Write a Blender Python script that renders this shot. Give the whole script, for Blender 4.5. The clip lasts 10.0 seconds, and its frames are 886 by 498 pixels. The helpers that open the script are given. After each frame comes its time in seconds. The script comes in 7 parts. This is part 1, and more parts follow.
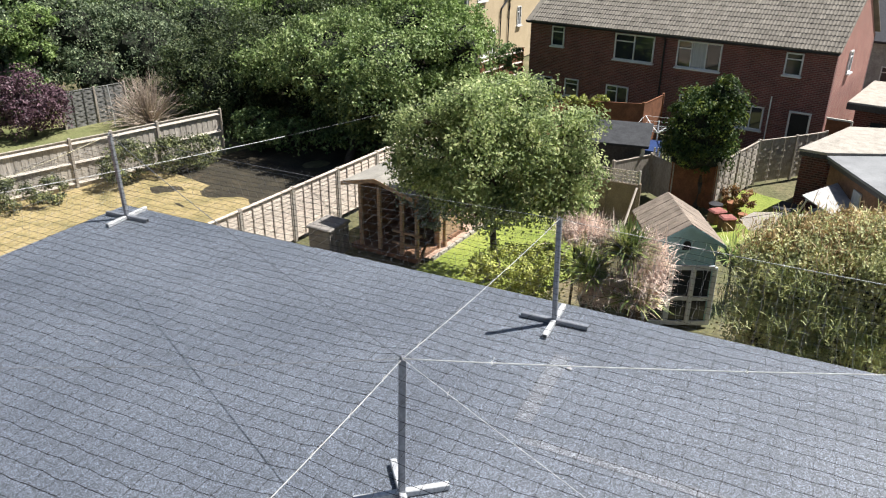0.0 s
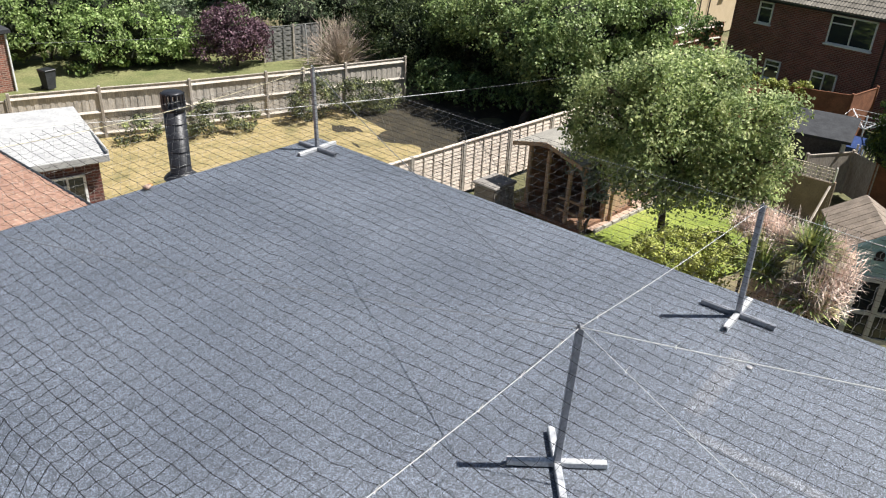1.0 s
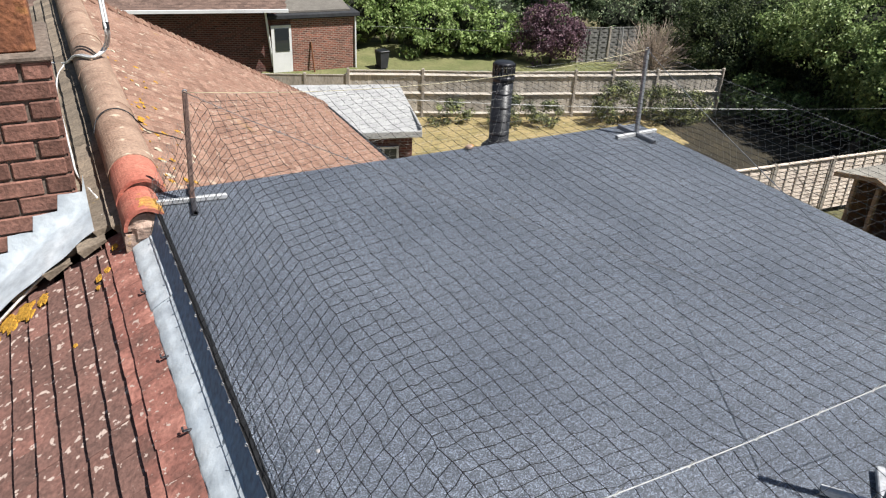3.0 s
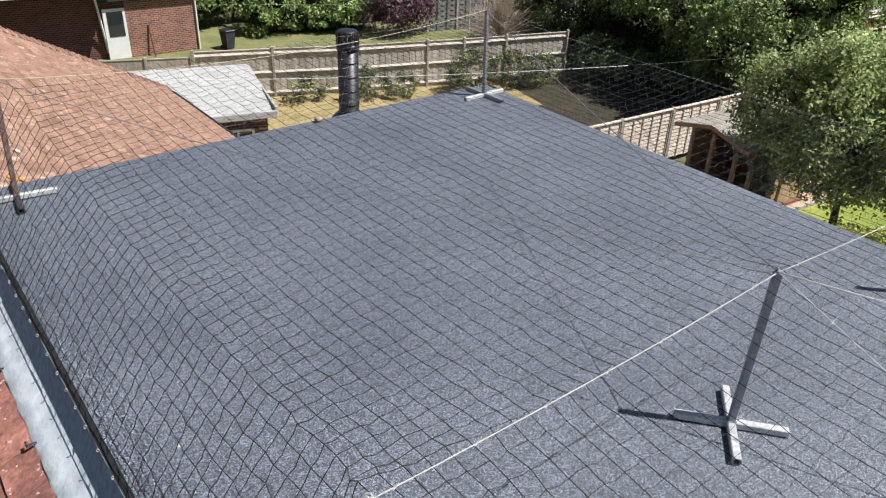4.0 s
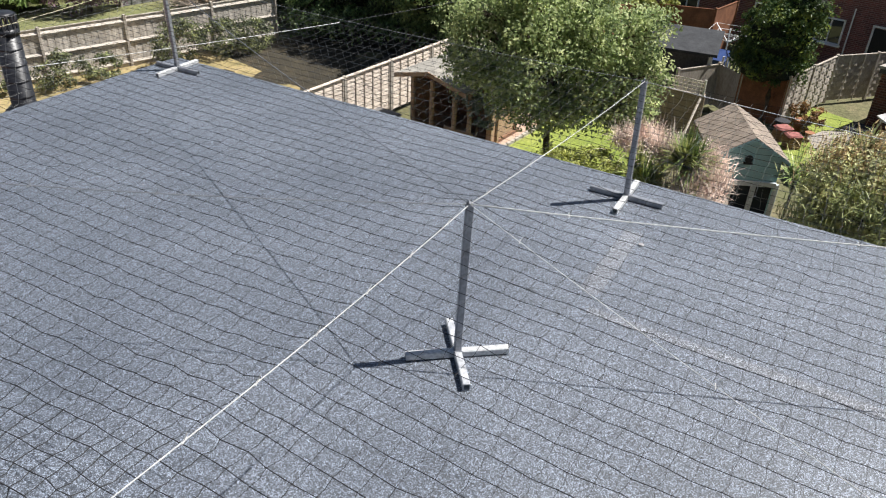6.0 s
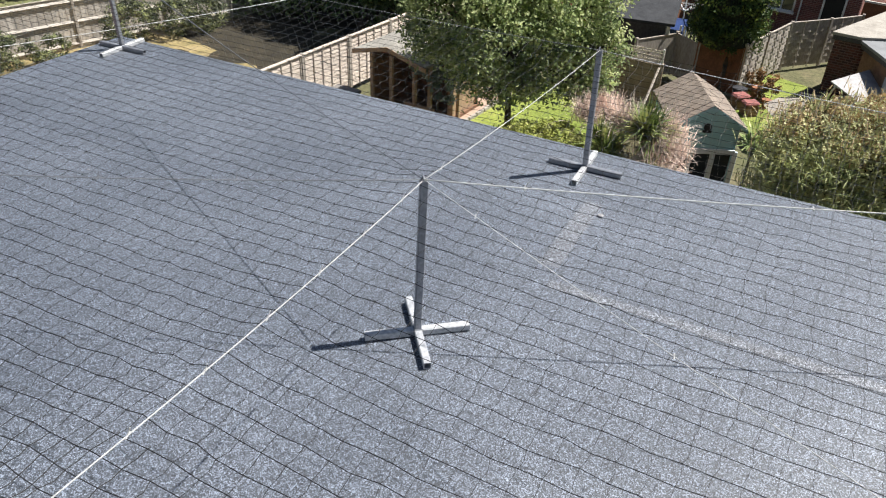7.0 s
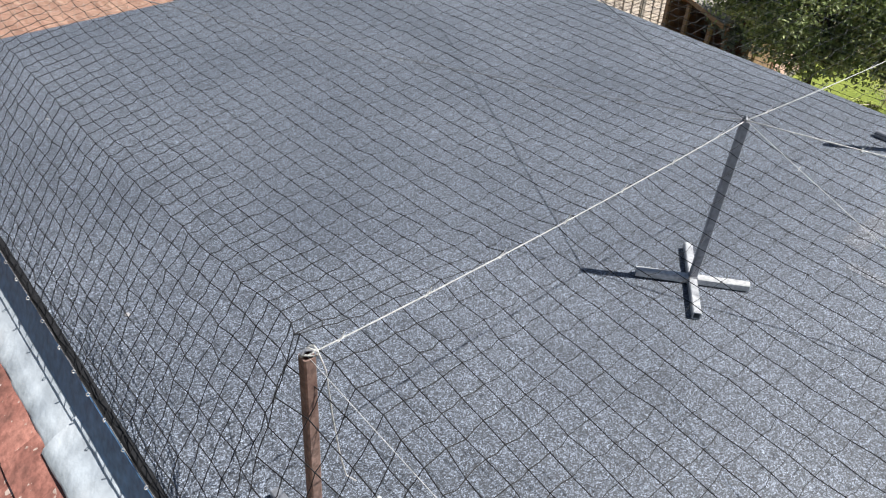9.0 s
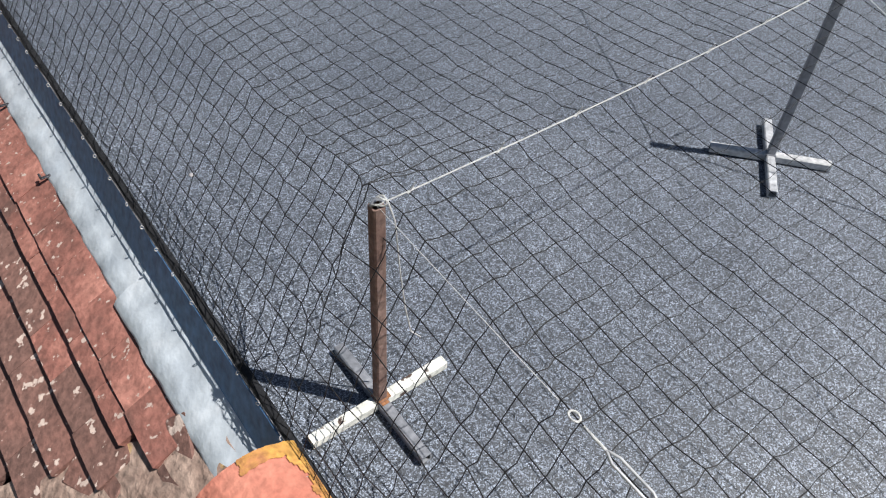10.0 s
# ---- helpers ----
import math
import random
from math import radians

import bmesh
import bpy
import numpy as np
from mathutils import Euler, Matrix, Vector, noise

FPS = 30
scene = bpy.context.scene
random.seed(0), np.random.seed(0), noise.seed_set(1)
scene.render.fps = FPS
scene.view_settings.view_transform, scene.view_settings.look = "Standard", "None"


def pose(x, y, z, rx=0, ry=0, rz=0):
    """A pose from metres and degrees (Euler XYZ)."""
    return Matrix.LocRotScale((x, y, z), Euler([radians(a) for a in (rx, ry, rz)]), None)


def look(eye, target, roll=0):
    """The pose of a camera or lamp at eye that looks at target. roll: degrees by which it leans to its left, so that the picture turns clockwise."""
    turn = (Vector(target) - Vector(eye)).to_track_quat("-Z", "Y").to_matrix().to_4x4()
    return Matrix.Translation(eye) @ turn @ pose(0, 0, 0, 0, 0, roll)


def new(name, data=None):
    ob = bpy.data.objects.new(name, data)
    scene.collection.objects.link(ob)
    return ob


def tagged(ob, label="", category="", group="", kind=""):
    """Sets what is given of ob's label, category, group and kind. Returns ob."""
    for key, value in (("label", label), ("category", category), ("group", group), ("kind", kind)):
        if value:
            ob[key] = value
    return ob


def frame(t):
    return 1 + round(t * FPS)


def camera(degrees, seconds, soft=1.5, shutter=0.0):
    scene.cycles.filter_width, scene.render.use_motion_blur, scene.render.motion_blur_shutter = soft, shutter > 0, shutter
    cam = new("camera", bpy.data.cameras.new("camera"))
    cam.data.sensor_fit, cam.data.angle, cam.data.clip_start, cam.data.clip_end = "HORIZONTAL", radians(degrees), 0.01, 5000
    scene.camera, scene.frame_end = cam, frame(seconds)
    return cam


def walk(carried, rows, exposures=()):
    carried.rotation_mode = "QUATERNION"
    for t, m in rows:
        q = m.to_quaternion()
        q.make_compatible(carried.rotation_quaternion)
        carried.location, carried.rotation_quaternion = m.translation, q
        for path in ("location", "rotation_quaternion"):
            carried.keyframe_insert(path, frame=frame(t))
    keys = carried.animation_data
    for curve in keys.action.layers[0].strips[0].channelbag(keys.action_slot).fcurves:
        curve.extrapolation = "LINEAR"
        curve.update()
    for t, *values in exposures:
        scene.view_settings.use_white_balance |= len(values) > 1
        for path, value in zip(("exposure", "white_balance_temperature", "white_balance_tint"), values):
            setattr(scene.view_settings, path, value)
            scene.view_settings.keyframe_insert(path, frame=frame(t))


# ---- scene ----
cam = camera(60.6, 10.0, soft=1.15)
PATH = [
    (0, (-1.662, -0.93, 1.707), (-0.02, -0.14, 0.884), 0.6),
    (0.5, (-1.668, -0.875, 1.686), (-0.101, 0.082, 0.891), 1.5),
    (1, (-1.659, -0.82, 1.658), (-0.274, 0.289, 0.735), 3.1),
    (1.5, (-1.682, -0.777, 1.607), (-0.472, 0.537, 0.707), 2.8),
    (2, (-1.725, -0.766, 1.543), (-0.689, 0.682, 0.632), 3.2),
    (2.2, (-1.739, -0.76, 1.527), (-0.783, 0.741, 0.614), 3.1),
    (3.3, (-1.759, -0.726, 1.493), (-0.929, 0.826, 0.542), 2.7),
    (3.5, (-1.751, -0.731, 1.486), (-0.872, 0.787, 0.525), 2.5),
    (4, (-1.699, -0.744, 1.461), (-0.599, 0.601, 0.472), 2.4),
    (4.5, (-1.655, -0.767, 1.459), (-0.364, 0.381, 0.452), 2.7),
    (5, (-1.629, -0.799, 1.461), (-0.218, 0.201, 0.458), 2.8),
    (5.5, (-1.614, -0.81, 1.452), (-0.141, 0.084, 0.437), 2.8),
    (6, (-1.589, -0.818, 1.448), (-0.103, 0.015, 0.402), 2.7),
    (7.3, (-1.54, -0.824, 1.424), (-0.037, -0.095, 0.325), 2.5),
    (7.5, (-1.546, -0.805, 1.423), (-0.067, -0.028, 0.324), 2.8),
    (8, (-1.553, -0.772, 1.403), (-0.17, 0.168, 0.306), 3.4),
    (8.5, (-1.596, -0.738, 1.386), (-0.354, 0.334, 0.243), 3.7),
    (9, (-1.638, -0.744, 1.36), (-0.583, 0.417, 0.119), 2.9),
    (9.5, (-1.664, -0.731, 1.316), (-0.75, 0.397, -0.06), 2.7),
    (10, (-1.67, -0.733, 1.288), (-0.831, 0.356, -0.165), 1.5),
]
walk(cam, [(t, look(eye, target, roll)) for t, eye, target, roll in PATH], exposures=[(0.0, 0.97), (1.0, 0.91), (1.5, 0.84), (2.0, 0.81), (3.5, 0.63), (5.5, 0.84), (7.5, 0.82), (8.5, 0.84), (9.0, 0.70), (9.5, 0.60), (10.0, 0.48)])

# ---- light ----
SUN = Vector((0.206, -0.221, 0.5)).normalized()
world = bpy.data.worlds.new("world")
scene.world = world
world.use_nodes = True
wn = world.node_tree.nodes
sky = wn.new("ShaderNodeTexSky")
sky.sky_type, sky.sun_disc = "NISHITA", False
sky.sun_elevation = math.asin(SUN.z)
sky.sun_rotation = math.atan2(SUN.x, SUN.y)
wn["Background"].inputs[1].default_value = 0.038
world.node_tree.links.new(sky.outputs[0], wn["Background"].inputs[0])
sun = new("sun", bpy.data.lights.new("sun", "SUN"))
sun.data.energy, sun.data.angle, sun.data.color = 5.0, radians(0.36), (1.0, 0.975, 0.94)
sun.matrix_world = look(SUN * 40, (0, 0, 0))

G = -8.3  # level of the gardens, the flat roof being at 0


# ---- mesh helpers ----
class Shape:
    """Collects vertices and faces of one part."""

    def __init__(self):
        self.v, self.f = [], []

    def add(self, verts, faces, m=None):
        n = len(self.v)
        self.v += [tuple(m @ Vector(p)) for p in verts] if m else [tuple(p) for p in verts]
        self.f += [[n + i for i in face] for face in faces]
        return self

    def box(self, c, s, m=None, bevel=0.0):
        x, y, z = s[0] / 2, s[1] / 2, s[2] / 2
        b = min(bevel, x * 0.9, y * 0.9, z * 0.9)
        if b <= 0:
            vs = [(c[0] + i * x, c[1] + j * y, c[2] + k * z) for k in (-1, 1) for i, j in ((-1, -1), (1, -1), (1, 1), (-1, 1))]
            return self.add(vs, [(3, 2, 1, 0), (4, 5, 6, 7), (0, 1, 5, 4), (1, 2, 6, 5), (2, 3, 7, 6), (3, 0, 4, 7)], m)
        ring = [(-x + b, -y), (x - b, -y), (x, -y + b), (x, y - b), (x - b, y), (-x + b, y), (-x, y - b), (-x, -y + b)]
        small = [(p * (x - b) / x, q * (y - b) / y) for p, q in ring]
        vs = []
        for lay, k in ((small, -z), (ring, -z + b), (ring, z - b), (small, z)):
            vs += [(c[0] + p, c[1] + q, c[2] + k) for p, q in lay]
        fs = [tuple(range(7, -1, -1)), tuple(range(24, 32))]
        for l in range(3):
            fs += [(l * 8 + i, l * 8 + (i + 1) % 8, l * 8 + 8 + (i + 1) % 8, l * 8 + 8 + i) for i in range(8)]
        return self.add(vs, fs, m)

    def cyl(self, p, q, r, n=8, r2=None, caps=True):
        p, q = Vector(p), Vector(q)
        d = q - p
        rot = d.to_track_quat("Z", "Y").to_matrix()
        r2 = r if r2 is None else r2
        vs = []
        for o, rad in ((p, r), (q, r2)):
            vs += [o + rot @ Vector((rad * math.cos(a), rad * math.sin(a), 0)) for a in (2 * math.pi * i / n for i in range(n))]
        fs = [(i, (i + 1) % n, n + (i + 1) % n, n + i) for i in range(n)]
        if caps:
            fs += [tuple(range(n - 1, -1, -1)), tuple(range(n, 2 * n))]
        return self.add(vs, fs)

    def tube(self, pts, r, n=6):
        pts = [Vector(p) for p in pts]
        vs, fs = [], []
        for i, p in enumerate(pts):
            d = pts[min(i + 1, len(pts) - 1)] - pts[max(i - 1, 0)]
            rot = d.to_track_quat("Z", "Y").to_matrix()
            rad = r[i] if isinstance(r, (list, tuple)) else r
            vs += [p + rot @ Vector((rad * math.cos(a), rad * math.sin(a), 0)) for a in (2 * math.pi * k / n for k in range(n))]
        for i in range(len(pts) - 1):
            fs += [(i * n + k, i * n + (k + 1) % n, (i + 1) * n + (k + 1) % n, (i + 1) * n + k) for k in range(n)]
        fs += [tuple(range(n - 1, -1, -1)), tuple(range((len(pts) - 1) * n, len(pts) * n))]
        return self.add(vs, fs)

    def prism(self, poly, d, m=None):
        """A polygon of 3D points, thickened along d."""
        n, d = len(poly), Vector(d)
        vs = [Vector(p) for p in poly] + [Vector(p) + d for p in poly]
        fs = [tuple(range(n - 1, -1, -1)), tuple(range(n, 2 * n))] + [(i, (i + 1) % n, n + (i + 1) % n, n + i) for i in range(n)]
        return self.add(vs, fs, m)

    def square_tube(self, p, q, w, t, up=(0, 0, 1)):
        """A hollow square section from p to q."""
        p, q = Vector(p), Vector(q)
        d = (q - p).normalized()
        a = d.cross(Vector(up)).normalized()
        b = a.cross(d).normalized()
        c = 0.12 * w
        o, i = w / 2, w / 2 - t
        outer = [(-o + c, -o), (o - c, -o), (o, -o + c), (o, o - c), (o - c, o), (-o + c, o), (-o, o - c), (-o, -o + c)]
        inner = [(x * i / o, y * i / o) for x, y in outer]
        vs = []
        for e in (p, q):
            for lay in (outer, inner):
                vs += [e + a * x + b * y for x, y in lay]
        fs = []
        for k in range(8):
            j = (k + 1) % 8
            fs += [(k, j, 16 + j, 16 + k), (8 + j, 8 + k, 24 + k, 24 + j), (j, k, 8 + k, 8 + j), (16 + k, 16 + j, 24 + j, 24 + k)]
        return self.add(vs, fs)

    def mesh(self, name, material, smooth=False):
        me = bpy.data.meshes.new(name)
        me.from_pydata(self.v, [], self.f)
        me.materials.append(material)
        if smooth:
            me.polygons.foreach_set("use_smooth", [True] * len(me.polygons))
        me.update()
        return me


def part(name, shape, material, parent=None, label="", smooth=False, kind=""):
    ob = new(name, shape.mesh(name, material, smooth))
    if parent:
        ob.parent = parent
    return tagged(ob, label=label, kind=kind)


def thing(name, m, label, category, group="", kind=""):
    ob = new(name)
    ob.empty_display_size = 0.1
    ob.matrix_basis = m
    return tagged(ob, label, category, group, kind)


def piece(name, me, m, parent):
    ob = new(name, me)
    ob.parent = parent
    ob.matrix_basis = m
    return ob


# ---- materials ----
def mat(name, cols, scale=4.0, rough=0.8, bump=0.3, fine=60.0, fine_mix=0.35, metal=0.0, vary=0.0, island=0.0, glow=0.0, spec=0.4, stretch=(1, 1, 1), dist=0.01, spots=None):
    """Colour by a broad noise through a ramp, a fine grain over it, relief, and chance from piece to piece."""
    m = bpy.data.materials.new(name)
    m.use_nodes = True
    t, L = m.node_tree.nodes, m.node_tree.links.new
    bsdf = t["Principled BSDF"]
    bsdf.inputs["Roughness"].default_value, bsdf.inputs["Metallic"].default_value = rough, metal
    bsdf.inputs["Specular IOR Level"].default_value = spec
    co, mp = t.new("ShaderNodeTexCoord"), t.new("ShaderNodeMapping")
    mp.inputs["Scale"].default_value = stretch
    L(co.outputs["Object"], mp.inputs["Vector"])
    where = mp.outputs[0]
    chance = None
    if vary or island:
        if island:
            geo = t.new("ShaderNodeNewGeometry")
            chance = geo.outputs["Random Per Island"]
        else:
            info = t.new("ShaderNodeObjectInfo")
            chance = info.outputs["Random"]
        add = t.new("ShaderNodeVectorMath")
        add.operation = "MULTIPLY_ADD"
        add.inputs[1].default_value = (37, 53, 71)
        comb = t.new("ShaderNodeCombineXYZ")
        for k in range(3):
            L(chance, comb.inputs[k])
        L(comb.outputs[0], add.inputs[0])
        L(where, add.inputs[2])
        where = add.outputs[0]
    n1, n2 = t.new("ShaderNodeTexNoise"), t.new("ShaderNodeTexNoise")
    n1.inputs["Scale"].default_value, n1.inputs["Detail"].default_value, n1.inputs["Roughness"].default_value = scale, 6, 0.62
    n2.inputs["Scale"].default_value, n2.inputs["Detail"].default_value = fine, 4
    L(where, n1.inputs["Vector"])
    L(where, n2.inputs["Vector"])
    ramp = t.new("ShaderNodeValToRGB")
    els = ramp.color_ramp.elements
    while len(els) < len(cols):
        els.new(0.5)
    for e, (pos, c) in zip(els, cols):
        e.position, e.color = pos, (*c, 1)
    L(n1.outputs["Fac"], ramp.inputs[0])
    grain = t.new("ShaderNodeMapRange")
    grain.inputs["From Min"].default_value, grain.inputs["From Max"].default_value = 0.3, 0.7
    grain.inputs["To Min"].default_value, grain.inputs["To Max"].default_value = 1 - fine_mix, 1 + fine_mix
    L(n2.outputs["Fac"], grain.inputs["Value"])
    hsv = t.new("ShaderNodeHueSaturation")
    L(ramp.outputs[0], hsv.inputs["Color"])
    value = grain.outputs[0]
    if chance:
        mr = t.new("ShaderNodeMapRange")
        k = vary or island
        mr.inputs["To Min"].default_value, mr.inputs["To Max"].default_value = 1 - k, 1 + k
        L(chance, mr.inputs["Value"])
        mul = t.new("ShaderNodeMath")
        mul.operation = "MULTIPLY"
        L(mr.outputs[0], mul.inputs[0])
        L(value, mul.inputs[1])
        value = mul.outputs[0]
    L(value, hsv.inputs["Value"])
    colour = hsv.outputs[0]
    if spots:
        for colour2, sc, lo, hi in spots:
            n3, r3, mix = t.new("ShaderNodeTexNoise"), t.new("ShaderNodeValToRGB"), t.new("ShaderNodeMix")
            n3.inputs["Scale"].default_value, n3.inputs["Detail"].default_value = sc, 5
            L(co.outputs["Object"] if not vary else where, n3.inputs["Vector"])
            r3.color_ramp.elements[0].position, r3.color_ramp.elements[1].position = lo, hi
            L(n3.outputs["Fac"], r3.inputs[0])
            mix.data_type = "RGBA"
            L(r3.outputs[0], mix.inputs["Factor"])
            L(colour, mix.inputs["A"])
            mix.inputs["B"].default_value = (*colour2, 1)
            colour = mix.outputs["Result"]
    L(colour, bsdf.inputs["Base Color"])
    if bump:
        bp = t.new("ShaderNodeBump")
        bp.inputs["Strength"].default_value, bp.inputs["Distance"].default_value = bump, dist
        L(n2.outputs["Fac"], bp.inputs["Height"])
        L(bp.outputs[0], bsdf.inputs["Normal"])
    return m


def two(a, b):
    return [(0.3, a), (0.7, b)]


def leaf_mat(name, dark, mid, light, rough=0.48, through_light=0.24, gain=1.0):
    """Leaves that differ a little one from another, and more from clump to clump."""
    m = bpy.data.materials.new(name)
    m.use_nodes = True
    t, L = m.node_tree.nodes, m.node_tree.links.new
    geo, ramp = t.new("ShaderNodeNewGeometry"), t.new("ShaderNodeValToRGB")
    els = ramp.color_ramp.elements
    els.new(0.5)
    for e, (pos, c) in zip(els, ((0.0, dark), (0.55, mid), (1.0, light))):
        e.position, e.color = pos, (*c, 1)
    co, n, wide = t.new("ShaderNodeTexCoord"), t.new("ShaderNodeTexNoise"), t.new("ShaderNodeTexNoise")
    n.inputs["Scale"].default_value, n.inputs["Detail"].default_value = 2.6, 3.0
    wide.inputs["Scale"].default_value = 0.6
    L(co.outputs["Object"], n.inputs["Vector"])
    L(co.outputs["Object"], wide.inputs["Vector"])
    own, blend = t.new("ShaderNodeMapRange"), t.new("ShaderNodeMath")
    own.inputs["To Min"].default_value, own.inputs["To Max"].default_value = -0.24, 0.24
    L(geo.outputs["Random Per Island"], own.inputs["Value"])
    clump = t.new("ShaderNodeMapRange")
    clump.inputs["From Min"].default_value, clump.inputs["From Max"].default_value = 0.32, 0.68
    L(n.outputs["Fac"], clump.inputs["Value"])
    blend.operation, blend.use_clamp = "ADD", True
    L(clump.outputs[0], blend.inputs[0])
    L(own.outputs[0], blend.inputs[1])
    L(blend.outputs[0], ramp.inputs[0])
    mr, hsv = t.new("ShaderNodeMapRange"), t.new("ShaderNodeHueSaturation")
    mr.inputs["From Min"].default_value, mr.inputs["From Max"].default_value = 0.3, 0.7
    mr.inputs["To Min"].default_value, mr.inputs["To Max"].default_value = 0.75 * gain, 1.25 * gain
    L(wide.outputs["Fac"], mr.inputs["Value"])
    L(mr.outputs[0], hsv.inputs["Value"])
    L(ramp.outputs[0], hsv.inputs["Color"])
    b = t["Principled BSDF"]
    b.inputs["Roughness"].default_value = rough
    b.inputs["Specular IOR Level"].default_value = 0.28
    L(hsv.outputs[0], b.inputs["Base Color"])
    tr, mix = t.new("ShaderNodeBsdfTranslucent"), t.new("ShaderNodeMixShader")
    mix.inputs[0].default_value = through_light
    L(hsv.outputs[0], tr.inputs["Color"])
    L(b.outputs[0], mix.inputs[1])
    L(tr.outputs[0], mix.inputs[2])
    L(mix.outputs[0], t["Material Output"].inputs["Surface"])
    return m


def brick_mat(name, a, b, mortar, bw=0.225, bh=0.075, gap=0.012):
    m = bpy.data.materials.new(name)
    m.use_nodes = True
    t, L = m.node_tree.nodes, m.node_tree.links.new
    co, sep, add, comb = t.new("ShaderNodeTexCoord"), t.new("ShaderNodeSeparateXYZ"), t.new("ShaderNodeMath"), t.new("ShaderNodeCombineXYZ")
    L(co.outputs["Object"], sep.inputs[0])
    L(sep.outputs[0], add.inputs[0])
    L(sep.outputs[1], add.inputs[1])
    L(add.outputs[0], comb.inputs[0])
    L(sep.outputs[2], comb.inputs[1])
    br = t.new("ShaderNodeTexBrick")
    br.inputs["Scale"].default_value = 1.0
    br.inputs["Brick Width"].default_value, br.inputs["Row Height"].default_value, br.inputs["Mortar Size"].default_value = bw, bh, gap
    for k, c in (("Color1", a), ("Color2", b), ("Mortar", mortar)):
        br.inputs[k].default_value = (*c, 1)
    L(comb.outputs[0], br.inputs["Vector"])
    n, hsv, mr = t.new("ShaderNodeTexNoise"), t.new("ShaderNodeHueSaturation"), t.new("ShaderNodeMapRange")
    n.inputs["Scale"].default_value, n.inputs["Detail"].default_value = 1.7, 8
    L(co.outputs["Object"], n.inputs["Vector"])
    mr.inputs["To Min"].default_value, mr.inputs["To Max"].default_value = 0.6, 1.4
    L(n.outputs["Fac"], mr.inputs["Value"])
    L(mr.outputs[0], hsv.inputs["Value"])
    L(br.outputs["Color"], hsv.inputs["Color"])
    bsdf = t["Principled BSDF"]
    bsdf.inputs["Roughness"].default_value = 0.9
    L(hsv.outputs[0], bsdf.inputs["Base Color"])
    bp = t.new("ShaderNodeBump")
    bp.inputs["Strength"].default_value, bp.inputs["Distance"].default_value = 0.6, 0.01
    bp.invert = True
    L(br.outputs["Fac"], bp.inputs["Height"])
    L(bp.outputs[0], bsdf.inputs["Normal"])
    return m


def glass_mat(name, tint):
    m = bpy.data.materials.new(name)
    m.use_nodes = True
    b = m.node_tree.nodes["Principled BSDF"]
    b.inputs["Base Color"].default_value = (*tint, 1)
    b.inputs["Roughness"].default_value = 0.04
    b.inputs["Specular IOR Level"].default_value = 0.8
    return m


def felt_mat(name, lo, hi, chip):
    """Mineral felt: slate chips, pale and dark, with faded areas and scuffs."""
    m = bpy.data.materials.new(name)
    m.use_nodes = True
    t, L = m.node_tree.nodes, m.node_tree.links.new
    b = t["Principled BSDF"]
    b.inputs["Roughness"].default_value = 0.5
    b.inputs["Specular IOR Level"].default_value = 1.0
    co = t.new("ShaderNodeTexCoord")
    broad, mid, grain = t.new("ShaderNodeTexNoise"), t.new("ShaderNodeTexNoise"), t.new("ShaderNodeTexNoise")
    chips = t.new("ShaderNodeTexVoronoi")
    for n, sc, d in ((broad, 1.6, 6), (mid, 38, 4), (grain, 320, 3)):
        n.inputs["Scale"].default_value, n.inputs["Detail"].default_value = sc, d
        L(co.outputs["Object"], n.inputs["Vector"])
    chips.inputs["Scale"].default_value = chip
    L(co.outputs["Object"], chips.inputs["Vector"])
    base = t.new("ShaderNodeValToRGB")
    base.color_ramp.elements[0].position, base.color_ramp.elements[0].color = 0.3, (*lo, 1)
    base.color_ramp.elements[1].position, base.color_ramp.elements[1].color = 0.7, (*hi, 1)
    L(broad.outputs["Fac"], base.inputs[0])
    sep = t.new("ShaderNodeSeparateColor")
    L(chips.outputs["Color"], sep.inputs[0])
    val = t.new("ShaderNodeValToRGB")
    els = val.color_ramp.elements
    els[0].position, els[0].color, els[1].position, els[1].color = 0.0, (0.12, 0.12, 0.12, 1), 1.0, (3.35, 3.35, 3.35, 1)
    e = els.new(0.60)
    e.color = (0.78, 0.78, 0.78, 1)
    L(sep.outputs[0], val.inputs[0])
    mr = t.new("ShaderNodeMapRange")
    mr.inputs["From Min"].default_value, mr.inputs["From Max"].default_value = 0.3, 0.7
    mr.inputs["To Min"].default_value, mr.inputs["To Max"].default_value = 0.9, 1.1
    L(mid.outputs["Fac"], mr.inputs["Value"])
    mr2 = t.new("ShaderNodeMapRange")
    mr2.inputs["From Min"].default_value, mr2.inputs["From Max"].default_value = 0.3, 0.7
    mr2.inputs["To Min"].default_value, mr2.inputs["To Max"].default_value = 0.5, 1.5
    L(grain.outputs["Fac"], mr2.inputs["Value"])
    m1, m2, m3 = (t.new("ShaderNodeMix") for _ in range(3))
    for mx in (m1, m2, m3):
        mx.data_type, mx.blend_type = "RGBA", "MULTIPLY"
        mx.inputs["Factor"].default_value = 1.0
    L(base.outputs[0], m1.inputs["A"])
    L(val.outputs[0], m1.inputs["B"])
    L(m1.outputs["Result"], m2.inputs["A"])
    L(mr.outputs[0], m2.inputs["B"])
    L(m2.outputs["Result"], m3.inputs["A"])
    L(mr2.outputs[0], m3.inputs["B"])
    L(m3.outputs["Result"], b.inputs["Base Color"])
    bp = t.new("ShaderNodeBump")
    bp.inputs["Strength"].default_value, bp.inputs["Distance"].default_value = 0.8, 0.003
    L(sep.outputs[1], bp.inputs["Height"])
    L(bp.outputs[0], b.inputs["Normal"])
    return m


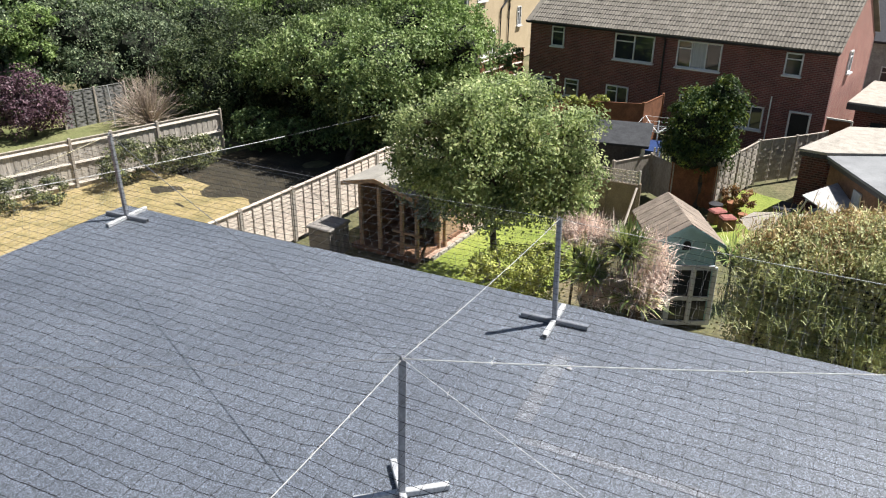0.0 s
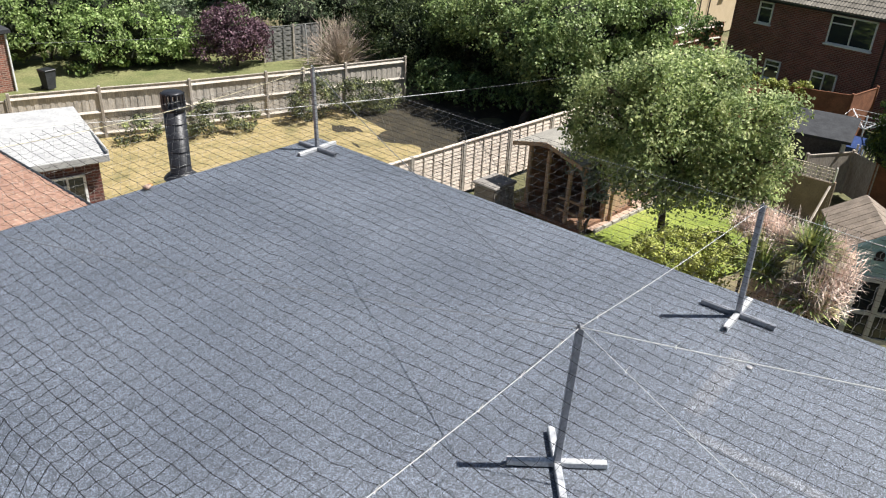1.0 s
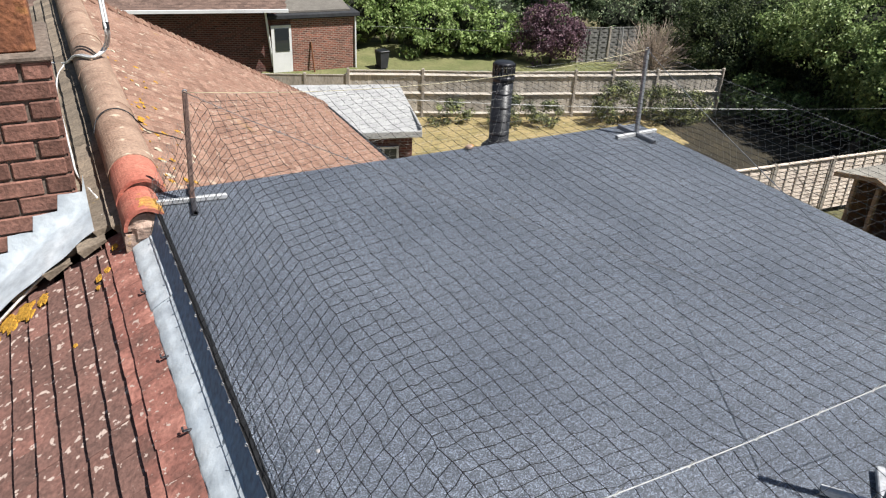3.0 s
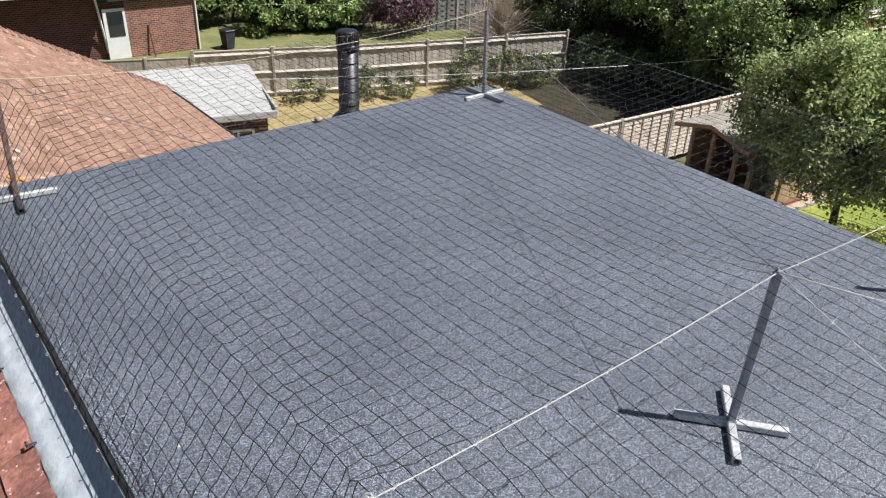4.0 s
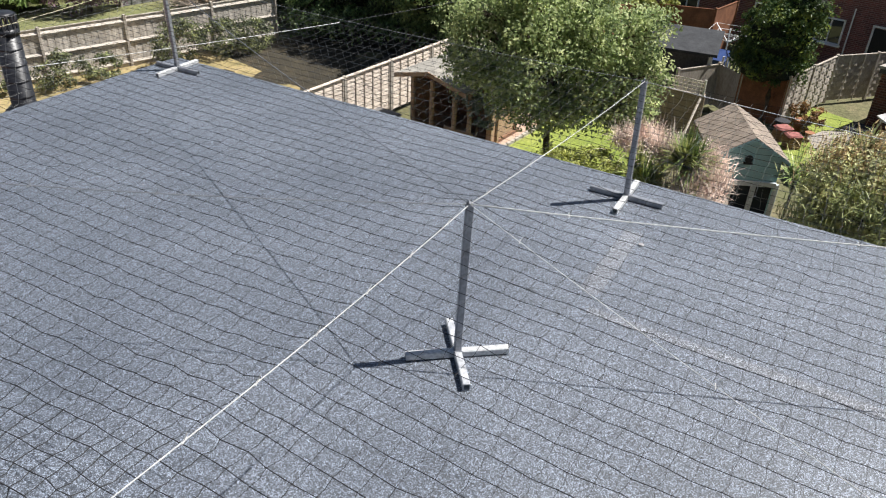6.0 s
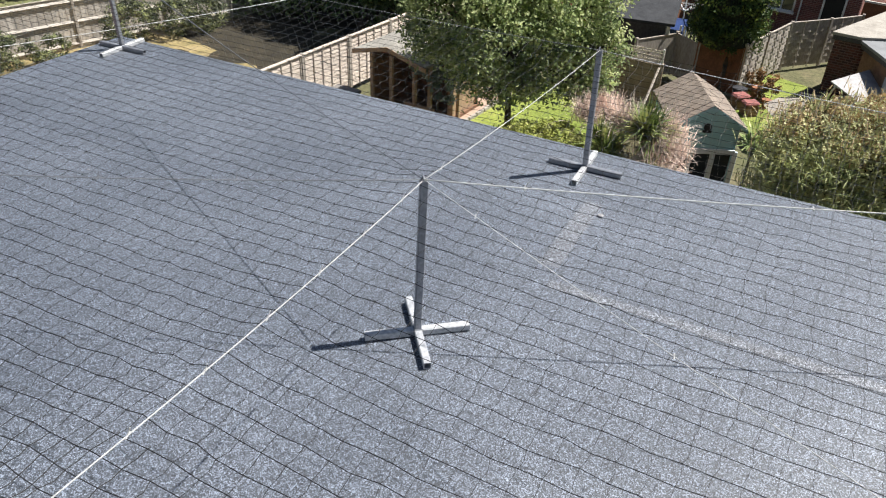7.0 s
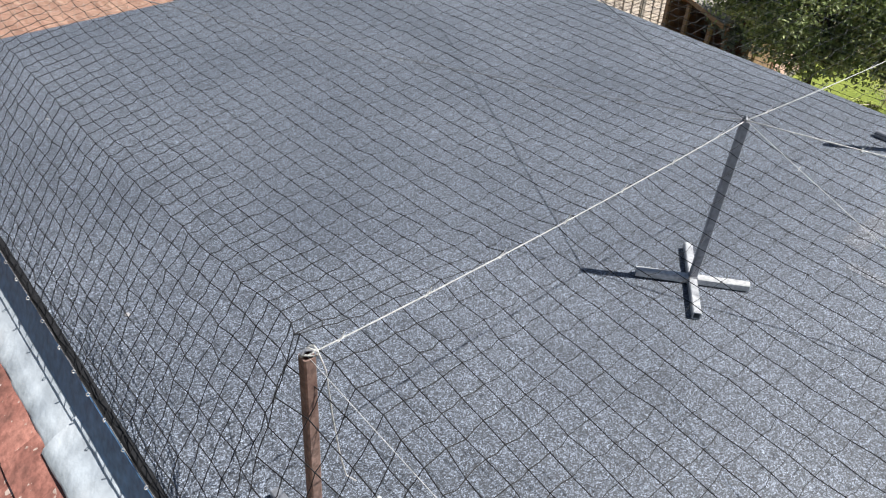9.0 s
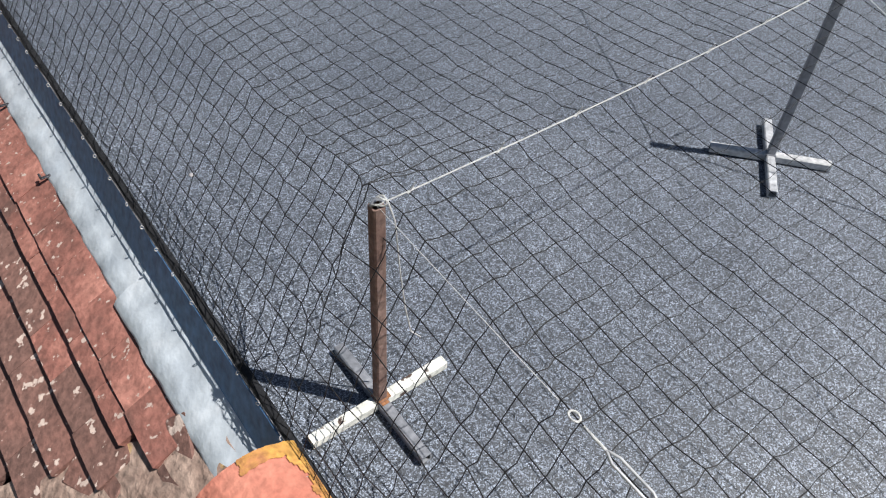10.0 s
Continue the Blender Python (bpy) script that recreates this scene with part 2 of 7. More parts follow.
FELT = felt_mat("mineral_felt", (0.078, 0.091, 0.114), (0.120, 0.136, 0.164), 430)
FELT_WORN = felt_mat("worn_felt", (0.112, 0.121, 0.14), (0.165, 0.175, 0.195), 390)
FELT_EDGE = mat("felt_edge", two((0.004, 0.0045, 0.006), (0.012, 0.0125, 0.015)), 12, 0.85, 0.4, 120)
FELT_RIM = mat("dark_felt_rim", two((0.04, 0.044, 0.053), (0.08, 0.085, 0.098)), 20, 0.9, 0.5, 160, 0.4)
# blue tint: the shade below the roof edge is put into this colour
UPSTAND_SHADE = mat("shade_blue_lead", two((0.05, 0.14, 0.29), (0.09, 0.2, 0.37)), 6, 0.5, 0.2, 40, spec=0.4)
LEAD = mat("lead_sheet", [(0.3, (0.42, 0.47, 0.52)), (0.55, (0.56, 0.61, 0.65)), (0.75, (0.69, 0.72, 0.75))], 7, 0.5, 0.35, 16, 0.12, metal=0.15, dist=0.02)
RED_TILE = mat("red_clay_tile", [(0.3, (0.12, 0.068, 0.056)), (0.52, (0.168, 0.09, 0.073)), (0.75, (0.26, 0.122, 0.096))], 2.6, 0.85, 0.5, 55, 0.3, vary=0.10, spots=[((0.54, 0.43, 0.37), 30, 0.61, 0.645), ((0.50, 0.30, 0.06), 3.2, 0.74, 0.84)])
RED_TILE_SHEET = mat("red_clay_tile_joined", [(0.3, (0.12, 0.068, 0.056)), (0.52, (0.168, 0.09, 0.073)), (0.75, (0.26, 0.122, 0.096))], 2.6, 0.85, 0.5, 55, 0.3, island=0.10, spots=[((0.54, 0.43, 0.37), 30, 0.61, 0.645), ((0.50, 0.30, 0.06), 3.2, 0.74, 0.84)])
RED_FRESH = mat("fresh_red_tile", [(0.3, (0.13, 0.068, 0.055)), (0.5, (0.24, 0.10, 0.078)), (0.72, (0.43, 0.20, 0.155))], 6, 0.85, 0.5, 55, 0.25, vary=0.10, spots=[((0.46, 0.36, 0.31), 40, 0.63, 0.67)])
GREY_TILE = mat("lichened_tile", [(0.3, (0.13, 0.105, 0.08)), (0.7, (0.27, 0.215, 0.16))], 4, 0.9, 0.5, 60, 0.3, island=0.25, spots=[((0.6, 0.38, 0.06), 5, 0.68, 0.78)])
ORANGE = [(0.3, (0.17, 0.092, 0.065)), (0.5, (0.25, 0.145, 0.105)), (0.72, (0.33, 0.21, 0.155))]
ORANGE_TILE = mat("orange_clay_tile", ORANGE, 2.2, 0.85, 0.5, 70, 0.3, vary=0.13, spots=[((0.36, 0.23, 0.08), 2.2, 0.66, 0.86), ((0.42, 0.33, 0.25), 14, 0.60, 0.70)])
ORANGE_SHEET = mat("orange_clay_tile_joined", ORANGE, 2.2, 0.85, 0.5, 70, 0.3, island=0.13, spots=[((0.36, 0.23, 0.08), 2.2, 0.66, 0.86), ((0.42, 0.33, 0.25), 14, 0.60, 0.70)])
RIDGE_TILE = mat("ridge_tile", [(0.3, (0.22, 0.135, 0.095)), (0.6, (0.36, 0.245, 0.18))], 5, 0.85, 0.4, 60, 0.25, vary=0.12, spots=[((0.6, 0.5, 0.38), 14, 0.62, 0.72)])
RIDGE_RED = mat("red_ridge_tile", [(0.3, (0.36, 0.1, 0.07)), (0.7, (0.5, 0.2, 0.14))], 6, 0.8, 0.4, 60, 0.2, spots=[((0.6, 0.33, 0.03), 4, 0.58, 0.66)])
LICHEN_TILE = mat("yellow_lichened_tile", [(0.3, (0.34, 0.13, 0.07)), (0.5, (0.46, 0.24, 0.06)), (0.7, (0.52, 0.32, 0.07))], 10, 0.9, 0.6, 60, 0.3)
LICHEN_YELLOW = mat("orange_lichen", [(0.3, (0.40, 0.19, 0.02)), (0.7, (0.55, 0.31, 0.04))], 30, 0.95, 0.8, 120, 0.3)
LICHEN_PALE = mat("pale_lichen", [(0.3, (0.42, 0.36, 0.26)), (0.7, (0.6, 0.55, 0.44))], 30, 0.95, 0.8, 120, 0.3)
MORTAR = mat("mortar", [(0.3, (0.22, 0.145, 0.115)), (0.7, (0.42, 0.31, 0.25))], 12, 0.95, 0.9, 40, 0.35, spots=[((0.6, 0.38, 0.08), 8, 0.62, 0.72)])
STACK_TOP = mat("orange_stained_brick", [(0.3, (0.15, 0.06, 0.035)), (0.55, (0.25, 0.10, 0.05)), (0.75, (0.34, 0.17, 0.05))], 7, 0.9, 0.8, 40, 0.35)
MORTAR_DARK = mat("sooty_mortar", [(0.3, (0.11, 0.085, 0.07)), (0.7, (0.2, 0.16, 0.13))], 12, 0.95, 0.9, 40, 0.3)
CHIMNEY_BRICK = mat("chimney_brick", [(0.3, (0.11, 0.055, 0.042)), (0.7, (0.25, 0.125, 0.095))], 9, 0.9, 0.6, 60, 0.3, vary=0.3)
GALV = mat("galvanised_steel", two((0.20, 0.21, 0.23), (0.36, 0.37, 0.40)), 18, 0.45, 0.15, 90, 0.2, metal=0.55)
GALV_PALE = mat("pale_steel", two((0.42, 0.43, 0.44), (0.6, 0.6, 0.6)), 22, 0.5, 0.15, 90, 0.2, metal=0.3)
STEEL_BARE = mat("bare_grey_steel", two((0.36, 0.37, 0.39), (0.52, 0.53, 0.55)), 22, 0.5, 0.15, 90, 0.2, metal=0.3)
STEEL_DARK = mat("dark_steel", two((0.03, 0.03, 0.035), (0.08, 0.08, 0.09)), 18, 0.5, 0.15, 90, 0.2, metal=0.4)
RUST = mat("rusty_painted_steel", [(0.3, (0.14, 0.085, 0.07)), (0.6, (0.23, 0.155, 0.13)), (0.8, (0.32, 0.19, 0.12))], 16, 0.7, 0.3, 90, 0.3, metal=0.2)
RUST_BRIGHT = mat("bright_rust", [(0.3, (0.16, 0.07, 0.035)), (0.6, (0.28, 0.13, 0.06)), (0.8, (0.4, 0.25, 0.14))], 60, 0.9, 0.5, 160, 0.3)
PAINT_WHITE = mat("chipped_white_paint", [(0.3, (0.5, 0.5, 0.45)), (0.6, (0.72, 0.72, 0.66))], 20, 0.6, 0.2, 80, 0.15, spots=[((0.09, 0.06, 0.05), 30, 0.64, 0.68)])
ROPE = mat("white_twine", two((0.46, 0.46, 0.45), (0.62, 0.62, 0.6)), 60, 0.8, 0.6, 300, 0.2)
ROPE_CREAM = mat("cream_twine", two((0.5, 0.44, 0.27), (0.66, 0.6, 0.42)), 60, 0.8, 0.6, 300, 0.2)
ROPE_OLD = mat("grey_twine", two((0.17, 0.175, 0.185), (0.28, 0.285, 0.295)), 60, 0.85, 0.6, 300, 0.2)
ROPE_SLATE = mat("slate_cord", two((0.12, 0.13, 0.15), (0.19, 0.2, 0.22)), 60, 0.9, 0.6, 300, 0.3)
NET = mat("black_net_twine", two((0.008, 0.008, 0.009), (0.02, 0.02, 0.022)), 30, 0.7, 0.0)
# pale copy of the net twine: sunlight on the strands put into colour
NET_SUNLIT = mat("sunlit_net_twine", two((0.28, 0.28, 0.26), (0.42, 0.42, 0.4)), 30, 0.7, 0.0)
PLASTIC_BLACK = mat("black_plastic", two((0.010, 0.011, 0.014), (0.022, 0.023, 0.028)), 8, 0.4, 0.1, 60)
CABLE_WHITE = mat("white_cable", two((0.55, 0.55, 0.54), (0.7, 0.7, 0.69)), 10, 0.5, 0.1)
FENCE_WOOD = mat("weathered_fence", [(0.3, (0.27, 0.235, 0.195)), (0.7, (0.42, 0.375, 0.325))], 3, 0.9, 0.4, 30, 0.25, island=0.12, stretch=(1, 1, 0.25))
# paler fence grey, the sun on the boards put into the colour
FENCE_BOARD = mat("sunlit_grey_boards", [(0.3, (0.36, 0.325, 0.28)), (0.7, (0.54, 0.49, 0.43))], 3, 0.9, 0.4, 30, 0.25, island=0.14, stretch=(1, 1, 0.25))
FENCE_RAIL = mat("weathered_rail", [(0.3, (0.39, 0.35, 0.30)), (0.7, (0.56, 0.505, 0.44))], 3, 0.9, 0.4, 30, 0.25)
# darker fence grey, the shade on the far fence put into the colour
FENCE_SHADED = mat("shaded_grey_fence", [(0.3, (0.12, 0.12, 0.115)), (0.7, (0.22, 0.215, 0.2))], 3, 0.9, 0.4, 30, 0.25, island=0.12)
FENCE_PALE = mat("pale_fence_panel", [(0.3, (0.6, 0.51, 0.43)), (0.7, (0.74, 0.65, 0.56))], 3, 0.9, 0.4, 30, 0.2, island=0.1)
FENCE_BROWN = mat("brown_fence", [(0.3, (0.12, 0.05, 0.025)), (0.7, (0.24, 0.10, 0.05))], 3, 0.85, 0.4, 30, 0.25, island=0.15)
TAN_BOARD = mat("tan_fence_panel", [(0.3, (0.2, 0.15, 0.10)), (0.7, (0.31, 0.24, 0.17))], 2.5, 0.85, 0.3, 30, 0.2)
CONCRETE = mat("concrete", [(0.3, (0.27, 0.245, 0.21)), (0.7, (0.42, 0.385, 0.335))], 3, 0.9, 0.4, 40, 0.2)
BROWN_WOOD = mat("brown_cabin_wood", [(0.3, (0.13, 0.07, 0.04)), (0.7, (0.27, 0.15, 0.09))], 3, 0.8, 0.4, 30, 0.25)
BARE_WOOD = mat("bare_timber", [(0.3, (0.3, 0.2, 0.12)), (0.7, (0.44, 0.31, 0.2))], 5, 0.85, 0.3, 40, 0.25)
ROOF_PALE = mat("pale_green_felt", [(0.3, (0.22, 0.205, 0.18)), (0.7, (0.33, 0.31, 0.27))], 2, 0.9, 0.4, 60, 0.25)
ROOF_WHITE = mat("white_roof_coating", [(0.3, (0.30, 0.30, 0.30)), (0.7, (0.43, 0.43, 0.42))], 3, 0.7, 0.5, 14, 0.15)
EXT_FELT = mat("brown_grey_felt", two((0.12, 0.11, 0.095), (0.18, 0.165, 0.145)), 2, 0.9, 0.4, 50, 0.25)
ROOF_DARK = mat("dark_felt", two((0.022, 0.023, 0.026), (0.048, 0.05, 0.054)), 3, 0.95, 0.4, 60, 0.25)
SHINGLE = mat("brown_shingle", [(0.3, (0.15, 0.12, 0.095)), (0.7, (0.29, 0.235, 0.19))], 3, 0.9, 0.4, 40, 0.25, island=0.2)
SHED_BLUE = mat("duck_egg_paint", [(0.3, (0.26, 0.47, 0.51)), (0.7, (0.34, 0.56, 0.6))], 2, 0.6, 0.2, 40, 0.12)
TRIM_CREAM = mat("cream_paint", two((0.55, 0.53, 0.47), (0.68, 0.66, 0.6)), 4, 0.6, 0.15, 50, 0.12)
SHED_TRIM = mat("pale_blue_paint", two((0.5, 0.56, 0.6), (0.64, 0.69, 0.72)), 4, 0.6, 0.15, 50, 0.12)
UPVC = mat("white_upvc", two((0.66, 0.66, 0.66), (0.78, 0.78, 0.78)), 2, 0.4, 0.05, 50, 0.06)
GLASS = glass_mat("window_glass", (0.025, 0.03, 0.035))
CURTAIN = mat("pale_curtain", two((0.35, 0.36, 0.37), (0.5, 0.51, 0.52)), 3, 0.9, 0.1, 20, 0.2, stretch=(6, 6, 0.2))
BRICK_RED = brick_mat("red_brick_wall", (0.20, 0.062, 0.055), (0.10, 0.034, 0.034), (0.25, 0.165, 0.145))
# the red brick lightened to pink for the sun on the gables
BRICK_RED_SUN = brick_mat("sunlit_red_brick", (0.34, 0.14, 0.11), (0.28, 0.11, 0.09), (0.36, 0.24, 0.2))
# a dark and a bright brick: bungalow shade and extension sun are in the colours
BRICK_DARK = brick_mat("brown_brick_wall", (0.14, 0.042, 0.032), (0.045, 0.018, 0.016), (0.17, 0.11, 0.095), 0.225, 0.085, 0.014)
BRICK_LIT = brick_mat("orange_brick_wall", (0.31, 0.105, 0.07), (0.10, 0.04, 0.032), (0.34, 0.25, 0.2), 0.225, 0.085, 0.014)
RENDER_TAN = mat("ochre_render", [(0.3, (0.46, 0.36, 0.23)), (0.7, (0.56, 0.45, 0.30))], 1.2, 0.9, 0.2, 60, 0.1)
RENDER_GREY = mat("grey_render", two((0.17, 0.175, 0.18), (0.26, 0.265, 0.27)), 1.2, 0.9, 0.2, 60, 0.1)
CONC_TILE = mat("concrete_roof_tile", [(0.3, (0.13, 0.115, 0.095)), (0.7, (0.25, 0.225, 0.19))], 1.6, 0.9, 0.4, 30, 0.25, vary=0.14)
CONC_TILE_SHEET = mat("concrete_roof_tile_joined", [(0.3, (0.13, 0.115, 0.095)), (0.7, (0.25, 0.225, 0.19))], 1.6, 0.9, 0.4, 30, 0.25, island=0.14)
BROWN_ROOF = mat("brown_roof_tile", [(0.3, (0.08, 0.052, 0.042)), (0.7, (0.19, 0.125, 0.10))], 2, 0.9, 0.4, 30, 0.25, island=0.2)
PLASTIC_GREY = mat("grey_plastic_box", two((0.17, 0.155, 0.14), (0.25, 0.23, 0.21)), 3, 0.6, 0.1, 40, 0.1)
TARP_BLUE = mat("blue_tarpaulin", two((0.01, 0.03, 0.11), (0.015, 0.045, 0.16)), 3, 0.5, 0.3, 12, 0.2)
CLOTH_PALE = mat("pale_canvas", two((0.28, 0.27, 0.265), (0.46, 0.445, 0.44)), 3, 0.9, 0.3, 14, 0.15)
CLOTH_RED = mat("red_cloth", two((0.22, 0.06, 0.055), (0.34, 0.15, 0.13)), 6, 0.9, 0.3, 20, 0.2)
TERRACOTTA = mat("terracotta", two((0.22, 0.09, 0.045), (0.32, 0.15, 0.08)), 8, 0.85, 0.2, 40, 0.2)
BARK = mat("bark", [(0.3, (0.05, 0.04, 0.03)), (0.7, (0.13, 0.10, 0.075))], 6, 0.95, 0.9, 30, 0.35)
# near-black colour of the added crown cores, painted shade between leaves
CROWN_SHADE = mat("crown_shade", [(0.3, (0.008, 0.011, 0.005)), (0.7, (0.02, 0.025, 0.012))], 5, 0.95, 1.0, 20, 0.4, dist=0.05)
TWIG = mat("dry_twig", [(0.3, (0.34, 0.27, 0.22)), (0.7, (0.5, 0.42, 0.35))], 6, 0.9, 0.4, 30, 0.25)
GROUND = mat("garden_soil", [(0.3, (0.07, 0.075, 0.03)), (0.5, (0.11, 0.105, 0.05)), (0.7, (0.19, 0.15, 0.09))], 0.35, 0.95, 0.6, 9, 0.35, dist=0.05)
LAWN_DRY = mat("parched_lawn", [(0.3, (0.16, 0.14, 0.06)), (0.5, (0.28, 0.22, 0.10)), (0.75, (0.36, 0.28, 0.15))], 1.1, 0.95, 0.7, 12, 0.3, dist=0.05)
# brown litter colour, darkened further for the shade of the laurels
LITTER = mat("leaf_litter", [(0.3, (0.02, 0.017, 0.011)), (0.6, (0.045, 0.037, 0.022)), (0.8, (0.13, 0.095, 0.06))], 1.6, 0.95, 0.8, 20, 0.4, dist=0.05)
LAWN_GREEN = mat("green_lawn", [(0.3, (0.13, 0.175, 0.025)), (0.6, (0.22, 0.255, 0.05)), (0.8, (0.34, 0.32, 0.10))], 0.8, 0.95, 0.7, 14, 0.3, dist=0.05)
LAWN_FAR = mat("pale_lawn", [(0.3, (0.10, 0.12, 0.04)), (0.7, (0.20, 0.19, 0.085))], 0.6, 0.95, 0.7, 12, 0.3, dist=0.05)
PAVING = mat("pink_paving", [(0.3, (0.33, 0.22, 0.16)), (0.7, (0.46, 0.33, 0.25))], 2, 0.9, 0.3, 30, 0.2)
L_APPLE = leaf_mat("apple_leaf", (0.06, 0.085, 0.036), (0.18, 0.22, 0.095), (0.38, 0.40, 0.215), 0.5, 0.5, gain=1.95)
# laurel green brightened for the sun on the upper crown
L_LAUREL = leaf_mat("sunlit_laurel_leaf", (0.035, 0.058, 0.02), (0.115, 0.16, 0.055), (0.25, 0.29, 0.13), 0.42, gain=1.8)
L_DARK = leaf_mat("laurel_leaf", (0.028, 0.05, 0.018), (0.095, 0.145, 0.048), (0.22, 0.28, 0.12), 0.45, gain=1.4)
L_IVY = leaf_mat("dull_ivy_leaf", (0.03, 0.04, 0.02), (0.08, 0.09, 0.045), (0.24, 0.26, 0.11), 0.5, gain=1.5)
# laurel green darkened, with the shade under the canopy put into the colour
L_SHADE = leaf_mat("shaded_laurel_leaf", (0.016, 0.026, 0.010), (0.04, 0.058, 0.022), (0.12, 0.145, 0.06), 0.5, gain=1.4)
L_HOLLY = leaf_mat("grey_green_leaf", (0.022, 0.036, 0.018), (0.07, 0.095, 0.05), (0.22, 0.255, 0.15), 0.5, gain=1.7)
L_BRIGHT = leaf_mat("bright_leaf", (0.06, 0.10, 0.03), (0.15, 0.21, 0.06), (0.29, 0.35, 0.16), 0.55, gain=1.45)
L_OLIVE = leaf_mat("olive_leaf", (0.13, 0.14, 0.075), (0.24, 0.245, 0.125), (0.36, 0.35, 0.20), 0.6, 0.32, gain=2.25)
L_ORANGE = leaf_mat("orange_leaf", (0.16, 0.085, 0.035), (0.28, 0.16, 0.07), (0.40, 0.27, 0.12))
L_GRASS = leaf_mat("tall_grass_blade", (0.10, 0.13, 0.05), (0.22, 0.24, 0.10), (0.42, 0.42, 0.22), gain=1.7)
L_STRAW = leaf_mat("dry_flower_head", (0.26, 0.18, 0.09), (0.40, 0.30, 0.15), (0.55, 0.45, 0.26))
L_CONIFER = leaf_mat("conifer_leaf", (0.015, 0.032, 0.008), (0.03, 0.05, 0.013), (0.12, 0.145, 0.028), gain=1.8)
L_PURPLE = leaf_mat("purple_leaf", (0.05, 0.026, 0.036), (0.12, 0.065, 0.085), (0.25, 0.16, 0.19))
L_PINK = leaf_mat("dry_plume", (0.33, 0.25, 0.21), (0.49, 0.40, 0.35), (0.66, 0.58, 0.52), gain=1.6)
L_SWORD = leaf_mat("sword_leaf", (0.06, 0.09, 0.03), (0.16, 0.20, 0.065), (0.40, 0.40, 0.17), gain=1.8)
L_SILVER = leaf_mat("silver_leaf", (0.11, 0.15, 0.11), (0.2, 0.25, 0.2), (0.36, 0.40, 0.34))
L_LIME = leaf_mat("lime_leaf", (0.14, 0.16, 0.035), (0.25, 0.27, 0.07), (0.40, 0.40, 0.14), gain=1.6)


# ---- the flat roof ----
RX0, RX1, RY0, RY1 = -1.452, 1.435, -3.15, 2.745
roof = thing("flat_roof", pose(0, 0, 0), "flat dormer roof covered in slate-grey mineral felt", "roof", kind="structure")
part("deck", Shape().box(((RX0 + RX1) / 2, (RY0 + RY1) / 2, -0.062), (RX1 - RX0 - 0.01, RY1 - RY0 - 0.01, 0.11)), FELT_EDGE, roof)


def felt_sheet(x0, x1, y0, y1, z, material):
    """A length of roofing felt, faintly uneven, with a turned edge."""
    s, nx, ny = Shape(), max(2, int((x1 - x0) / 0.08)), max(2, int((y1 - y0) / 0.08))
    vs = []
    for j in range(ny + 1):
        for i in range(nx + 1):
            x, y = x0 + (x1 - x0) * i / nx, y0 + (y1 - y0) * j / ny
            vs.append((x, y, z + 0.00012 * noise.noise((x * 2.3, y * 1.7, z * 90))))
    fs = [(j * (nx + 1) + i, j * (nx + 1) + i + 1, (j + 1) * (nx + 1) + i + 1, (j + 1) * (nx + 1) + i) for j in range(ny) for i in range(nx)]
    s.add(vs, fs)
    rim = [(x0, y0), (x1, y0), (x1, y1), (x0, y1)]
    for k in range(4):
        (ax, ay), (bx, by) = rim[k], rim[(k + 1) % 4]
        s.add([(ax, ay, z - 0.001), (bx, by, z - 0.001), (bx, by, z), (ax, ay, z)], [(0, 1, 2, 3)])
    return s


for x0, x1, y0, y1, z in ((RX0, -0.56, RY0, RY1, 0.0010), (-0.60, 0.42, RY0, RY1, 0.0018), (0.40, RX1, RY0, -0.19, 0.0026), (0.405, RX1, -0.22, RY1, 0.0034)):
    part("felt_sheet", felt_sheet(x0, x1, y0, y1, z, FELT), FELT, roof, smooth=False)
part("felt_patch", felt_sheet(0.50, 0.99, -0.25, -0.18, 0.0042, FELT_WORN), FELT_WORN, roof, "pale scuffed strip of felt over a joint")
part("felt_patch", felt_sheet(0.385, 0.425, -1.5, -0.25, 0.0034, FELT_WORN), FELT_WORN, roof, "pale scuffed strip of felt over a joint")
trim = Shape()
trim.box((RX0 - 0.001, (RY0 + RY1) / 2, -0.019), (0.020, RY1 - RY0 + 0.03, 0.050), bevel=0.005)
part("edge_trim", trim, FELT_EDGE, roof, "black felt-wrapped roof edge")
part("edge_trim", Shape().box((RX1 + 0.003, (RY0 + RY1) / 2, -0.055), (0.014, RY1 - RY0 + 0.03, 0.11), bevel=0.006), FELT_RIM, roof)
part("edge_trim", Shape().box(((RX0 + RX1) / 2, RY1 + 0.003, -0.055), (RX1 - RX0, 0.014, 0.11), bevel=0.006), FELT_RIM, roof)
part("edge_trim", Shape().box(((RX0 + RX1) / 2, RY0 - 0.006, -0.045), (RX1 - RX0, 0.022, 0.11), bevel=0.006), FELT, roof)

# ---- the house under it: walls and the plain parts of its roof ----
EAVE_X, PITCH = 2.83, 35.0
TAN = math.tan(radians(PITCH))
RIDGE_X, RIDGE_Z = -1.49, -0.05
house = thing("own_house", pose(0, 0, 0), "two-storey brick house with tiled roofs under the flat roof", "house", kind="structure")
part("wall", Shape().box(((-5.4 + 2.5) / 2, 4.2, (G - 3.2) / 2), (7.9, 17.6, -3.2 - G)), BRICK_LIT, house)
part("dormer_wall", Shape().box((0.02, -0.2, -1.45), (2.72, 5.7, 2.66)), FENCE_BROWN, house)


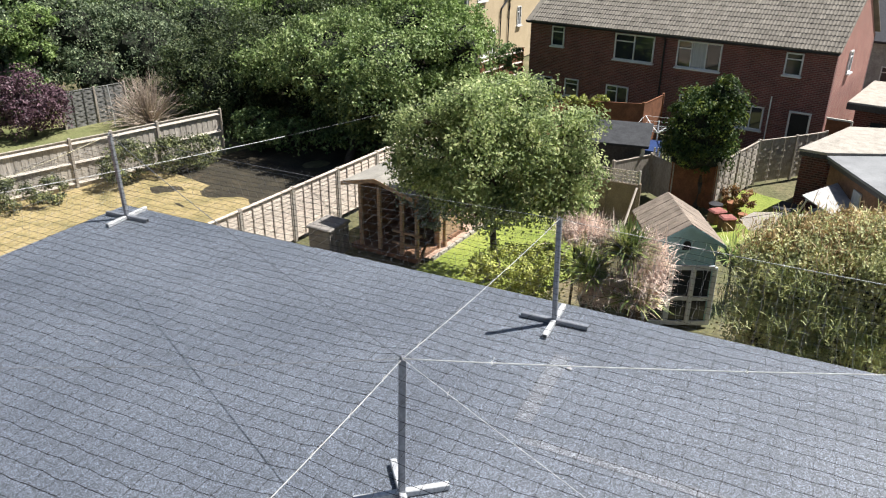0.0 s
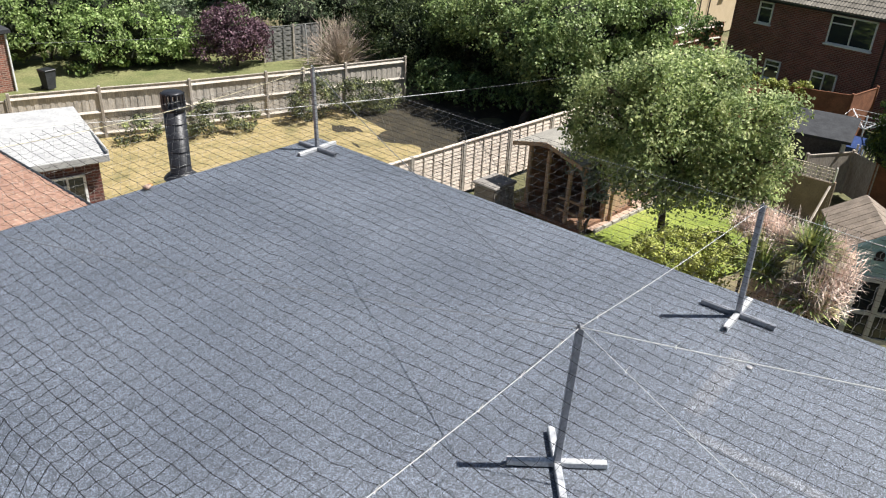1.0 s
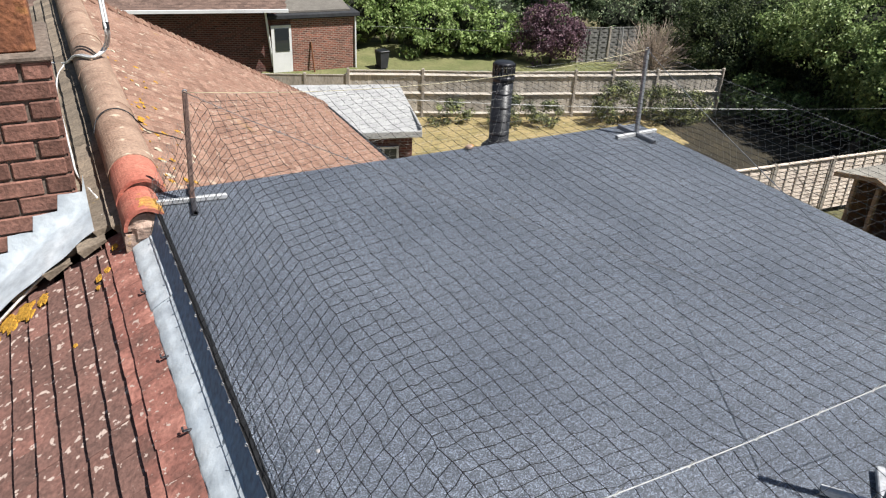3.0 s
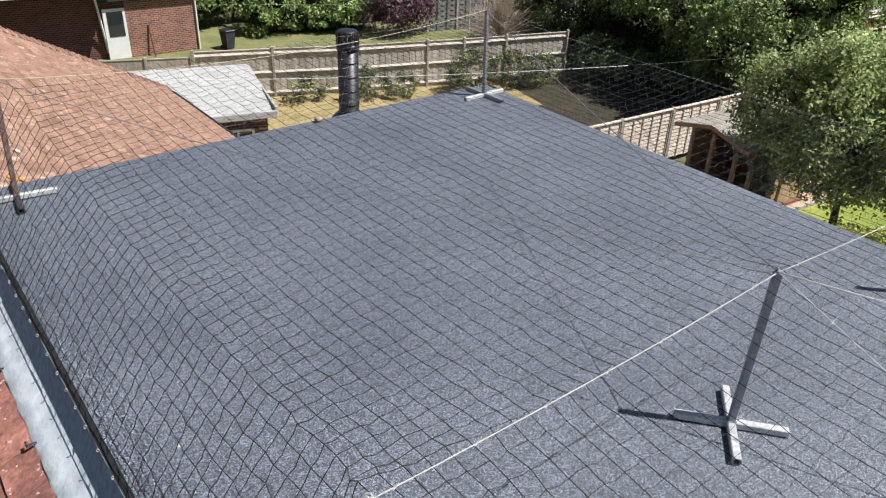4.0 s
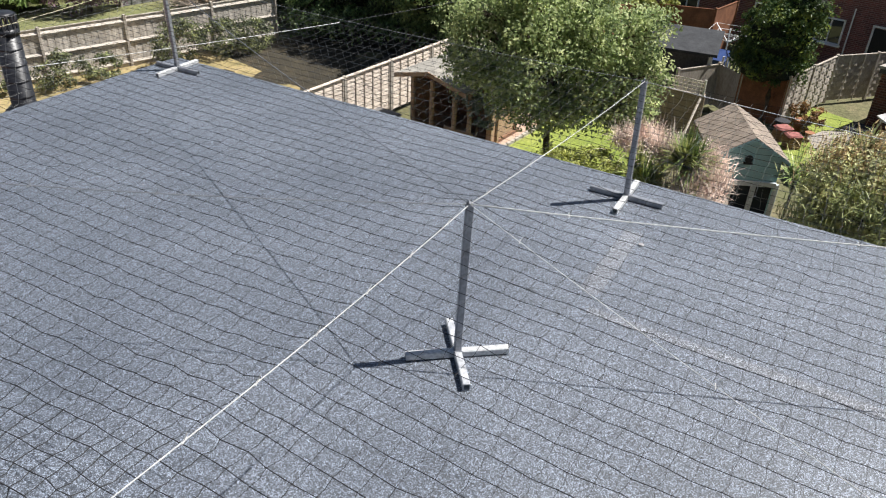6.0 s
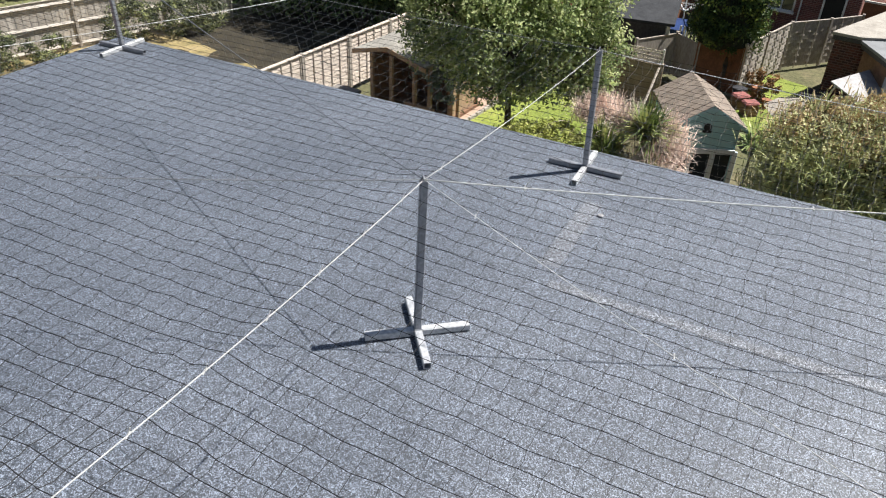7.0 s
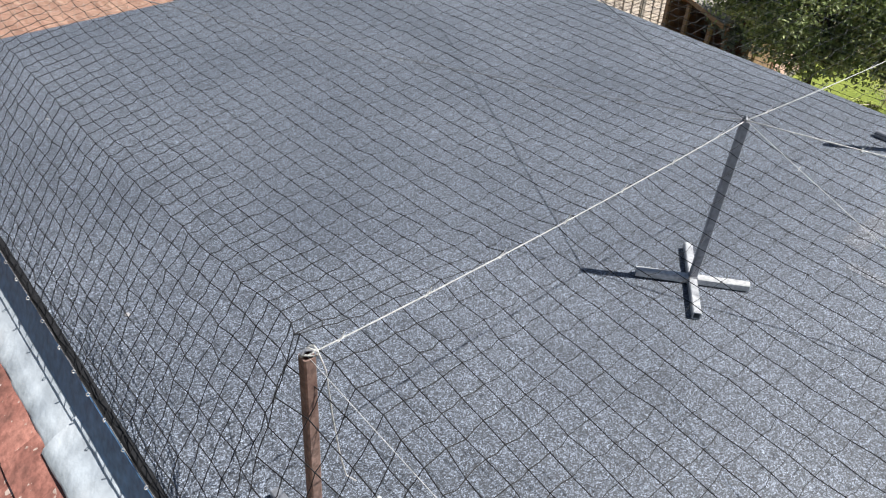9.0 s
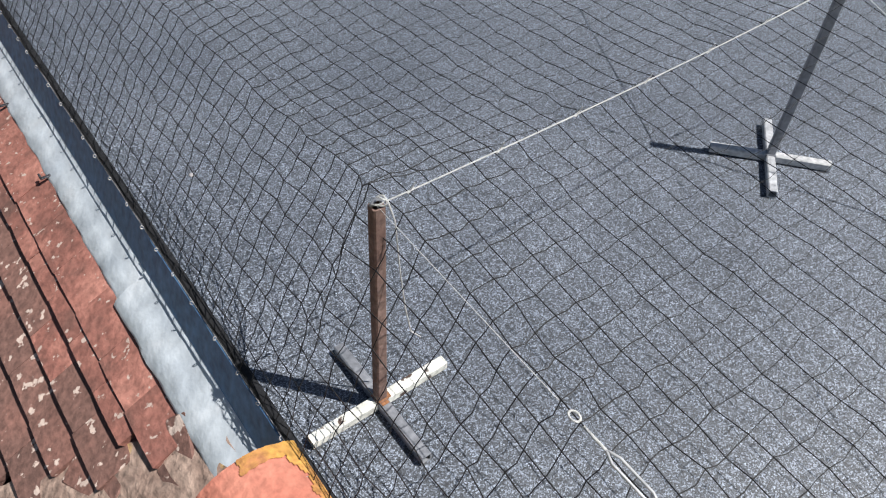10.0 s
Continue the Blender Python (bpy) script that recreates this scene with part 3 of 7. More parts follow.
def slope_plane(sign, y_ridge, y_eave, drop):
    """The boarding under the tiles of one slope, from the ridge to the eaves."""
    run = EAVE_X - RIDGE_X
    x1 = RIDGE_X + sign * run
    z0, z1 = RIDGE_Z - drop, RIDGE_Z - drop - TAN * run
    poly = [(RIDGE_X, y_ridge[0], z0), (x1, y_eave[0], z1), (x1, y_eave[1], z1), (RIDGE_X, y_ridge[1], z0)]
    return Shape().prism(poly, (0, 0, -0.06))


part("roof_boarding", slope_plane(1, (2.7, 8.6), (2.7, 12.9), 0.045), FENCE_BROWN, house)
part("roof_boarding", slope_plane(-1, (-0.1, 8.6), (-4.6, 12.9), 0.16), FENCE_BROWN, house)
hip = Shape()
ze = RIDGE_Z - 0.05 - TAN * (EAVE_X - RIDGE_X)
hip.prism([(RIDGE_X, 8.6, RIDGE_Z - 0.05), (EAVE_X, 12.9, ze), (2 * RIDGE_X - EAVE_X, 12.9, ze)], (0, 0, -0.05))
part("hip_end", hip, GREY_TILE, house)
near = Shape()
near.prism([(RIDGE_X, -0.4, RIDGE_Z - 0.1), (EAVE_X - 0.1, -4.6, ze), (2 * RIDGE_X - EAVE_X, -4.6, ze)], (0, 0, -0.05))
part("hip_end", near, GREY_TILE, house)
part("eaves_gutter", Shape().tube([(EAVE_X + 0.05, 2.7 + i * 1.275, ze - 0.02) for i in range(9)], 0.055, 8), PLASTIC_BLACK, house, "black plastic gutter")

# ---- lead flashing along the old ridge ----
lead = thing("lead_flashing", pose(0, 0, 0), "pale grey lead flashing dressed over the tiles", "flashing", kind="structure")


def lead_sheet(y0, y1, lift):
    prof = [(-1.494, -0.093), (-1.499, -0.094), (-1.504, -0.097), (-1.512, -0.105), (-1.545, -0.123), (-1.580, -0.145), (-1.585, -0.156)]
    n = max(3, int((y1 - y0) / 0.03))
    vs, fs = [], []
    for j in range(n + 1):
        y = y0 + (y1 - y0) * j / n
        for i, (x, z) in enumerate(prof):
            w = (0.010 if lift and y < 1 else 0.0) * (i > 3) + 0.003 * noise.noise((y * 9, i * 0.7, lift * 50)) * (i / 6) + 0.004 * noise.noise((y * 14, i, 3)) * (i > 4)
            vs.append((x - lift * 0.5 - w, y, z + lift))
    k = len(prof)
    for j in range(n):
        fs += [(j * k + i, j * k + i + 1, (j + 1) * k + i + 1, (j + 1) * k + i) for i in range(k - 1)]
    return Shape().add(vs, fs)


for y0, y1, lift in ((0.06, 0.66, 0.004), (0.62, 2.0, 0.0), (1.96, 2.56, 0.004)):
    part("lead_sheet", lead_sheet(y0, y1, lift), LEAD, lead, smooth=True)

# upstand sloped out to the roof edge's shadow line, its blue standing for shade
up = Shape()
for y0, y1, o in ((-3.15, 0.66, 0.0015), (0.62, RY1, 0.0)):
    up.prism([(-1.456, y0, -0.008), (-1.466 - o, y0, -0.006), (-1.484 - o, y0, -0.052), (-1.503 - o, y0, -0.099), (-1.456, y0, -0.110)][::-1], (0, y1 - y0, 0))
part("upstand", up, UPSTAND_SHADE, lead, "lead turned down below the roof edge, shade painted in blue")

# ---- clay tiles ----
TILE_W, GAUGE = 0.168, 0.1


def tile_shape(tail=0.024, length=0.13, w=TILE_W - 0.001, camber=0.002):
    """One plain tile lying along +x (downhill), its tail raised on the course below, faintly cambered."""
    s, n = Shape(), 3
    vs = []
    for i, x in enumerate((-length + 0.03, 0.03)):
        z = 0.004 + (tail - 0.004 if i else 0.0)
        for j in range(n + 1):
            y = -w / 2 + w * j / n
            vs.append((x, y, z + camber * (1 - (2 * y / w) ** 2)))
    for j in range(n + 1):
        y = -w / 2 + w * j / n
        vs.append((0.03, y, 0.0 + camber * (1 - (2 * y / w) ** 2)))
    fs = [(j, j + 4, j + 5, j + 1) for j in range(n)] + [(4 + j, 8 + j, 9 + j, 5 + j) for j in range(n)]
    vs += [(-length + 0.03, -w / 2, -0.006), (-length + 0.03, w / 2, -0.006)]
    fs += [(0, 12, 8, 4), (3, 7, 11, 13)]
    return vs, fs


def slope_matrix(sign, d, y, lift=0.0):
    """Pose on a slope: d metres down it from the ridge, at y along the ridge."""
    c, s = math.cos(radians(PITCH)), math.sin(radians(PITCH))
    x, z = RIDGE_X + sign * d * c, RIDGE_Z - d * s
    m = Matrix(((sign * c, 0, sign * s, x), (0, sign, 0, y), (-s, 0, c, z + lift), (0, 0, 0, 1)))
    return m


def tile_slope(name, label, sign, d0, d1, span, lift, piece_mat, sheet_mat, near_test, skip=None, fresh_to=0.0, tails=(), camber=0.002, tail=0.024):
    """All tiles of a slope; those of the stretch near_test are parts, the rest one joined part."""
    ob = thing(name, pose(0, 0, 0), label, "roof", kind="structure")
    vs, fs = tile_shape(tail, camber=camber)
    unit = Shape().add(vs, fs).mesh("tile", piece_mat)
    fresh = Shape().add(vs, fs).mesh("tile", RED_FRESH)
    rest, made = Shape(), 0
    rng = random.Random(5)
    courses = list(tails) or [d0]
    while courses[-1] < d1 - GAUGE:
        courses.append(courses[-1] + GAUGE)
    for r, d in enumerate(courses):
        y0, y1 = span(d)
        n = int((y1 - y0) / TILE_W)
        off = (r % 2) * TILE_W / 2
        for k in range(n + 1):
            y = y0 + off + k * TILE_W
            if y > y1 or (skip and skip(d, y)):
                continue
            m = slope_matrix(sign, d + 0.006 * noise.noise((y * 1.9, d * 3, 0)) + rng.uniform(-0.0015, 0.0015), y, lift) @ pose(0, 0, rng.uniform(-0.001, 0.002), rng.uniform(-0.8, 0.8), rng.uniform(-0.8, 0.8), rng.uniform(-0.5, 0.5))
            if made < 300 and near_test(d, y):
                piece("tile", fresh if fresh_to and d + 0.1 * noise.noise((y * 2, d, 0)) < fresh_to else unit, m, ob)
                made += 1
            else:
                rest.add(vs, fs, m)
    part("tiles", rest, sheet_mat, ob, kind="stuff")
    return ob


def chimney_hole(d, y):
    x = RIDGE_X - d * math.cos(radians(PITCH))
    return x < -1.80 and 3.08 < y < 4.0


# front slope: red near the lead, and grey with lichen past the broken end of the ridge
front = tile_slope("front_tiles", "weathered red clay tiles with pale lichen on the front slope", -1, 0.18, 2.6, lambda d: (0.17 + 0.02 * math.sin(d * 9) + 0.64 * d, 2.75 + 0.22 * max(0, d - 0.2)), -0.050, RED_TILE, RED_TILE_SHEET, lambda d, y: d < 2.1, fresh_to=0.27, tails=(0.185, 0.236, 0.328, 0.428, 0.53, 0.635), tail=0.031)
tile_slope("neighbour_front_tiles", "grey lichened clay tiles on the neighbour's front slope", -1, 0.13, 2.6, lambda d: (2.76 + 0.25 * max(0, d - 0.2), 8.6 + d * 0.8), 0.004, GREY_TILE, GREY_TILE, lambda d, y: False, chimney_hole, tail=0.040)
tile_slope("own_near_tiles", "red clay tiles of the slope past the mortar line", -1, 0.16, 2.6, lambda d: (-0.4 - d * 0.8, -0.10 + 0.64 * d), -0.02, RED_TILE, RED_TILE_SHEET, lambda d, y: False)
rear = tile_slope("neighbour_rear_tiles", "orange sunlit clay tiles on the neighbour's rear slope", 1, 0.14, 5.2, lambda d: (2.80, 8.55 + d * 0.81), -0.02, ORANGE_TILE, ORANGE_SHEET, lambda d, y: y < 5.0 and d < 2.6, camber=0.011, tail=0.030)

# mortar line down the slope, with broken bits of tile bedded in it
fillet = thing("mortar_fillet", pose(0, 0, 0), "crumbling tan mortar fillet with yellow lichen", "mortar", kind="structure")
s, rng = Shape(), random.Random(8)
vs, fs, K = [], [], 60
for j in range(K + 1):
    d = 0.05 + 2.4 * j / K
    for i in range(7):
        y = 0.64 * d - 0.20 + 0.36 * i / 6 + 0.03 * noise.noise((d * 7, i * 0.3, 1)) + 0.02 * noise.noise((d * 21, i, 4))
        up = 0.012 * math.sin(math.pi * i / 6) + 0.014 * noise.noise((d * 16, y * 22, 2)) + 0.004
        vs.append(slope_matrix(-1, d, y, -0.040) @ Vector((0, 0, up)))
for j in range(K):
    fs += [(j * 7 + i, j * 7 + i + 1, (j + 1) * 7 + i + 1, (j + 1) * 7 + i) for i in range(6)]
part("mortar", s.add(vs, fs), MORTAR, fillet, smooth=True)
for k in range(44):
    d = 0.14 + k * 0.05 + rng.uniform(0, 0.05)
    m = slope_matrix(-1, d, 0.64 * d + rng.uniform(-0.14, 0.14), -0.038) @ pose(0, 0, 0.004, rng.uniform(-5, 5), rng.uniform(-7, 7), rng.uniform(-30, 30))
    part("tile_chip", Shape().box((0, 0, 0), (rng.uniform(0.05, 0.11), rng.uniform(0.05, 0.13), 0.012), m, bevel=0.004), RED_TILE, fillet)

# lichen crusts on the tiles, clips along the lead and a chip of mortar on the far edge
def crust(r, seed):
    """A thin, ragged disc."""
    n, k = random.Random(seed), 18
    ring = [r * (0.75 + 0.45 * n.random()) for _ in range(k)]
    top = [(ring[i] * math.cos(2 * math.pi * i / k), 1.3 * ring[i] * math.sin(2 * math.pi * i / k), 0.0) for i in range(k)]
    return Shape().add([(0, 0, 0.004)] + [(x * 0.8, y * 0.8, 0.003) for x, y, z in top] + [(x, y, -0.002) for x, y, z in top], [(0, 1 + i, 1 + (i + 1) % k) for i in range(k)] + [(1 + i, 1 + k + i, 1 + k + (i + 1) % k, 1 + (i + 1) % k) for i in range(k)])


for k, (d, y, r) in enumerate(((0.79, 2.74, 0.05), (0.76, 2.66, 0.035), (0.69, 2.71, 0.055), (0.66, 2.64, 0.03), (0.585, 2.68, 0.035), (0.285, 2.47, 0.022), (0.24, 2.48, 0.018), (0.17, 2.60, 0.02), (0.86, 2.65, 0.03), (0.30, 2.40, 0.012), (0.45, 2.12, 0.012))):
    part("lichen_crust", crust(r, 60 + k), LICHEN_YELLOW, front, "orange-yellow lichen crust").matrix_basis = slope_matrix(-1, d, y, -0.050) @ pose(0, 0, 0.031 if k != 7 else 0.04)
moss = random.Random(44)
for k in range(90):
    d, y = abs(moss.gauss(0, 0.2)) + 0.14, 2.95 + 3.6 * moss.random() ** 1.6
    part("lichen_crust", crust(moss.uniform(0.006, 0.024), 90 + k % 9), LICHEN_YELLOW if k % 3 else LICHEN_PALE, rear, "orange-yellow lichen crust").matrix_basis = slope_matrix(1, d, y, -0.02) @ pose(0, 0, 0.032, 0, 0, 40 * k)
for y in (2.11, 1.63, 1.215):
    part("lead_clip", Shape().box((-1.588, y, -0.143), (0.03, 0.010, 0.004), bevel=0.001).box((-1.601, y + 0.004, -0.138), (0.006, 0.018, 0.010), bevel=0.001), STEEL_DARK, lead, "small dark clip over the lead edge")
chip = thing("mortar_chip", pose(0.226, 2.725, 0.012, 4, 8, 30), "broken tan mortar chip on the far roof edge", "debris")
part("chunk", Shape().box((0, 0, 0.004), (0.05, 0.03, 0.02), bevel=0.006), MORTAR, chip)
part("chunk", Shape().box((0.045, 0.01, 0.0), (0.03, 0.025, 0.014), bevel=0.005), LICHEN_TILE, chip, "orange flake")

# ---- ridge tiles ----
ridge = thing("ridge_tiles", pose(0, 0, 0), "half-round clay ridge tiles, orange and pale with lichen", "ridge", kind="structure")


def ridge_tile(x, z, y0, y1, r, a0=0, a1=180, flare=0.001):
    vs, fs, n = [], [], 22
    stations = ((y0, r + flare), (y0 + 0.05, r + flare * 0.3), ((y0 + y1) / 2, r), (y1, r - 0.002))
    for y, rad in stations:
        for t in (0, 0.016):
            for i in range(n + 1):
                a = radians(a0 + (a1 - a0) * i / n)
                w = 0.002 * noise.noise((y * 5, i * 0.4, x))
                vs.append((x + (rad - t + w) * math.cos(a), y, z + (rad - t + w) * math.sin(a)))
    k, w = n + 1, 2 * (n + 1)
    for j in range(len(stations) - 1):
        fs += [(j * w + i, j * w + i + 1, (j + 1) * w + i + 1, (j + 1) * w + i) for i in range(n)]
        fs += [(j * w + k + i + 1, j * w + k + i, (j + 1) * w + k + i, (j + 1) * w + k + i + 1) for i in range(n)]
    e = (len(stations) - 1) * w
    fs += [(i + 1, i, k + i, k + i + 1) for i in range(n)] + [(e + i, e + i + 1, e + k + i + 1, e + k + i) for i in range(n)]
    fs += [(j * w, (j + 1) * w, (j + 1) * w + k, j * w + k) for j in range(len(stations) - 1)]
    fs += [((j + 1) * w + n, j * w + n, j * w + k + n, (j + 1) * w + k + n) for j in range(len(stations) - 1)]
    return Shape().add(vs, fs)


def ridge_crust(x, z, y0, y1, r, a0, a1, seed):
    """A ragged lichen crust lying on a ridge tile."""
    vs, fs, n = [], [], 64
    def out(i, j):
        y, a = y0 + (y1 - y0) * j / n, radians(a0 + (a1 - a0) * i / n)
        return (x + r * math.cos(a), y, z + r * math.sin(a))
    for i in range(n):
        for j in range(n):
            p = out(i, j)
            edge = min(i, n - i, j * 1.5 + 6, n - j) / n
            if edge + 0.16 * noise.noise((p[0] * 60, p[1] * 60, p[2] * 60 + seed)) + 0.12 * noise.noise((p[0] * 18, p[1] * 18, seed)) < 0.07:
                continue
            k = len(vs)
            vs += [p, out(i + 1, j), out(i + 1, j + 1), out(i, j + 1)]
            fs.append((k, k + 1, k + 2, k + 3))
    return Shape().add(vs, fs)


part("ridge_tile", ridge_tile(RIDGE_X, -0.045, 2.76, 3.12, 0.118), RIDGE_RED, ridge, "bright red ridge tile")
y = 3.10
for k in range(6):
    part("ridge_tile", ridge_tile(RIDGE_X + 0.003 * (k % 2), -0.045 - 0.002 * (k % 3), y, y + 0.94, 0.120), RIDGE_TILE, ridge, "")
    y += 0.92
part("ridge_tile", ridge_tile(-1.510, -0.058, 2.50, 2.80, 0.098, 15, 180), RIDGE_RED, ridge, "broken red ridge tile end")
part("ridge_rim", ridge_crust(-1.510, -0.058, 2.50, 2.64, 0.0992, 15, 104, 3), LICHEN_TILE, ridge, "orange lichen crust on the broken end")
part("end_mortar", Shape().prism([(RIDGE_X + 0.112 * math.cos(radians(a)), 2.775, -0.06 + 0.112 * math.sin(radians(a))) for a in range(0, 181, 15)], (0, 0.03, 0)), MORTAR, ridge)
part("bedding", Shape().prism([(-1.515 + 0.076 * math.cos(radians(a)), 2.52, -0.066 + 0.076 * math.sin(radians(a))) for a in range(0, 181, 15)], (0, 0.3, 0)).box((-1.53, 2.66, -0.14), (0.16, 0.3, 0.12)), MORTAR, ridge)
part("bedding", Shape().box((-1.49, 5.6, -0.075), (0.17, 6.2, 0.09), bevel=0.02), MORTAR, ridge)
part("ridge_tile", ridge_tile(-1.552, -0.085, -0.50, -0.006, 0.135, 0, 180), RIDGE_RED, ridge, "red ridge tile with a rim of yellow lichen")
part("ridge_rim", ridge_crust(-1.552, -0.085, -0.006, -0.46, 0.1360, -5, 60, 5), LICHEN_TILE, ridge, "yellow lichen crust along the ridge tile")
part("ridge_rim", ridge_crust(-1.552, -0.085, -0.006, -0.04, 0.1361, 38, 98, 8), LICHEN_TILE, ridge, "yellow lichen crust round the end of the ridge tile")
part("ridge_tile", ridge_tile(-1.552, -0.085, -1.10, -0.49, 0.133), RIDGE_TILE, ridge, "")
# hip tiles going down to the far corner of the neighbour's roof
hips = thing("hip_tiles", pose(0, 0, 0), "row of small orange hip tiles along the neighbour's roof edge", "ridge", kind="structure")
a, b = Vector((RIDGE_X, 8.6, RIDGE_Z)), Vector((EAVE_X, 12.95, ze + 0.05))
for k in range(44):
    p, q = a.lerp(b, k / 44), a.lerp(b, (k + 1.25) / 44)
    d = (q - p).normalized()
    part("hip_tile", Shape().cyl(p + Vector((0, 0, 0.0)), q - Vector((0, 0, 0.035)), 0.065, 8, 0.058), ORANGE_TILE, hips, smooth=False)

# ---- chimney ----
chimney = thing("chimney", pose(0, 0, 0), "red-brown brick chimney stack with lead at its foot", "chimney")
CX0, CX1, CY0, CY1, COURSE = -2.62, -1.76, 3.10, 3.80, 0.092
part("core", Shape().box(((CX0 + CX1) / 2, (CY0 + CY1) / 2, -0.22), (CX1 - CX0 - 0.02, CY1 - CY0 - 0.02, 1.54)), MORTAR_DARK, chimney, "grey mortar joints")
brick_l = Shape().box((0, 0, 0), (0.232, 0.10, COURSE - 0.011), bevel=0.006).mesh("brick", CHIMNEY_BRICK)
brick_s = Shape().box((0, 0, 0), (0.108, 0.10, COURSE - 0.011), bevel=0.006).mesh("brick", CHIMNEY_BRICK)
rng = random.Random(3)
for r in range(16):
    z = -0.86 + r * COURSE
    if z > 0.52:
        break
    for face in range(3):
        p0 = {0: (CX0, CY0 + 0.046, 0), 1: (CX1 - 0.046, CY0, 90), 2: (CX0, CY1 - 0.046, 0)}[face]
        length = CX1 - CX0 if face != 1 else CY1 - CY0
        t, k = 0.0, (r + face) % 2
        while t < length - 0.05:
            w = 0.118 if (k % 3 == 0 and t == 0) else 0.242
            w = min(w, length - t)
            me = brick_l if w > 0.2 else brick_s
            c = t + w / 2
            m = pose(p0[0] + c, p0[1], z, 0, 0, 0) if face != 1 else pose(p0[0], p0[1] + c, z, 0, 0, 90)
            ob = piece("brick", me, m @ pose(0, 0, rng.uniform(-0.003, 0.003), 0, 0, rng.uniform(-0.8, 0.8)), chimney)
            t += w
            k += 1
cap = Shape().box(((CX0 + CX1) / 2, (CY0 + CY1) / 2, 0.575), (CX1 - CX0 + 0.03, CY1 - CY0 + 0.03, 0.035), bevel=0.01)
part("cap", cap, MORTAR_DARK, chimney, "pale mortar edge of the chimney shoulder")
part("shoulder", Shape().box(((CX0 + CX1) / 2 - 0.02, (CY0 + CY1) / 2 + 0.02, 0.79), (CX1 - CX0 - 0.05, CY1 - CY0 - 0.05, 0.4), bevel=0.012), STACK_TOP, chimney, "orange lichened upper stack")


def chimney_lead(x0, x1, y, z_of, h):
    """Lead dressed up the foot of the stack and out over the tiles, in two overlapping pieces."""
    vs, fs, n, prof = [], [], 56, ((0.006, 1.0), (0.010, 0.3), (0.03, 0.0), (0.12, 0.0), (0.22, -0.08), (0.33, -0.2))
    for i in range(n + 1):
        x = x0 + (x1 - x0) * i / n
        z = z_of(x)
        for k, (out, upz) in enumerate(prof):
            w = 0.007 * noise.noise((x * 11, k * 1.3, 2))
            o = out + (0.025 * noise.noise((x * 7, 0, 0)) if k == 5 else 0)
            vs.append((x, y - o, z + 0.088 + h * upz + w + (0.075 * (1 - (i % 8) / 7) if k == 0 else 0)))
    for i in range(n):
        fs += [(i * 6 + j, i * 6 + j + 1, i * 6 + j + 7, i * 6 + j + 6) for j in range(5)]
    return Shape().add(vs, fs)


def smooth_line(pts, n=6):
    """A rounded line through the given places."""
    p = [Vector(q) for q in pts]
    p = [p[0] * 2 - p[1]] + p + [p[-1] * 2 - p[-2]]
    out = []
    for i in range(1, len(p) - 2):
        for k in range(n):
            t = k / n
            out.append(0.5 * (2 * p[i] + (p[i + 1] - p[i - 1]) * t + (2 * p[i - 1] - 5 * p[i] + 4 * p[i + 1] - p[i + 2]) * t * t + (3 * p[i] - p[i - 1] - 3 * p[i + 1] + p[i + 2]) * t ** 3))
    return out + [p[-2]]


on_slope = lambda x: RIDGE_Z - 0.02 + TAN * (x - RIDGE_X)
part("lead_apron", chimney_lead(-2.6, -1.72, CY0, on_slope, 0.07), LEAD, chimney, "dressed lead apron at the foot of the stack", True)

# aerial cables tied round the ridge and down the slope by the chimney
cable = thing("aerial_cable", pose(0, 0, 0), "pair of white aerial cables lying over the ridge", "cable")
up = smooth_line([(-1.36, 5.30, 0.62), (-1.375, 5.22, 0.44), (-1.38, 5.05, 0.28), (-1.385, 5.10, 0.18), (-1.42, 5.12, 0.11), (-1.50, 5.02, 0.09), (-1.59, 5.35, 0.03), (-1.66, 5.8, -0.13), (-1.80, 6.3, -0.24)])
part("cable", Shape().tube(up, 0.010, 6), CABLE_WHITE, cable, smooth=True)
part("cable", Shape().tube([(x + 0.02, y + 0.03, z - 0.004) for x, y, z in up], 0.010, 6), GALV_PALE, cable, "grey cable", True)
down = [(-1.66, 5.8, -0.13), (-1.735, 5.55, -0.17), (-1.765, 5.0, -0.19), (-1.757, 4.6, -0.19), (-1.748, 3.95, -0.19), (-1.742, 3.6, -0.185), (-1.70, 3.3, -0.16), (-1.672, 3.12, -0.145)]
part("cable", Shape().tube(smooth_line(down), 0.0065, 6), CABLE_WHITE, cable, smooth=True)
part("cable", Shape().tube(smooth_line([(-1.668, 2.92, -0.145), (-1.70, 2.885, -0.18), (-1.828, 2.87, -0.272), (-2.04, 2.81, -0.42), (-2.3, 2.7, -0.60)]), 0.0065, 6), CABLE_WHITE, cable, smooth=True)
wire = [(RIDGE_X + 0.128 * math.cos(radians(a)), 3.74 + 0.10 * math.sin(radians(a)), -0.045 + 0.128 * math.sin(radians(a))) for a in (172, 140, 110, 80, 50, 25)]
part("wire", Shape().tube(smooth_line(wire + [(-1.30, 4.05, -0.14), (-1.18, 4.2, -0.235), (-1.06, 4.3, -0.32)]), 0.004, 5), PLASTIC_BLACK, cable, "thin black wire over the ridge", True)
part("cable_tie", Shape().cyl((-1.372, 5.075, 0.26), (-1.370, 5.085, 0.31), 0.022, 8), PLASTIC_BLACK, cable, "black tie round the cables")

# ---- black vent pipe behind the far edge ----
vent = thing("vent_pipe", pose(0.78, 3.305, -0.234) @ Matrix.Scale(1.13, 4), "black plastic vent pipe with a caged terminal", "vent pipe")
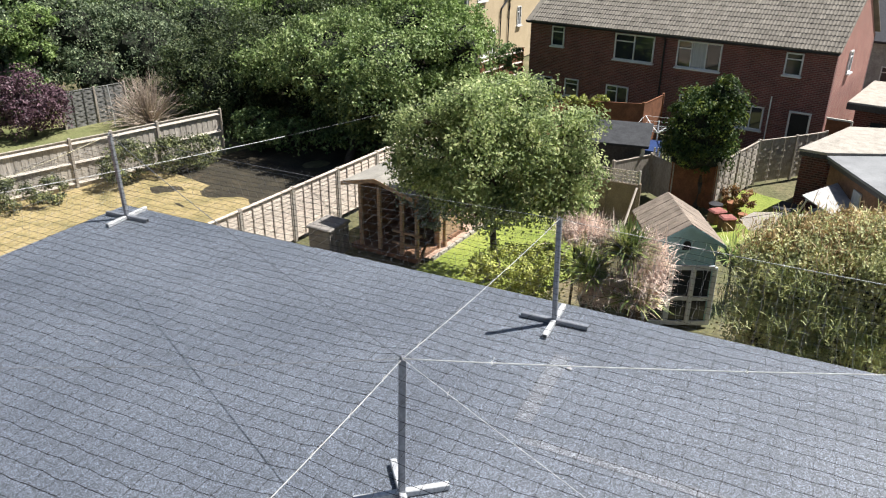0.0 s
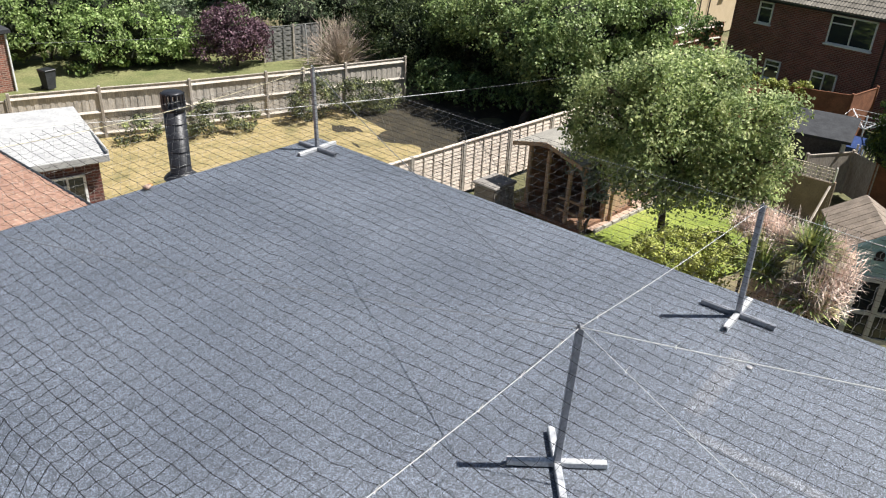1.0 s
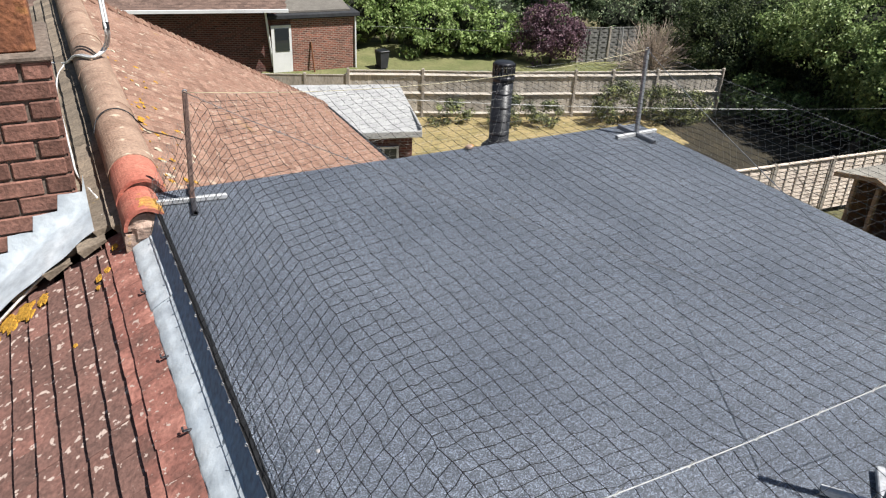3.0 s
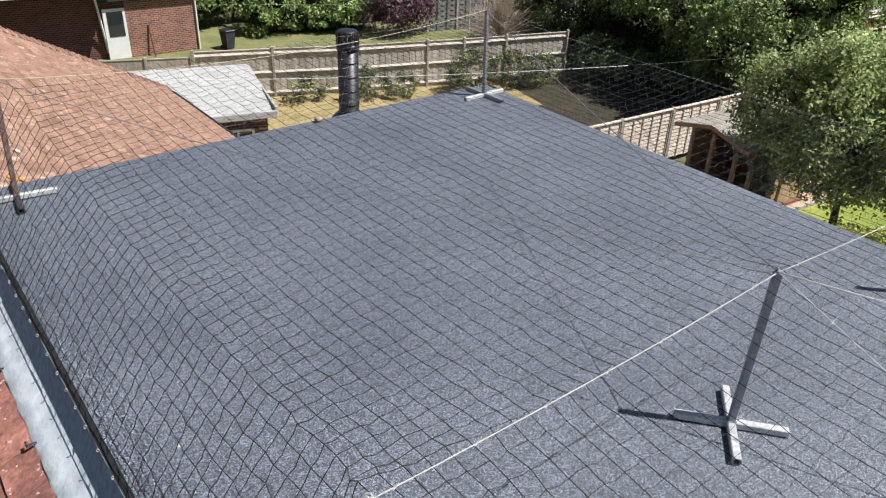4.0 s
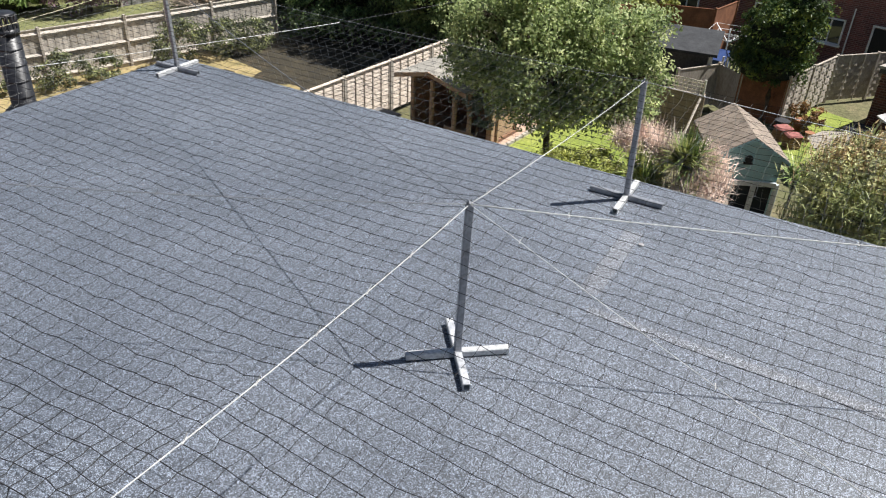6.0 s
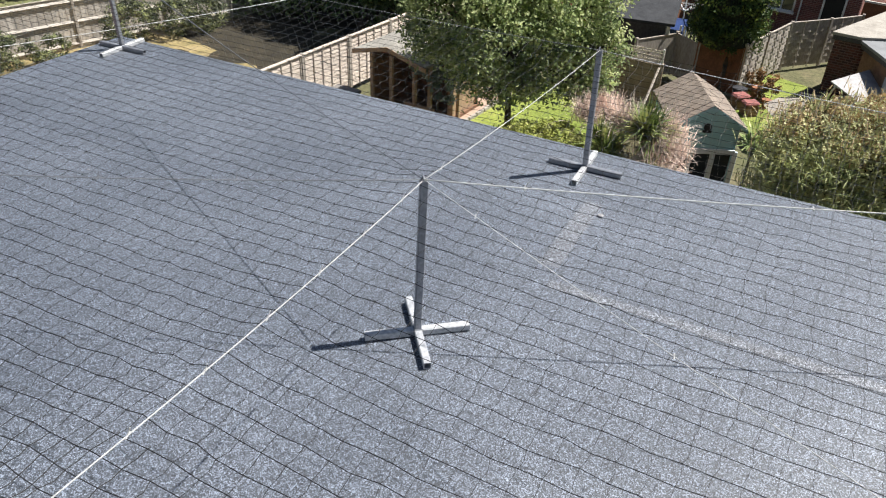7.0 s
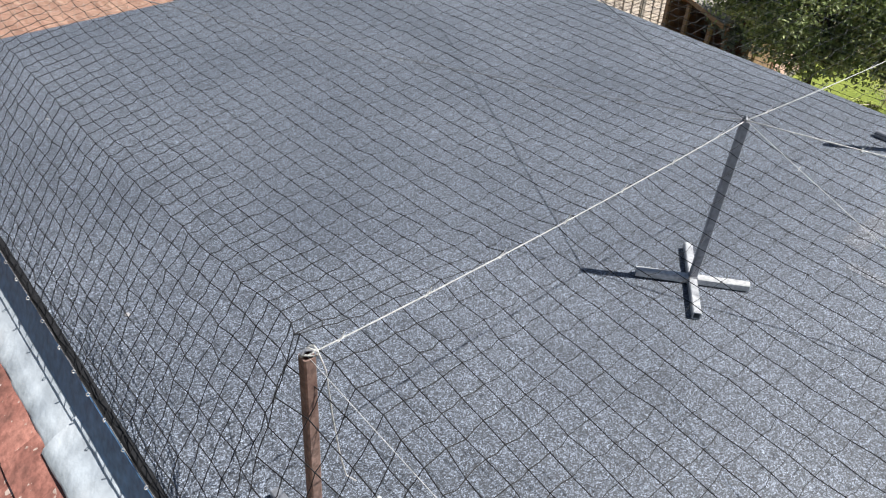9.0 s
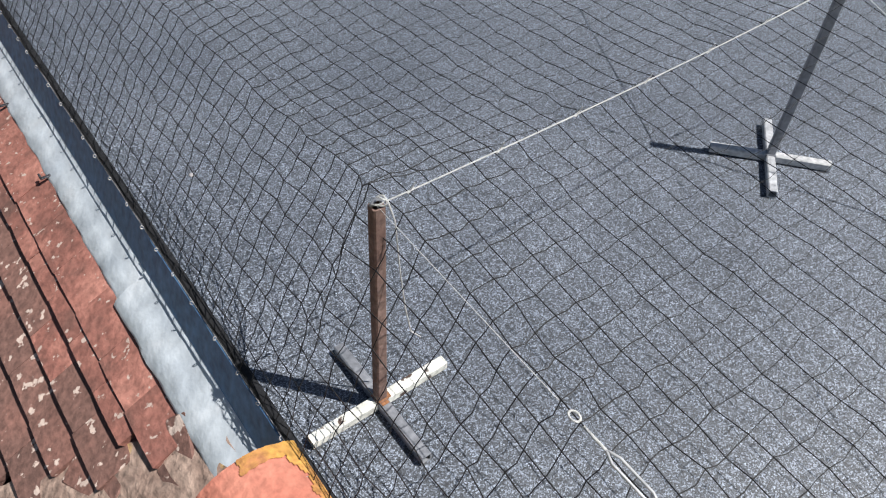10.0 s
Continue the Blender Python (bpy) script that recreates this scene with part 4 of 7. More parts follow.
part("pipe", Shape().cyl((0, 0, -1.5), (0, 0, 0.385), 0.058, 20), PLASTIC_BLACK, vent, smooth=True)
part("collar", Shape().cyl((0, 0, 0.372), (0, 0, 0.40), 0.063, 20), PLASTIC_BLACK, vent, smooth=True)
for k in range(14):
    a = 2 * math.pi * k / 14
    part("cage_bar", Shape().box((0.058 * math.cos(a), 0.058 * math.sin(a), 0.43), (0.009, 0.009, 0.075), None), PLASTIC_BLACK, vent)
part("cap", Shape().cyl((0, 0, 0.462), (0, 0, 0.475), 0.062, 20, 0.05), PLASTIC_BLACK, vent, smooth=True)
for z in (0.06, 0.14, 0.22, 0.30):
    part("rib", Shape().cyl((0, 0, z), (0, 0, z + 0.006), 0.0592, 20), PLASTIC_BLACK, vent)
part("weathering_slate", Shape().cyl((0, 0, -0.02), (0, 0, 0.015), 0.10, 20, 0.064), PLASTIC_BLACK, vent)

# ---- stands: crossed steel feet and an upright, which carry the net ----
POSTS = {}


def stand(key, x, y, turn, lean=(0, 0), h=0.50, upright=GALV, feet=(GALV_PALE, GALV), label="grey galvanised steel stand with a crossed foot on the felt"):
    ob = thing("net_stand", pose(x, y, 0.004, 0, 0, turn), label, "stand", "stands that carry the net")
    w, ln = 0.0228, 0.154
    for k in range(4):
        a = radians(90 * k)
        c, s_ = math.cos(a), math.sin(a)
        p, q = (c * w / 2, s_ * w / 2, w / 2), (c * ln, s_ * ln, w / 2)
        arm = part("foot_arm", Shape().square_tube(p, q, w, 0.003), feet[k % 2], ob)
    r = Matrix.Rotation(radians(-turn), 3, "Z")
    top = r @ Vector((lean[0], lean[1], 0)) + Vector((0, 0, h))
    part("upright", Shape().square_tube((0, 0, 0.01), top, w * 0.94, 0.003, up=(0, 1, 0)), upright, ob)
    part("weld_plate", Shape().box((0, 0, w + 0.001), (w * 1.15, w * 1.15, 0.004), bevel=0.001), upright, ob)
    part("rope_eye", Shape().tube([top + Vector((0.009 * math.cos(t), 0.002, 0.002 + 0.008 * math.sin(t))) for t in [math.pi * i / 6 for i in range(7)]], 0.003, 6), GALV, ob)
    POSTS[key] = Vector((x + lean[0], y + lean[1], h + 0.004))
    return ob


stand("A", 1.277, 2.563, 3, (-0.004, 0.02), h=0.508)
stand("B", 1.237, -0.094, 2, (-0.014, 0.008), h=0.508)
stand("C", -0.032, -0.010, 39.5, (0.010, -0.004), h=0.505, feet=(STEEL_BARE, GALV_PALE))
stand("D", -1.294, 2.582, -6, (0.026, 0.024), h=0.502, upright=RUST, feet=(GALV_PALE, STEEL_DARK), label="steel stand with a brown upright and a pale foot bar")
stand_e = stand("E", -1.275, -0.033, 0, (0.023, 0.006), h=0.513, upright=RUST, feet=(PAINT_WHITE, GALV), label="steel stand with a rusty brown upright and chipped white feet")
part("rust_bloom", Shape().box((0.004, 0.0, 0.0262), (0.029, 0.026, 0.003), bevel=0.0012).box((0.001, -0.015, 0.0236), (0.016, 0.012, 0.0014), bevel=0.0006), RUST_BRIGHT, stand_e, "bright orange rust at the foot of the upright")
stand("F", -1.26, -2.70, 3)
stand("G", 1.25, -2.70, -4)


# ---- ropes between the stands ----
def rope(a, b, sag, r=0.0022, material=ROPE, label="taut white twine between two net stands", knots=0):
    p, q = POSTS[a], POSTS[b]
    ob = thing("rope", pose(0, 0, 0), label, "rope", "ropes of the net")
    pts = [p.lerp(q, t / 24) - Vector((0, 0, sag * 4 * (t / 24) * (1 - t / 24))) for t in range(25)]
    part("twine", Shape().tube(pts, r, 6), material, ob, smooth=True)
    for k in range(knots):
        c = p.lerp(q, (k + 0.35) / knots)
        c.z -= sag * 4 * ((k + 0.35) / knots) * (1 - (k + 0.35) / knots)
        part("knot", Shape().cyl(c - Vector((0.007, 0.002, 0.001)), c + Vector((0.007, 0.002, 0.002)), r * 1.7, 6, r * 1.4).cyl(c, c + Vector((0.004, -0.006, 0.018)), r * 0.7, 5), material, ob)
    return ob


rope("E", "C", 0.012, 0.0013, knots=7)
rope("C", "B", 0.012, 0.0012, knots=5)
rope("C", "G", 0.03, 0.0018, knots=4)
rope("B", "G", 0.03, 0.0013, knots=4)
rope("C", "D", 0.05, 0.0014, ROPE_OLD, "thin grey twine between two net stands", 8)
rope("C", "F", 0.03, 0.0008, knots=5)
rope("C", "A", 0.03, 0.0017, ROPE_SLATE, "slate-grey cord between two net stands", 0)
rope("A", "B", 0.02, 0.0009, ROPE_OLD, "thin grey twine between two net stands")
rope("D", "A", 0.075, 0.0014, ROPE_CREAM, "slack cream twine between two net stands")
rope("F", "G", 0.05, 0.0017, ROPE_OLD, "thin grey twine between two net stands")
# the tensioned rope of the near stand
tens = thing("tensioned_rope", pose(0, 0, 0), "white rope with a ring and a turnbuckle", "rope", "ropes of the net")
P, Q = POSTS["E"], POSTS["F"]
at = lambda t: P.lerp(Q, t) - Vector((0, 0, 0.02 * 4 * t * (1 - t)))
part("twine", Shape().tube([at(t / 60) for t in range(0, 10)], 0.0006, 6), ROPE, tens, smooth=True)
c = at(0.16)
part("ring", Shape().tube([c + Vector((0.006 * math.cos(u), 0.0085 * math.sin(u), 0.001)) for u in [2 * math.pi * i / 14 for i in range(15)]], 0.0017, 6), ROPE, tens, "white cord loop", True)
part("twine", Shape().tube([at(0.166), at(0.18)], 0.0022, 6), ROPE, tens, smooth=True)
for o in (-0.0065, 0.0065):
    part("turnbuckle_bar", Shape().tube([at(0.18), at(0.186) + Vector((o, 0, 0)), at(0.205) + Vector((o, 0, 0)), at(0.212)], 0.0021, 6), GALV_PALE, tens, "bright steel turnbuckle", True)
part("twine", Shape().tube([at(0.212 + 0.788 * t / 20) for t in range(21)], 0.0014, 6), ROPE, tens, smooth=True)
# loose tail and knot at the near stand
tail = thing("rope_tail", pose(0, 0, 0), "loose white rope end hanging down the rusty upright", "rope")
e = POSTS["E"]
part("twine", Shape().tube([e + Vector(p) for p in ((0.0, -0.004, 0.02), (0.012, -0.012, 0.012), (0.02, -0.018, -0.03), (0.024, -0.02, -0.14), (0.030, -0.024, -0.24), (0.036, -0.03, -0.30), (0.05, -0.04, -0.318))], 0.0014, 6), ROPE, tail, smooth=True)
part("knot", Shape().tube([e + Vector((0.013 * math.cos(u) + 0.004, 0.009 * math.sin(u), 0.004 + 0.005 * math.sin(2 * u))) for u in [4 * math.pi * i / 26 for i in range(27)]], 0.0018, 6), ROPE, tail, "knotted turns of rope round the top", True)

# ---- the net ----
NX0, NX1, NY0, NY1, MESH = -1.258, 1.26, -2.70, 2.60, 0.048


def slack(y):
    """How far the net hangs between two stands of the ridge side: 0 at a stand, 1 between them."""
    t = y / 2.64 if y >= 0 else y / -2.70
    return (max(0.0, 4 * t * (1 - t))) ** 0.5 if t < 1 else 0.0


def fold(y):
    """Where the net bends from the steep side to the flat top: x and z."""
    s = slack(y)
    return NX0 + 0.062 * min(1.0, s * 2.2), 0.505 - 0.165 * s


def net_top(x, y):
    xf, zf = fold(y)
    inside = max(0.0, x - xf)
    z = zf + (0.465 - zf) * (1 - math.exp(-inside / 0.5))
    near = min((Vector((x, y)) - POSTS[k].xy).length for k in POSTS)
    return z + 0.035 * math.exp(-near / 0.09) + 0.03 * math.exp(-(NX1 - x) / 0.12)


def stations(lo_edge, lo, hi, hi_edge, k_lo, k_hi):
    """Strand places across the net, with how far each lies up the sloping sides."""
    n = round((hi - lo) / MESH)
    out = [(lo_edge + (lo - lo_edge) * i / k_lo, i / k_lo) for i in range(k_lo)]
    out += [(lo + (hi - lo) * i / n, 1.0) for i in range(n + 1)]
    return out + [(hi + (hi_edge - hi) * i / k_hi, 1 - i / k_hi) for i in range(1, k_hi + 1)]


xs, ys = stations(RX0 - 0.013, NX0, NX1, RX1 + 0.014, 9, 9), stations(RY0 - 0.012, NY0, NY1, RY1 + 0.016, 9, 9)
rng = random.Random(11)
P = {}
for i, (x, fx) in enumerate(xs):
    for j, (y, fy) in enumerate(ys):
        f = min(fx, fy)
        cy = max(NY0, min(NY1, y))
        shift = fold(cy)[0] - NX0
        px = x + shift * (fx if x < NX0 else math.exp(-(x - NX0) / 0.25))
        bulge = math.sin(math.pi * f) * 0.022
        z = 0.012 + net_top(max(fold(cy)[0], min(NX1, px)), cy) * f + bulge * (f < 1)
        jig = 0.0026 if 0 < f else 0.0008
        P[i, j] = Vector((px + rng.gauss(0, jig), y + rng.gauss(0, 0.0024) + 0.016 * noise.noise((x * 2.2, y * 2.2, 5)), z + rng.gauss(0, jig * 0.6)))
net = thing("bird_net", pose(0, 0, 0), "black bird net slung over stands, hooked along the roof edge", "net")


def strand(s, p, q, r):
    d = (q - p)
    a = d.cross(Vector((0.2, 0.1, 1))).normalized() * r
    b = d.cross(a).normalized() * r
    s.add([p + a, p - 0.5 * a + 0.87 * b, p - 0.5 * a - 0.87 * b, q + a, q - 0.5 * a + 0.87 * b, q - 0.5 * a - 0.87 * b], [(0, 1, 4, 3), (1, 2, 5, 4), (2, 0, 3, 5)])


long_s, cross_s, far_s = Shape(), Shape(), Shape()
for (i, j), p in P.items():
    outer = ys[j][0] > NY1 or xs[i][0] > NX1
    if (i, j + 1) in P:
        strand(far_s if outer else long_s, p, P[i, j + 1], 0.00048 if outer else 0.0012 if p.x < -1.19 else max(0.00062, 0.00100 - 0.00026 * (p.x + 1.0)))
    if (i + 1, j) in P:
        q = P[i + 1, j]
        steep = p.x < -1.05
        mid = (p + q) / 2 + Vector((0, rng.uniform(-0.006, 0.003), -rng.uniform(0.0, 0.003 if steep else 0.006)))
        for a, b in ((p, mid), (mid, q)):
            strand(far_s if outer else cross_s, a, b, 0.00040 if outer else 0.0011 if steep else 0.0007 if p.x < -0.9 else 0.00052)
    if -1.5 < p.x < 0.2 and -0.9 < p.y < 2.0:
        r = 0.0022
        long_s.add([p + Vector(v) * r for v in ((1, 0, 0), (-1, 0, 0), (0, 1, 0), (0, -1, 0), (0, 0, 1), (0, 0, -1))], [(0, 2, 4), (2, 1, 4), (1, 3, 4), (3, 0, 4), (2, 0, 5), (1, 2, 5), (3, 1, 5), (0, 3, 5)])
part("long_strands", long_s, NET, net, kind="stuff")
part("cross_strands", cross_s, NET, net, kind="stuff")
part("outer_strands", far_s, NET_SUNLIT, net, "netting on the garden side, coloured pale for the sun on it", kind="stuff")
edge = [(RX0 - 0.014, y, 0.0105 + 0.004 * noise.noise((y * 8, 0, 0))) for y in np.linspace(RY0, RY1, 90)]
part("edge_rope", Shape().tube(edge, 0.0013, 5), ROPE_OLD, net, "thin cord through the edge hooks", True)
hook = Shape().tube([(0.004 * math.cos(u) - 0.003, 0.0, 0.005 * math.sin(u)) for u in [2 * math.pi * i / 8 for i in range(8)]], 0.0012, 5).mesh("hook", GALV_PALE)
for k in range(58):
    piece("hook", hook, pose(RX0 - 0.015, RY0 + 0.05 + k * 0.1 + 0.012 * math.sin(k * 5.1), 0.0135, 0, 0, 40 * math.sin(k * 2.3)), net)
# pale grit and droppings lying on the felt
for x, y, r in ((0.905, -0.268, 0.011), (-1.25, 2.33, 0.006), (-1.115, 1.94, 0.006), (-1.295, 0.81, 0.007), (0.2, 1.6, 0.005), (-0.4, 2.2, 0.005)):
    bm = bmesh.new()
    bmesh.ops.create_icosphere(bm, subdivisions=2, radius=r)
    for v in bm.verts:
        v.co *= 1 + 0.35 * noise.noise(v.co * 160)
        v.co.z *= 0.55
    me = bpy.data.meshes.new("pebble")
    bm.to_mesh(me)
    bm.free()
    me.materials.append(CLOTH_PALE)
    ob = new("pebble", me)
    ob.location = (x, y, 0.004 if x < 0.4 else 0.007)
    tagged(ob, "small white pebble lying on the felt", "pebble", "pebbles on the roof")


# ---- gardens: the ground ----
def patch(name, label, poly, z, material, step=0.5, rough=0.05, category="lawn"):
    """A piece of ground with an uneven surface inside a four-sided outline."""
    a, b, c, d = (Vector((*p, 0)) for p in poly)
    nu, nv = max(2, int((b - a).length / step)), max(2, int((d - a).length / step))
    vs = []
    for j in range(nv + 1):
        for i in range(nu + 1):
            u, v = i / nu, j / nv
            p = a.lerp(b, u).lerp(d.lerp(c, u), v)
            edge = min(u, 1 - u, v, 1 - v) == 0
            w = Vector((0, 0, 0)) if edge else Vector((0.1 * noise.noise(p * 1.7), 0.1 * noise.noise(p * 1.3 + Vector((7, 0, 0))), 0))
            vs.append((p.x + w.x, p.y + w.y, z + rough * noise.noise(p * 0.6) * (not edge)))
    fs = [(j * (nu + 1) + i, j * (nu + 1) + i + 1, (j + 1) * (nu + 1) + i + 1, (j + 1) * (nu + 1) + i) for j in range(nv) for i in range(nu)]
    ob = part(name, Shape().add(vs, fs), material, smooth=True)
    return tagged(ob, label, category, kind="structure")


ground = part("ground", Shape().add([(-900, -900, G - 0.09), (900, -900, G - 0.09), (900, 900, G - 0.09), (-900, 900, G - 0.09)], [(0, 1, 2, 3)]), GROUND)
tagged(ground, "brown garden soil with patches of rough grass", "ground", kind="structure")
patch("lawn", "parched yellow lawn", ((4, 14.4), (18.2, 13.25), (20.3, 22.8), (4.5, 28)), G, LAWN_DRY)
patch("leaf_litter", "leaf litter beneath the laurels, darkened further for their shade", ((15.7, 13.5), (30, 12.6), (31, 20.0), (18.0, 22.6)), G - 0.01, LITTER, 0.35, 0.17, "ground")
patch("lawn", "green mown lawn with dry stripes", ((14.2, 6.0), (20.4, 3.6), (23.5, 8.15), (16.2, 8.75)), G, LAWN_GREEN)
patch("lawn", "sunlit pale grass beyond the boundary fence", ((6, 29.0), (30, 22.5), (34, 33), (8, 40)), G, LAWN_FAR, 0.8)
patch("lawn", "small patchy lawn", ((22.5, -1.5), (28, -1.2), (29, 1.2), (23, 1.4)), G, LAWN_GREEN)
patch("lawn", "small patchy lawn", ((27.5, 3.2), (32.5, 3.6), (33, 7.5), (28, 7)), G, LAWN_FAR)
patch("patio", "pink paved patio", ((17.4, 8.62), (22.2, 8.2), (22.4, 9.6), (17.5, 9.7)), G + 0.03, PAVING, 0.6, 0.0, "paving")
kerb = thing("patio_edging", pose(0, 0, 0), "pale stone edging of the patio", "edging", kind="structure")
for k in range(9):
    p = Vector((17.35, 8.6, G + 0.03)).lerp(Vector((21.6, 8.2, G + 0.03)), (k + 0.5) / 9)
    part("edging_stone", Shape().box((0, 0, 0), (0.43, 0.10, 0.14), Matrix.Translation(p) @ pose(0, 0, 0, 0, 0, -5.2), bevel=0.01), CONCRETE, kerb)


# ---- foliage ----
def leaves(shape, rng, lobes, count, size, hang=0.0, spread=0.22, shell=0.72, sub=0.36):
    """Small folded leaves on many rounded clumps that sit on the skin of the lobes, with gaps and shade between them."""
    total = sum(l[3] * l[4] + l[4] * l[5] + l[3] * l[5] for l in lobes)
    for cx, cy, cz, rx, ry, rz in lobes:
        n = int(count * (rx * ry + ry * rz + rx * rz) / total)
        clumps = max(9, min(70, n // 55))
        mean = (rx + ry + rz) / 3
        for c in range(clumps):
            d = Vector((rng.gauss(0, 1), rng.gauss(0, 1), rng.gauss(0.25, 0.9))).normalized()
            rad = shell + (1 - shell) * rng.random()
            base = Vector((cx + d.x * rx * rad, cy + d.y * ry * rad, cz + d.z * rz * rad))
            r = mean * sub * rng.uniform(0.4, 1.35)
            flat = rng.uniform(0.55, 0.85)
            for _ in range(n // clumps):
                e = Vector((rng.gauss(0, 1), rng.gauss(0, 1), rng.gauss(0.3, 1))).normalized()
                k = r * (rng.uniform(0.55, 1.0) + 0.25 * noise.noise(e * 2.1 + base))
                p = base + Vector((e.x * k, e.y * k, e.z * k * flat)) + Vector((rng.gauss(0, 1), rng.gauss(0, 1), rng.gauss(0, 1))) * spread * 0.2
                if p.z < G + 0.02:
                    continue
                out = (e * 0.7 + d * 0.35 + Vector((rng.gauss(0, 0.6), rng.gauss(0, 0.6), rng.gauss(0.3, 0.5)))).normalized()
                t = out.cross(Vector((rng.gauss(0, 1), rng.gauss(0, 1), rng.gauss(0, 1) - hang))).normalized()
                b = out.cross(t)
                l, w = size * rng.uniform(0.55, 1.5), size * rng.uniform(0.26, 0.52)
                n0 = len(shape.v)
                shape.v += [tuple(p - t * l * 0.5), tuple(p + b * w + out * w * 0.3), tuple(p + t * l * 0.55 - Vector((0, 0, 0.15 * l))), tuple(p - b * w + out * w * 0.3)]
                shape.f += [(n0, n0 + 1, n0 + 2), (n0, n0 + 2, n0 + 3)]
    return shape


def limbs(shape, rng, root, lobes, r):
    """A trunk that forks into a limb for each lobe, with side branches."""
    root = Vector(root)
    low = min(l[2] for l in lobes)
    fork = root.lerp(Vector((sum(l[0] for l in lobes) / len(lobes), sum(l[1] for l in lobes) / len(lobes), low)), 0.45)
    shape.tube([root - Vector((0, 0, 0.15)), root + Vector((0.03, 0, 0.2)), root.lerp(fork, 0.6) + Vector((0.05, -0.04, 0)), fork], [r * 1.3, r, r * 0.85, r * 0.75], 8)
    heart = sum((Vector(l[:3]) for l in lobes), Vector()) / len(lobes)
    shape.tube([fork, fork.lerp(heart, 0.5) + Vector((0.06, 0.05, 0)), heart], [r * 0.75, r * 0.55, r * 0.3], 7)
    for cx, cy, cz, rx, ry, rz in lobes:
        c = Vector((cx, cy, cz))
        start = fork.lerp(heart, max(0.0, min(0.8, 0.6 * (cz - fork.z) / max(0.3, heart.z - fork.z))))
        mid = start.lerp(c, 0.5) + Vector((rng.uniform(-0.2, 0.2), rng.uniform(-0.2, 0.2), rng.uniform(0, 0.3)))
        shape.tube([start, mid, c, c + Vector((0, 0, rz * 0.5))], [r * 0.5, r * 0.36, r * 0.25, r * 0.08], 6)
        for k in range(7):
            d = Vector((rng.gauss(0, 1), rng.gauss(0, 1), rng.gauss(0.3, 0.7))).normalized()
            e = c + Vector((d.x * rx, d.y * ry, d.z * rz)) * 0.85
            s0 = mid.lerp(c, rng.random())
            shape.tube([s0, s0.lerp(e, 0.5) + Vector((0, 0, 0.1)), e], [r * 0.22, r * 0.13, r * 0.04], 5)
    return shape


def crown_mass(lobes, k):
    """A near-black lumpy body added well within an evergreen's leaves as painted shade."""
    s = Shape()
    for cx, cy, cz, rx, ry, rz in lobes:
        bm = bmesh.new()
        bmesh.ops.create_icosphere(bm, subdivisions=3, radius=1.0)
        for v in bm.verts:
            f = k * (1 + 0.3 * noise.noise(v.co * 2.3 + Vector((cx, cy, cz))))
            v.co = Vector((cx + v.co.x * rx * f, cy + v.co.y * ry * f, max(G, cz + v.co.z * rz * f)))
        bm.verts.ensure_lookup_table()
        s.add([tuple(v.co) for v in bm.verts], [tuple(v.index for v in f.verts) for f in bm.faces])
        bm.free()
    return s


def tree(name, label, category, root, lobes, count, size, material, r=0.1, seed=1, group="", inner=0.0, **kw):
    rng = random.Random(seed)
    ob = thing(name, pose(0, 0, 0), label, category, group)
    part("trunk", limbs(Shape(), rng, root, lobes, r), BARK, ob, smooth=True)
    part("crown", leaves(Shape(), rng, lobes, count, size, **kw), material, ob)
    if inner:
        part("shade_core", crown_mass(lobes, inner), CROWN_SHADE, ob, "dark core added for shade between the leaves")
    return ob


tree("apple_tree", "leafy apple tree on the green lawn", "tree", (17.05, 6.35, G),
     [(16.84, 6.57, -3.74, 1.53, 1.62, 1.12), (16.66, 8.01, -4.6, 1.26, 1.4, 0.95), (17.02, 5.08, -3.97, 1.26, 1.3, 0.99), (16.21, 6.21, -4.96, 1.35, 1.71, 0.99), (17.74, 7.11, -4.15, 1.44, 1.62, 1.08), (16.57, 5.22, -5.32, 0.99, 1.08, 0.81), (16.57, 6.6, -5.85, 0.9, 1.2, 0.6), (15.94, 6.39, -5.68, 0.81, 1.17, 0.63), (16.84, 7.92, -5.5, 0.9, 0.9, 0.63), (17.2, 4.68, -4.96, 0.9, 0.81, 0.81), (16.57, 8.73, -5.14, 0.85, 0.8, 0.55), (17.11, 4.32, -5.5, 0.8, 0.7, 0.6), (17.29, 5.85, -2.9, 0.8, 0.8, 0.5), (16.57, 7.65, -3.25, 0.75, 0.75, 0.5), (17.0, 4.2, -3.5, 0.6, 0.6, 0.45), (16.6, 8.95, -4.1, 0.6, 0.6, 0.5), (16.3, 7.0, -2.85, 0.6, 0.6, 0.4), (17.0, 3.9, -4.6, 0.5, 0.5, 0.45), (16.2, 8.3, -3.6, 0.55, 0.55, 0.4)],
     46000, 0.092, L_APPLE, 0.14, 2, sub=0.3, shell=0.6, spread=0.75)
tree("laurel_tree", "tall laurel over the fence, sun and shade in its leaf colour", "tree", (24.6, 16.2, G),
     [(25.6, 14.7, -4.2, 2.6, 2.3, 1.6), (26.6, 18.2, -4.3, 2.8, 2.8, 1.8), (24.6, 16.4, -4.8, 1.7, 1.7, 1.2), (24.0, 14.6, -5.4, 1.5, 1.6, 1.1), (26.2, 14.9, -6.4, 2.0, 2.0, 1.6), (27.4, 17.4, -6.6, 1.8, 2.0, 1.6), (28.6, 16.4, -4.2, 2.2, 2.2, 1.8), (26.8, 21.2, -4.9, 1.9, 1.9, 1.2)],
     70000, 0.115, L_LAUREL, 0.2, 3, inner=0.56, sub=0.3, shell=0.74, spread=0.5)
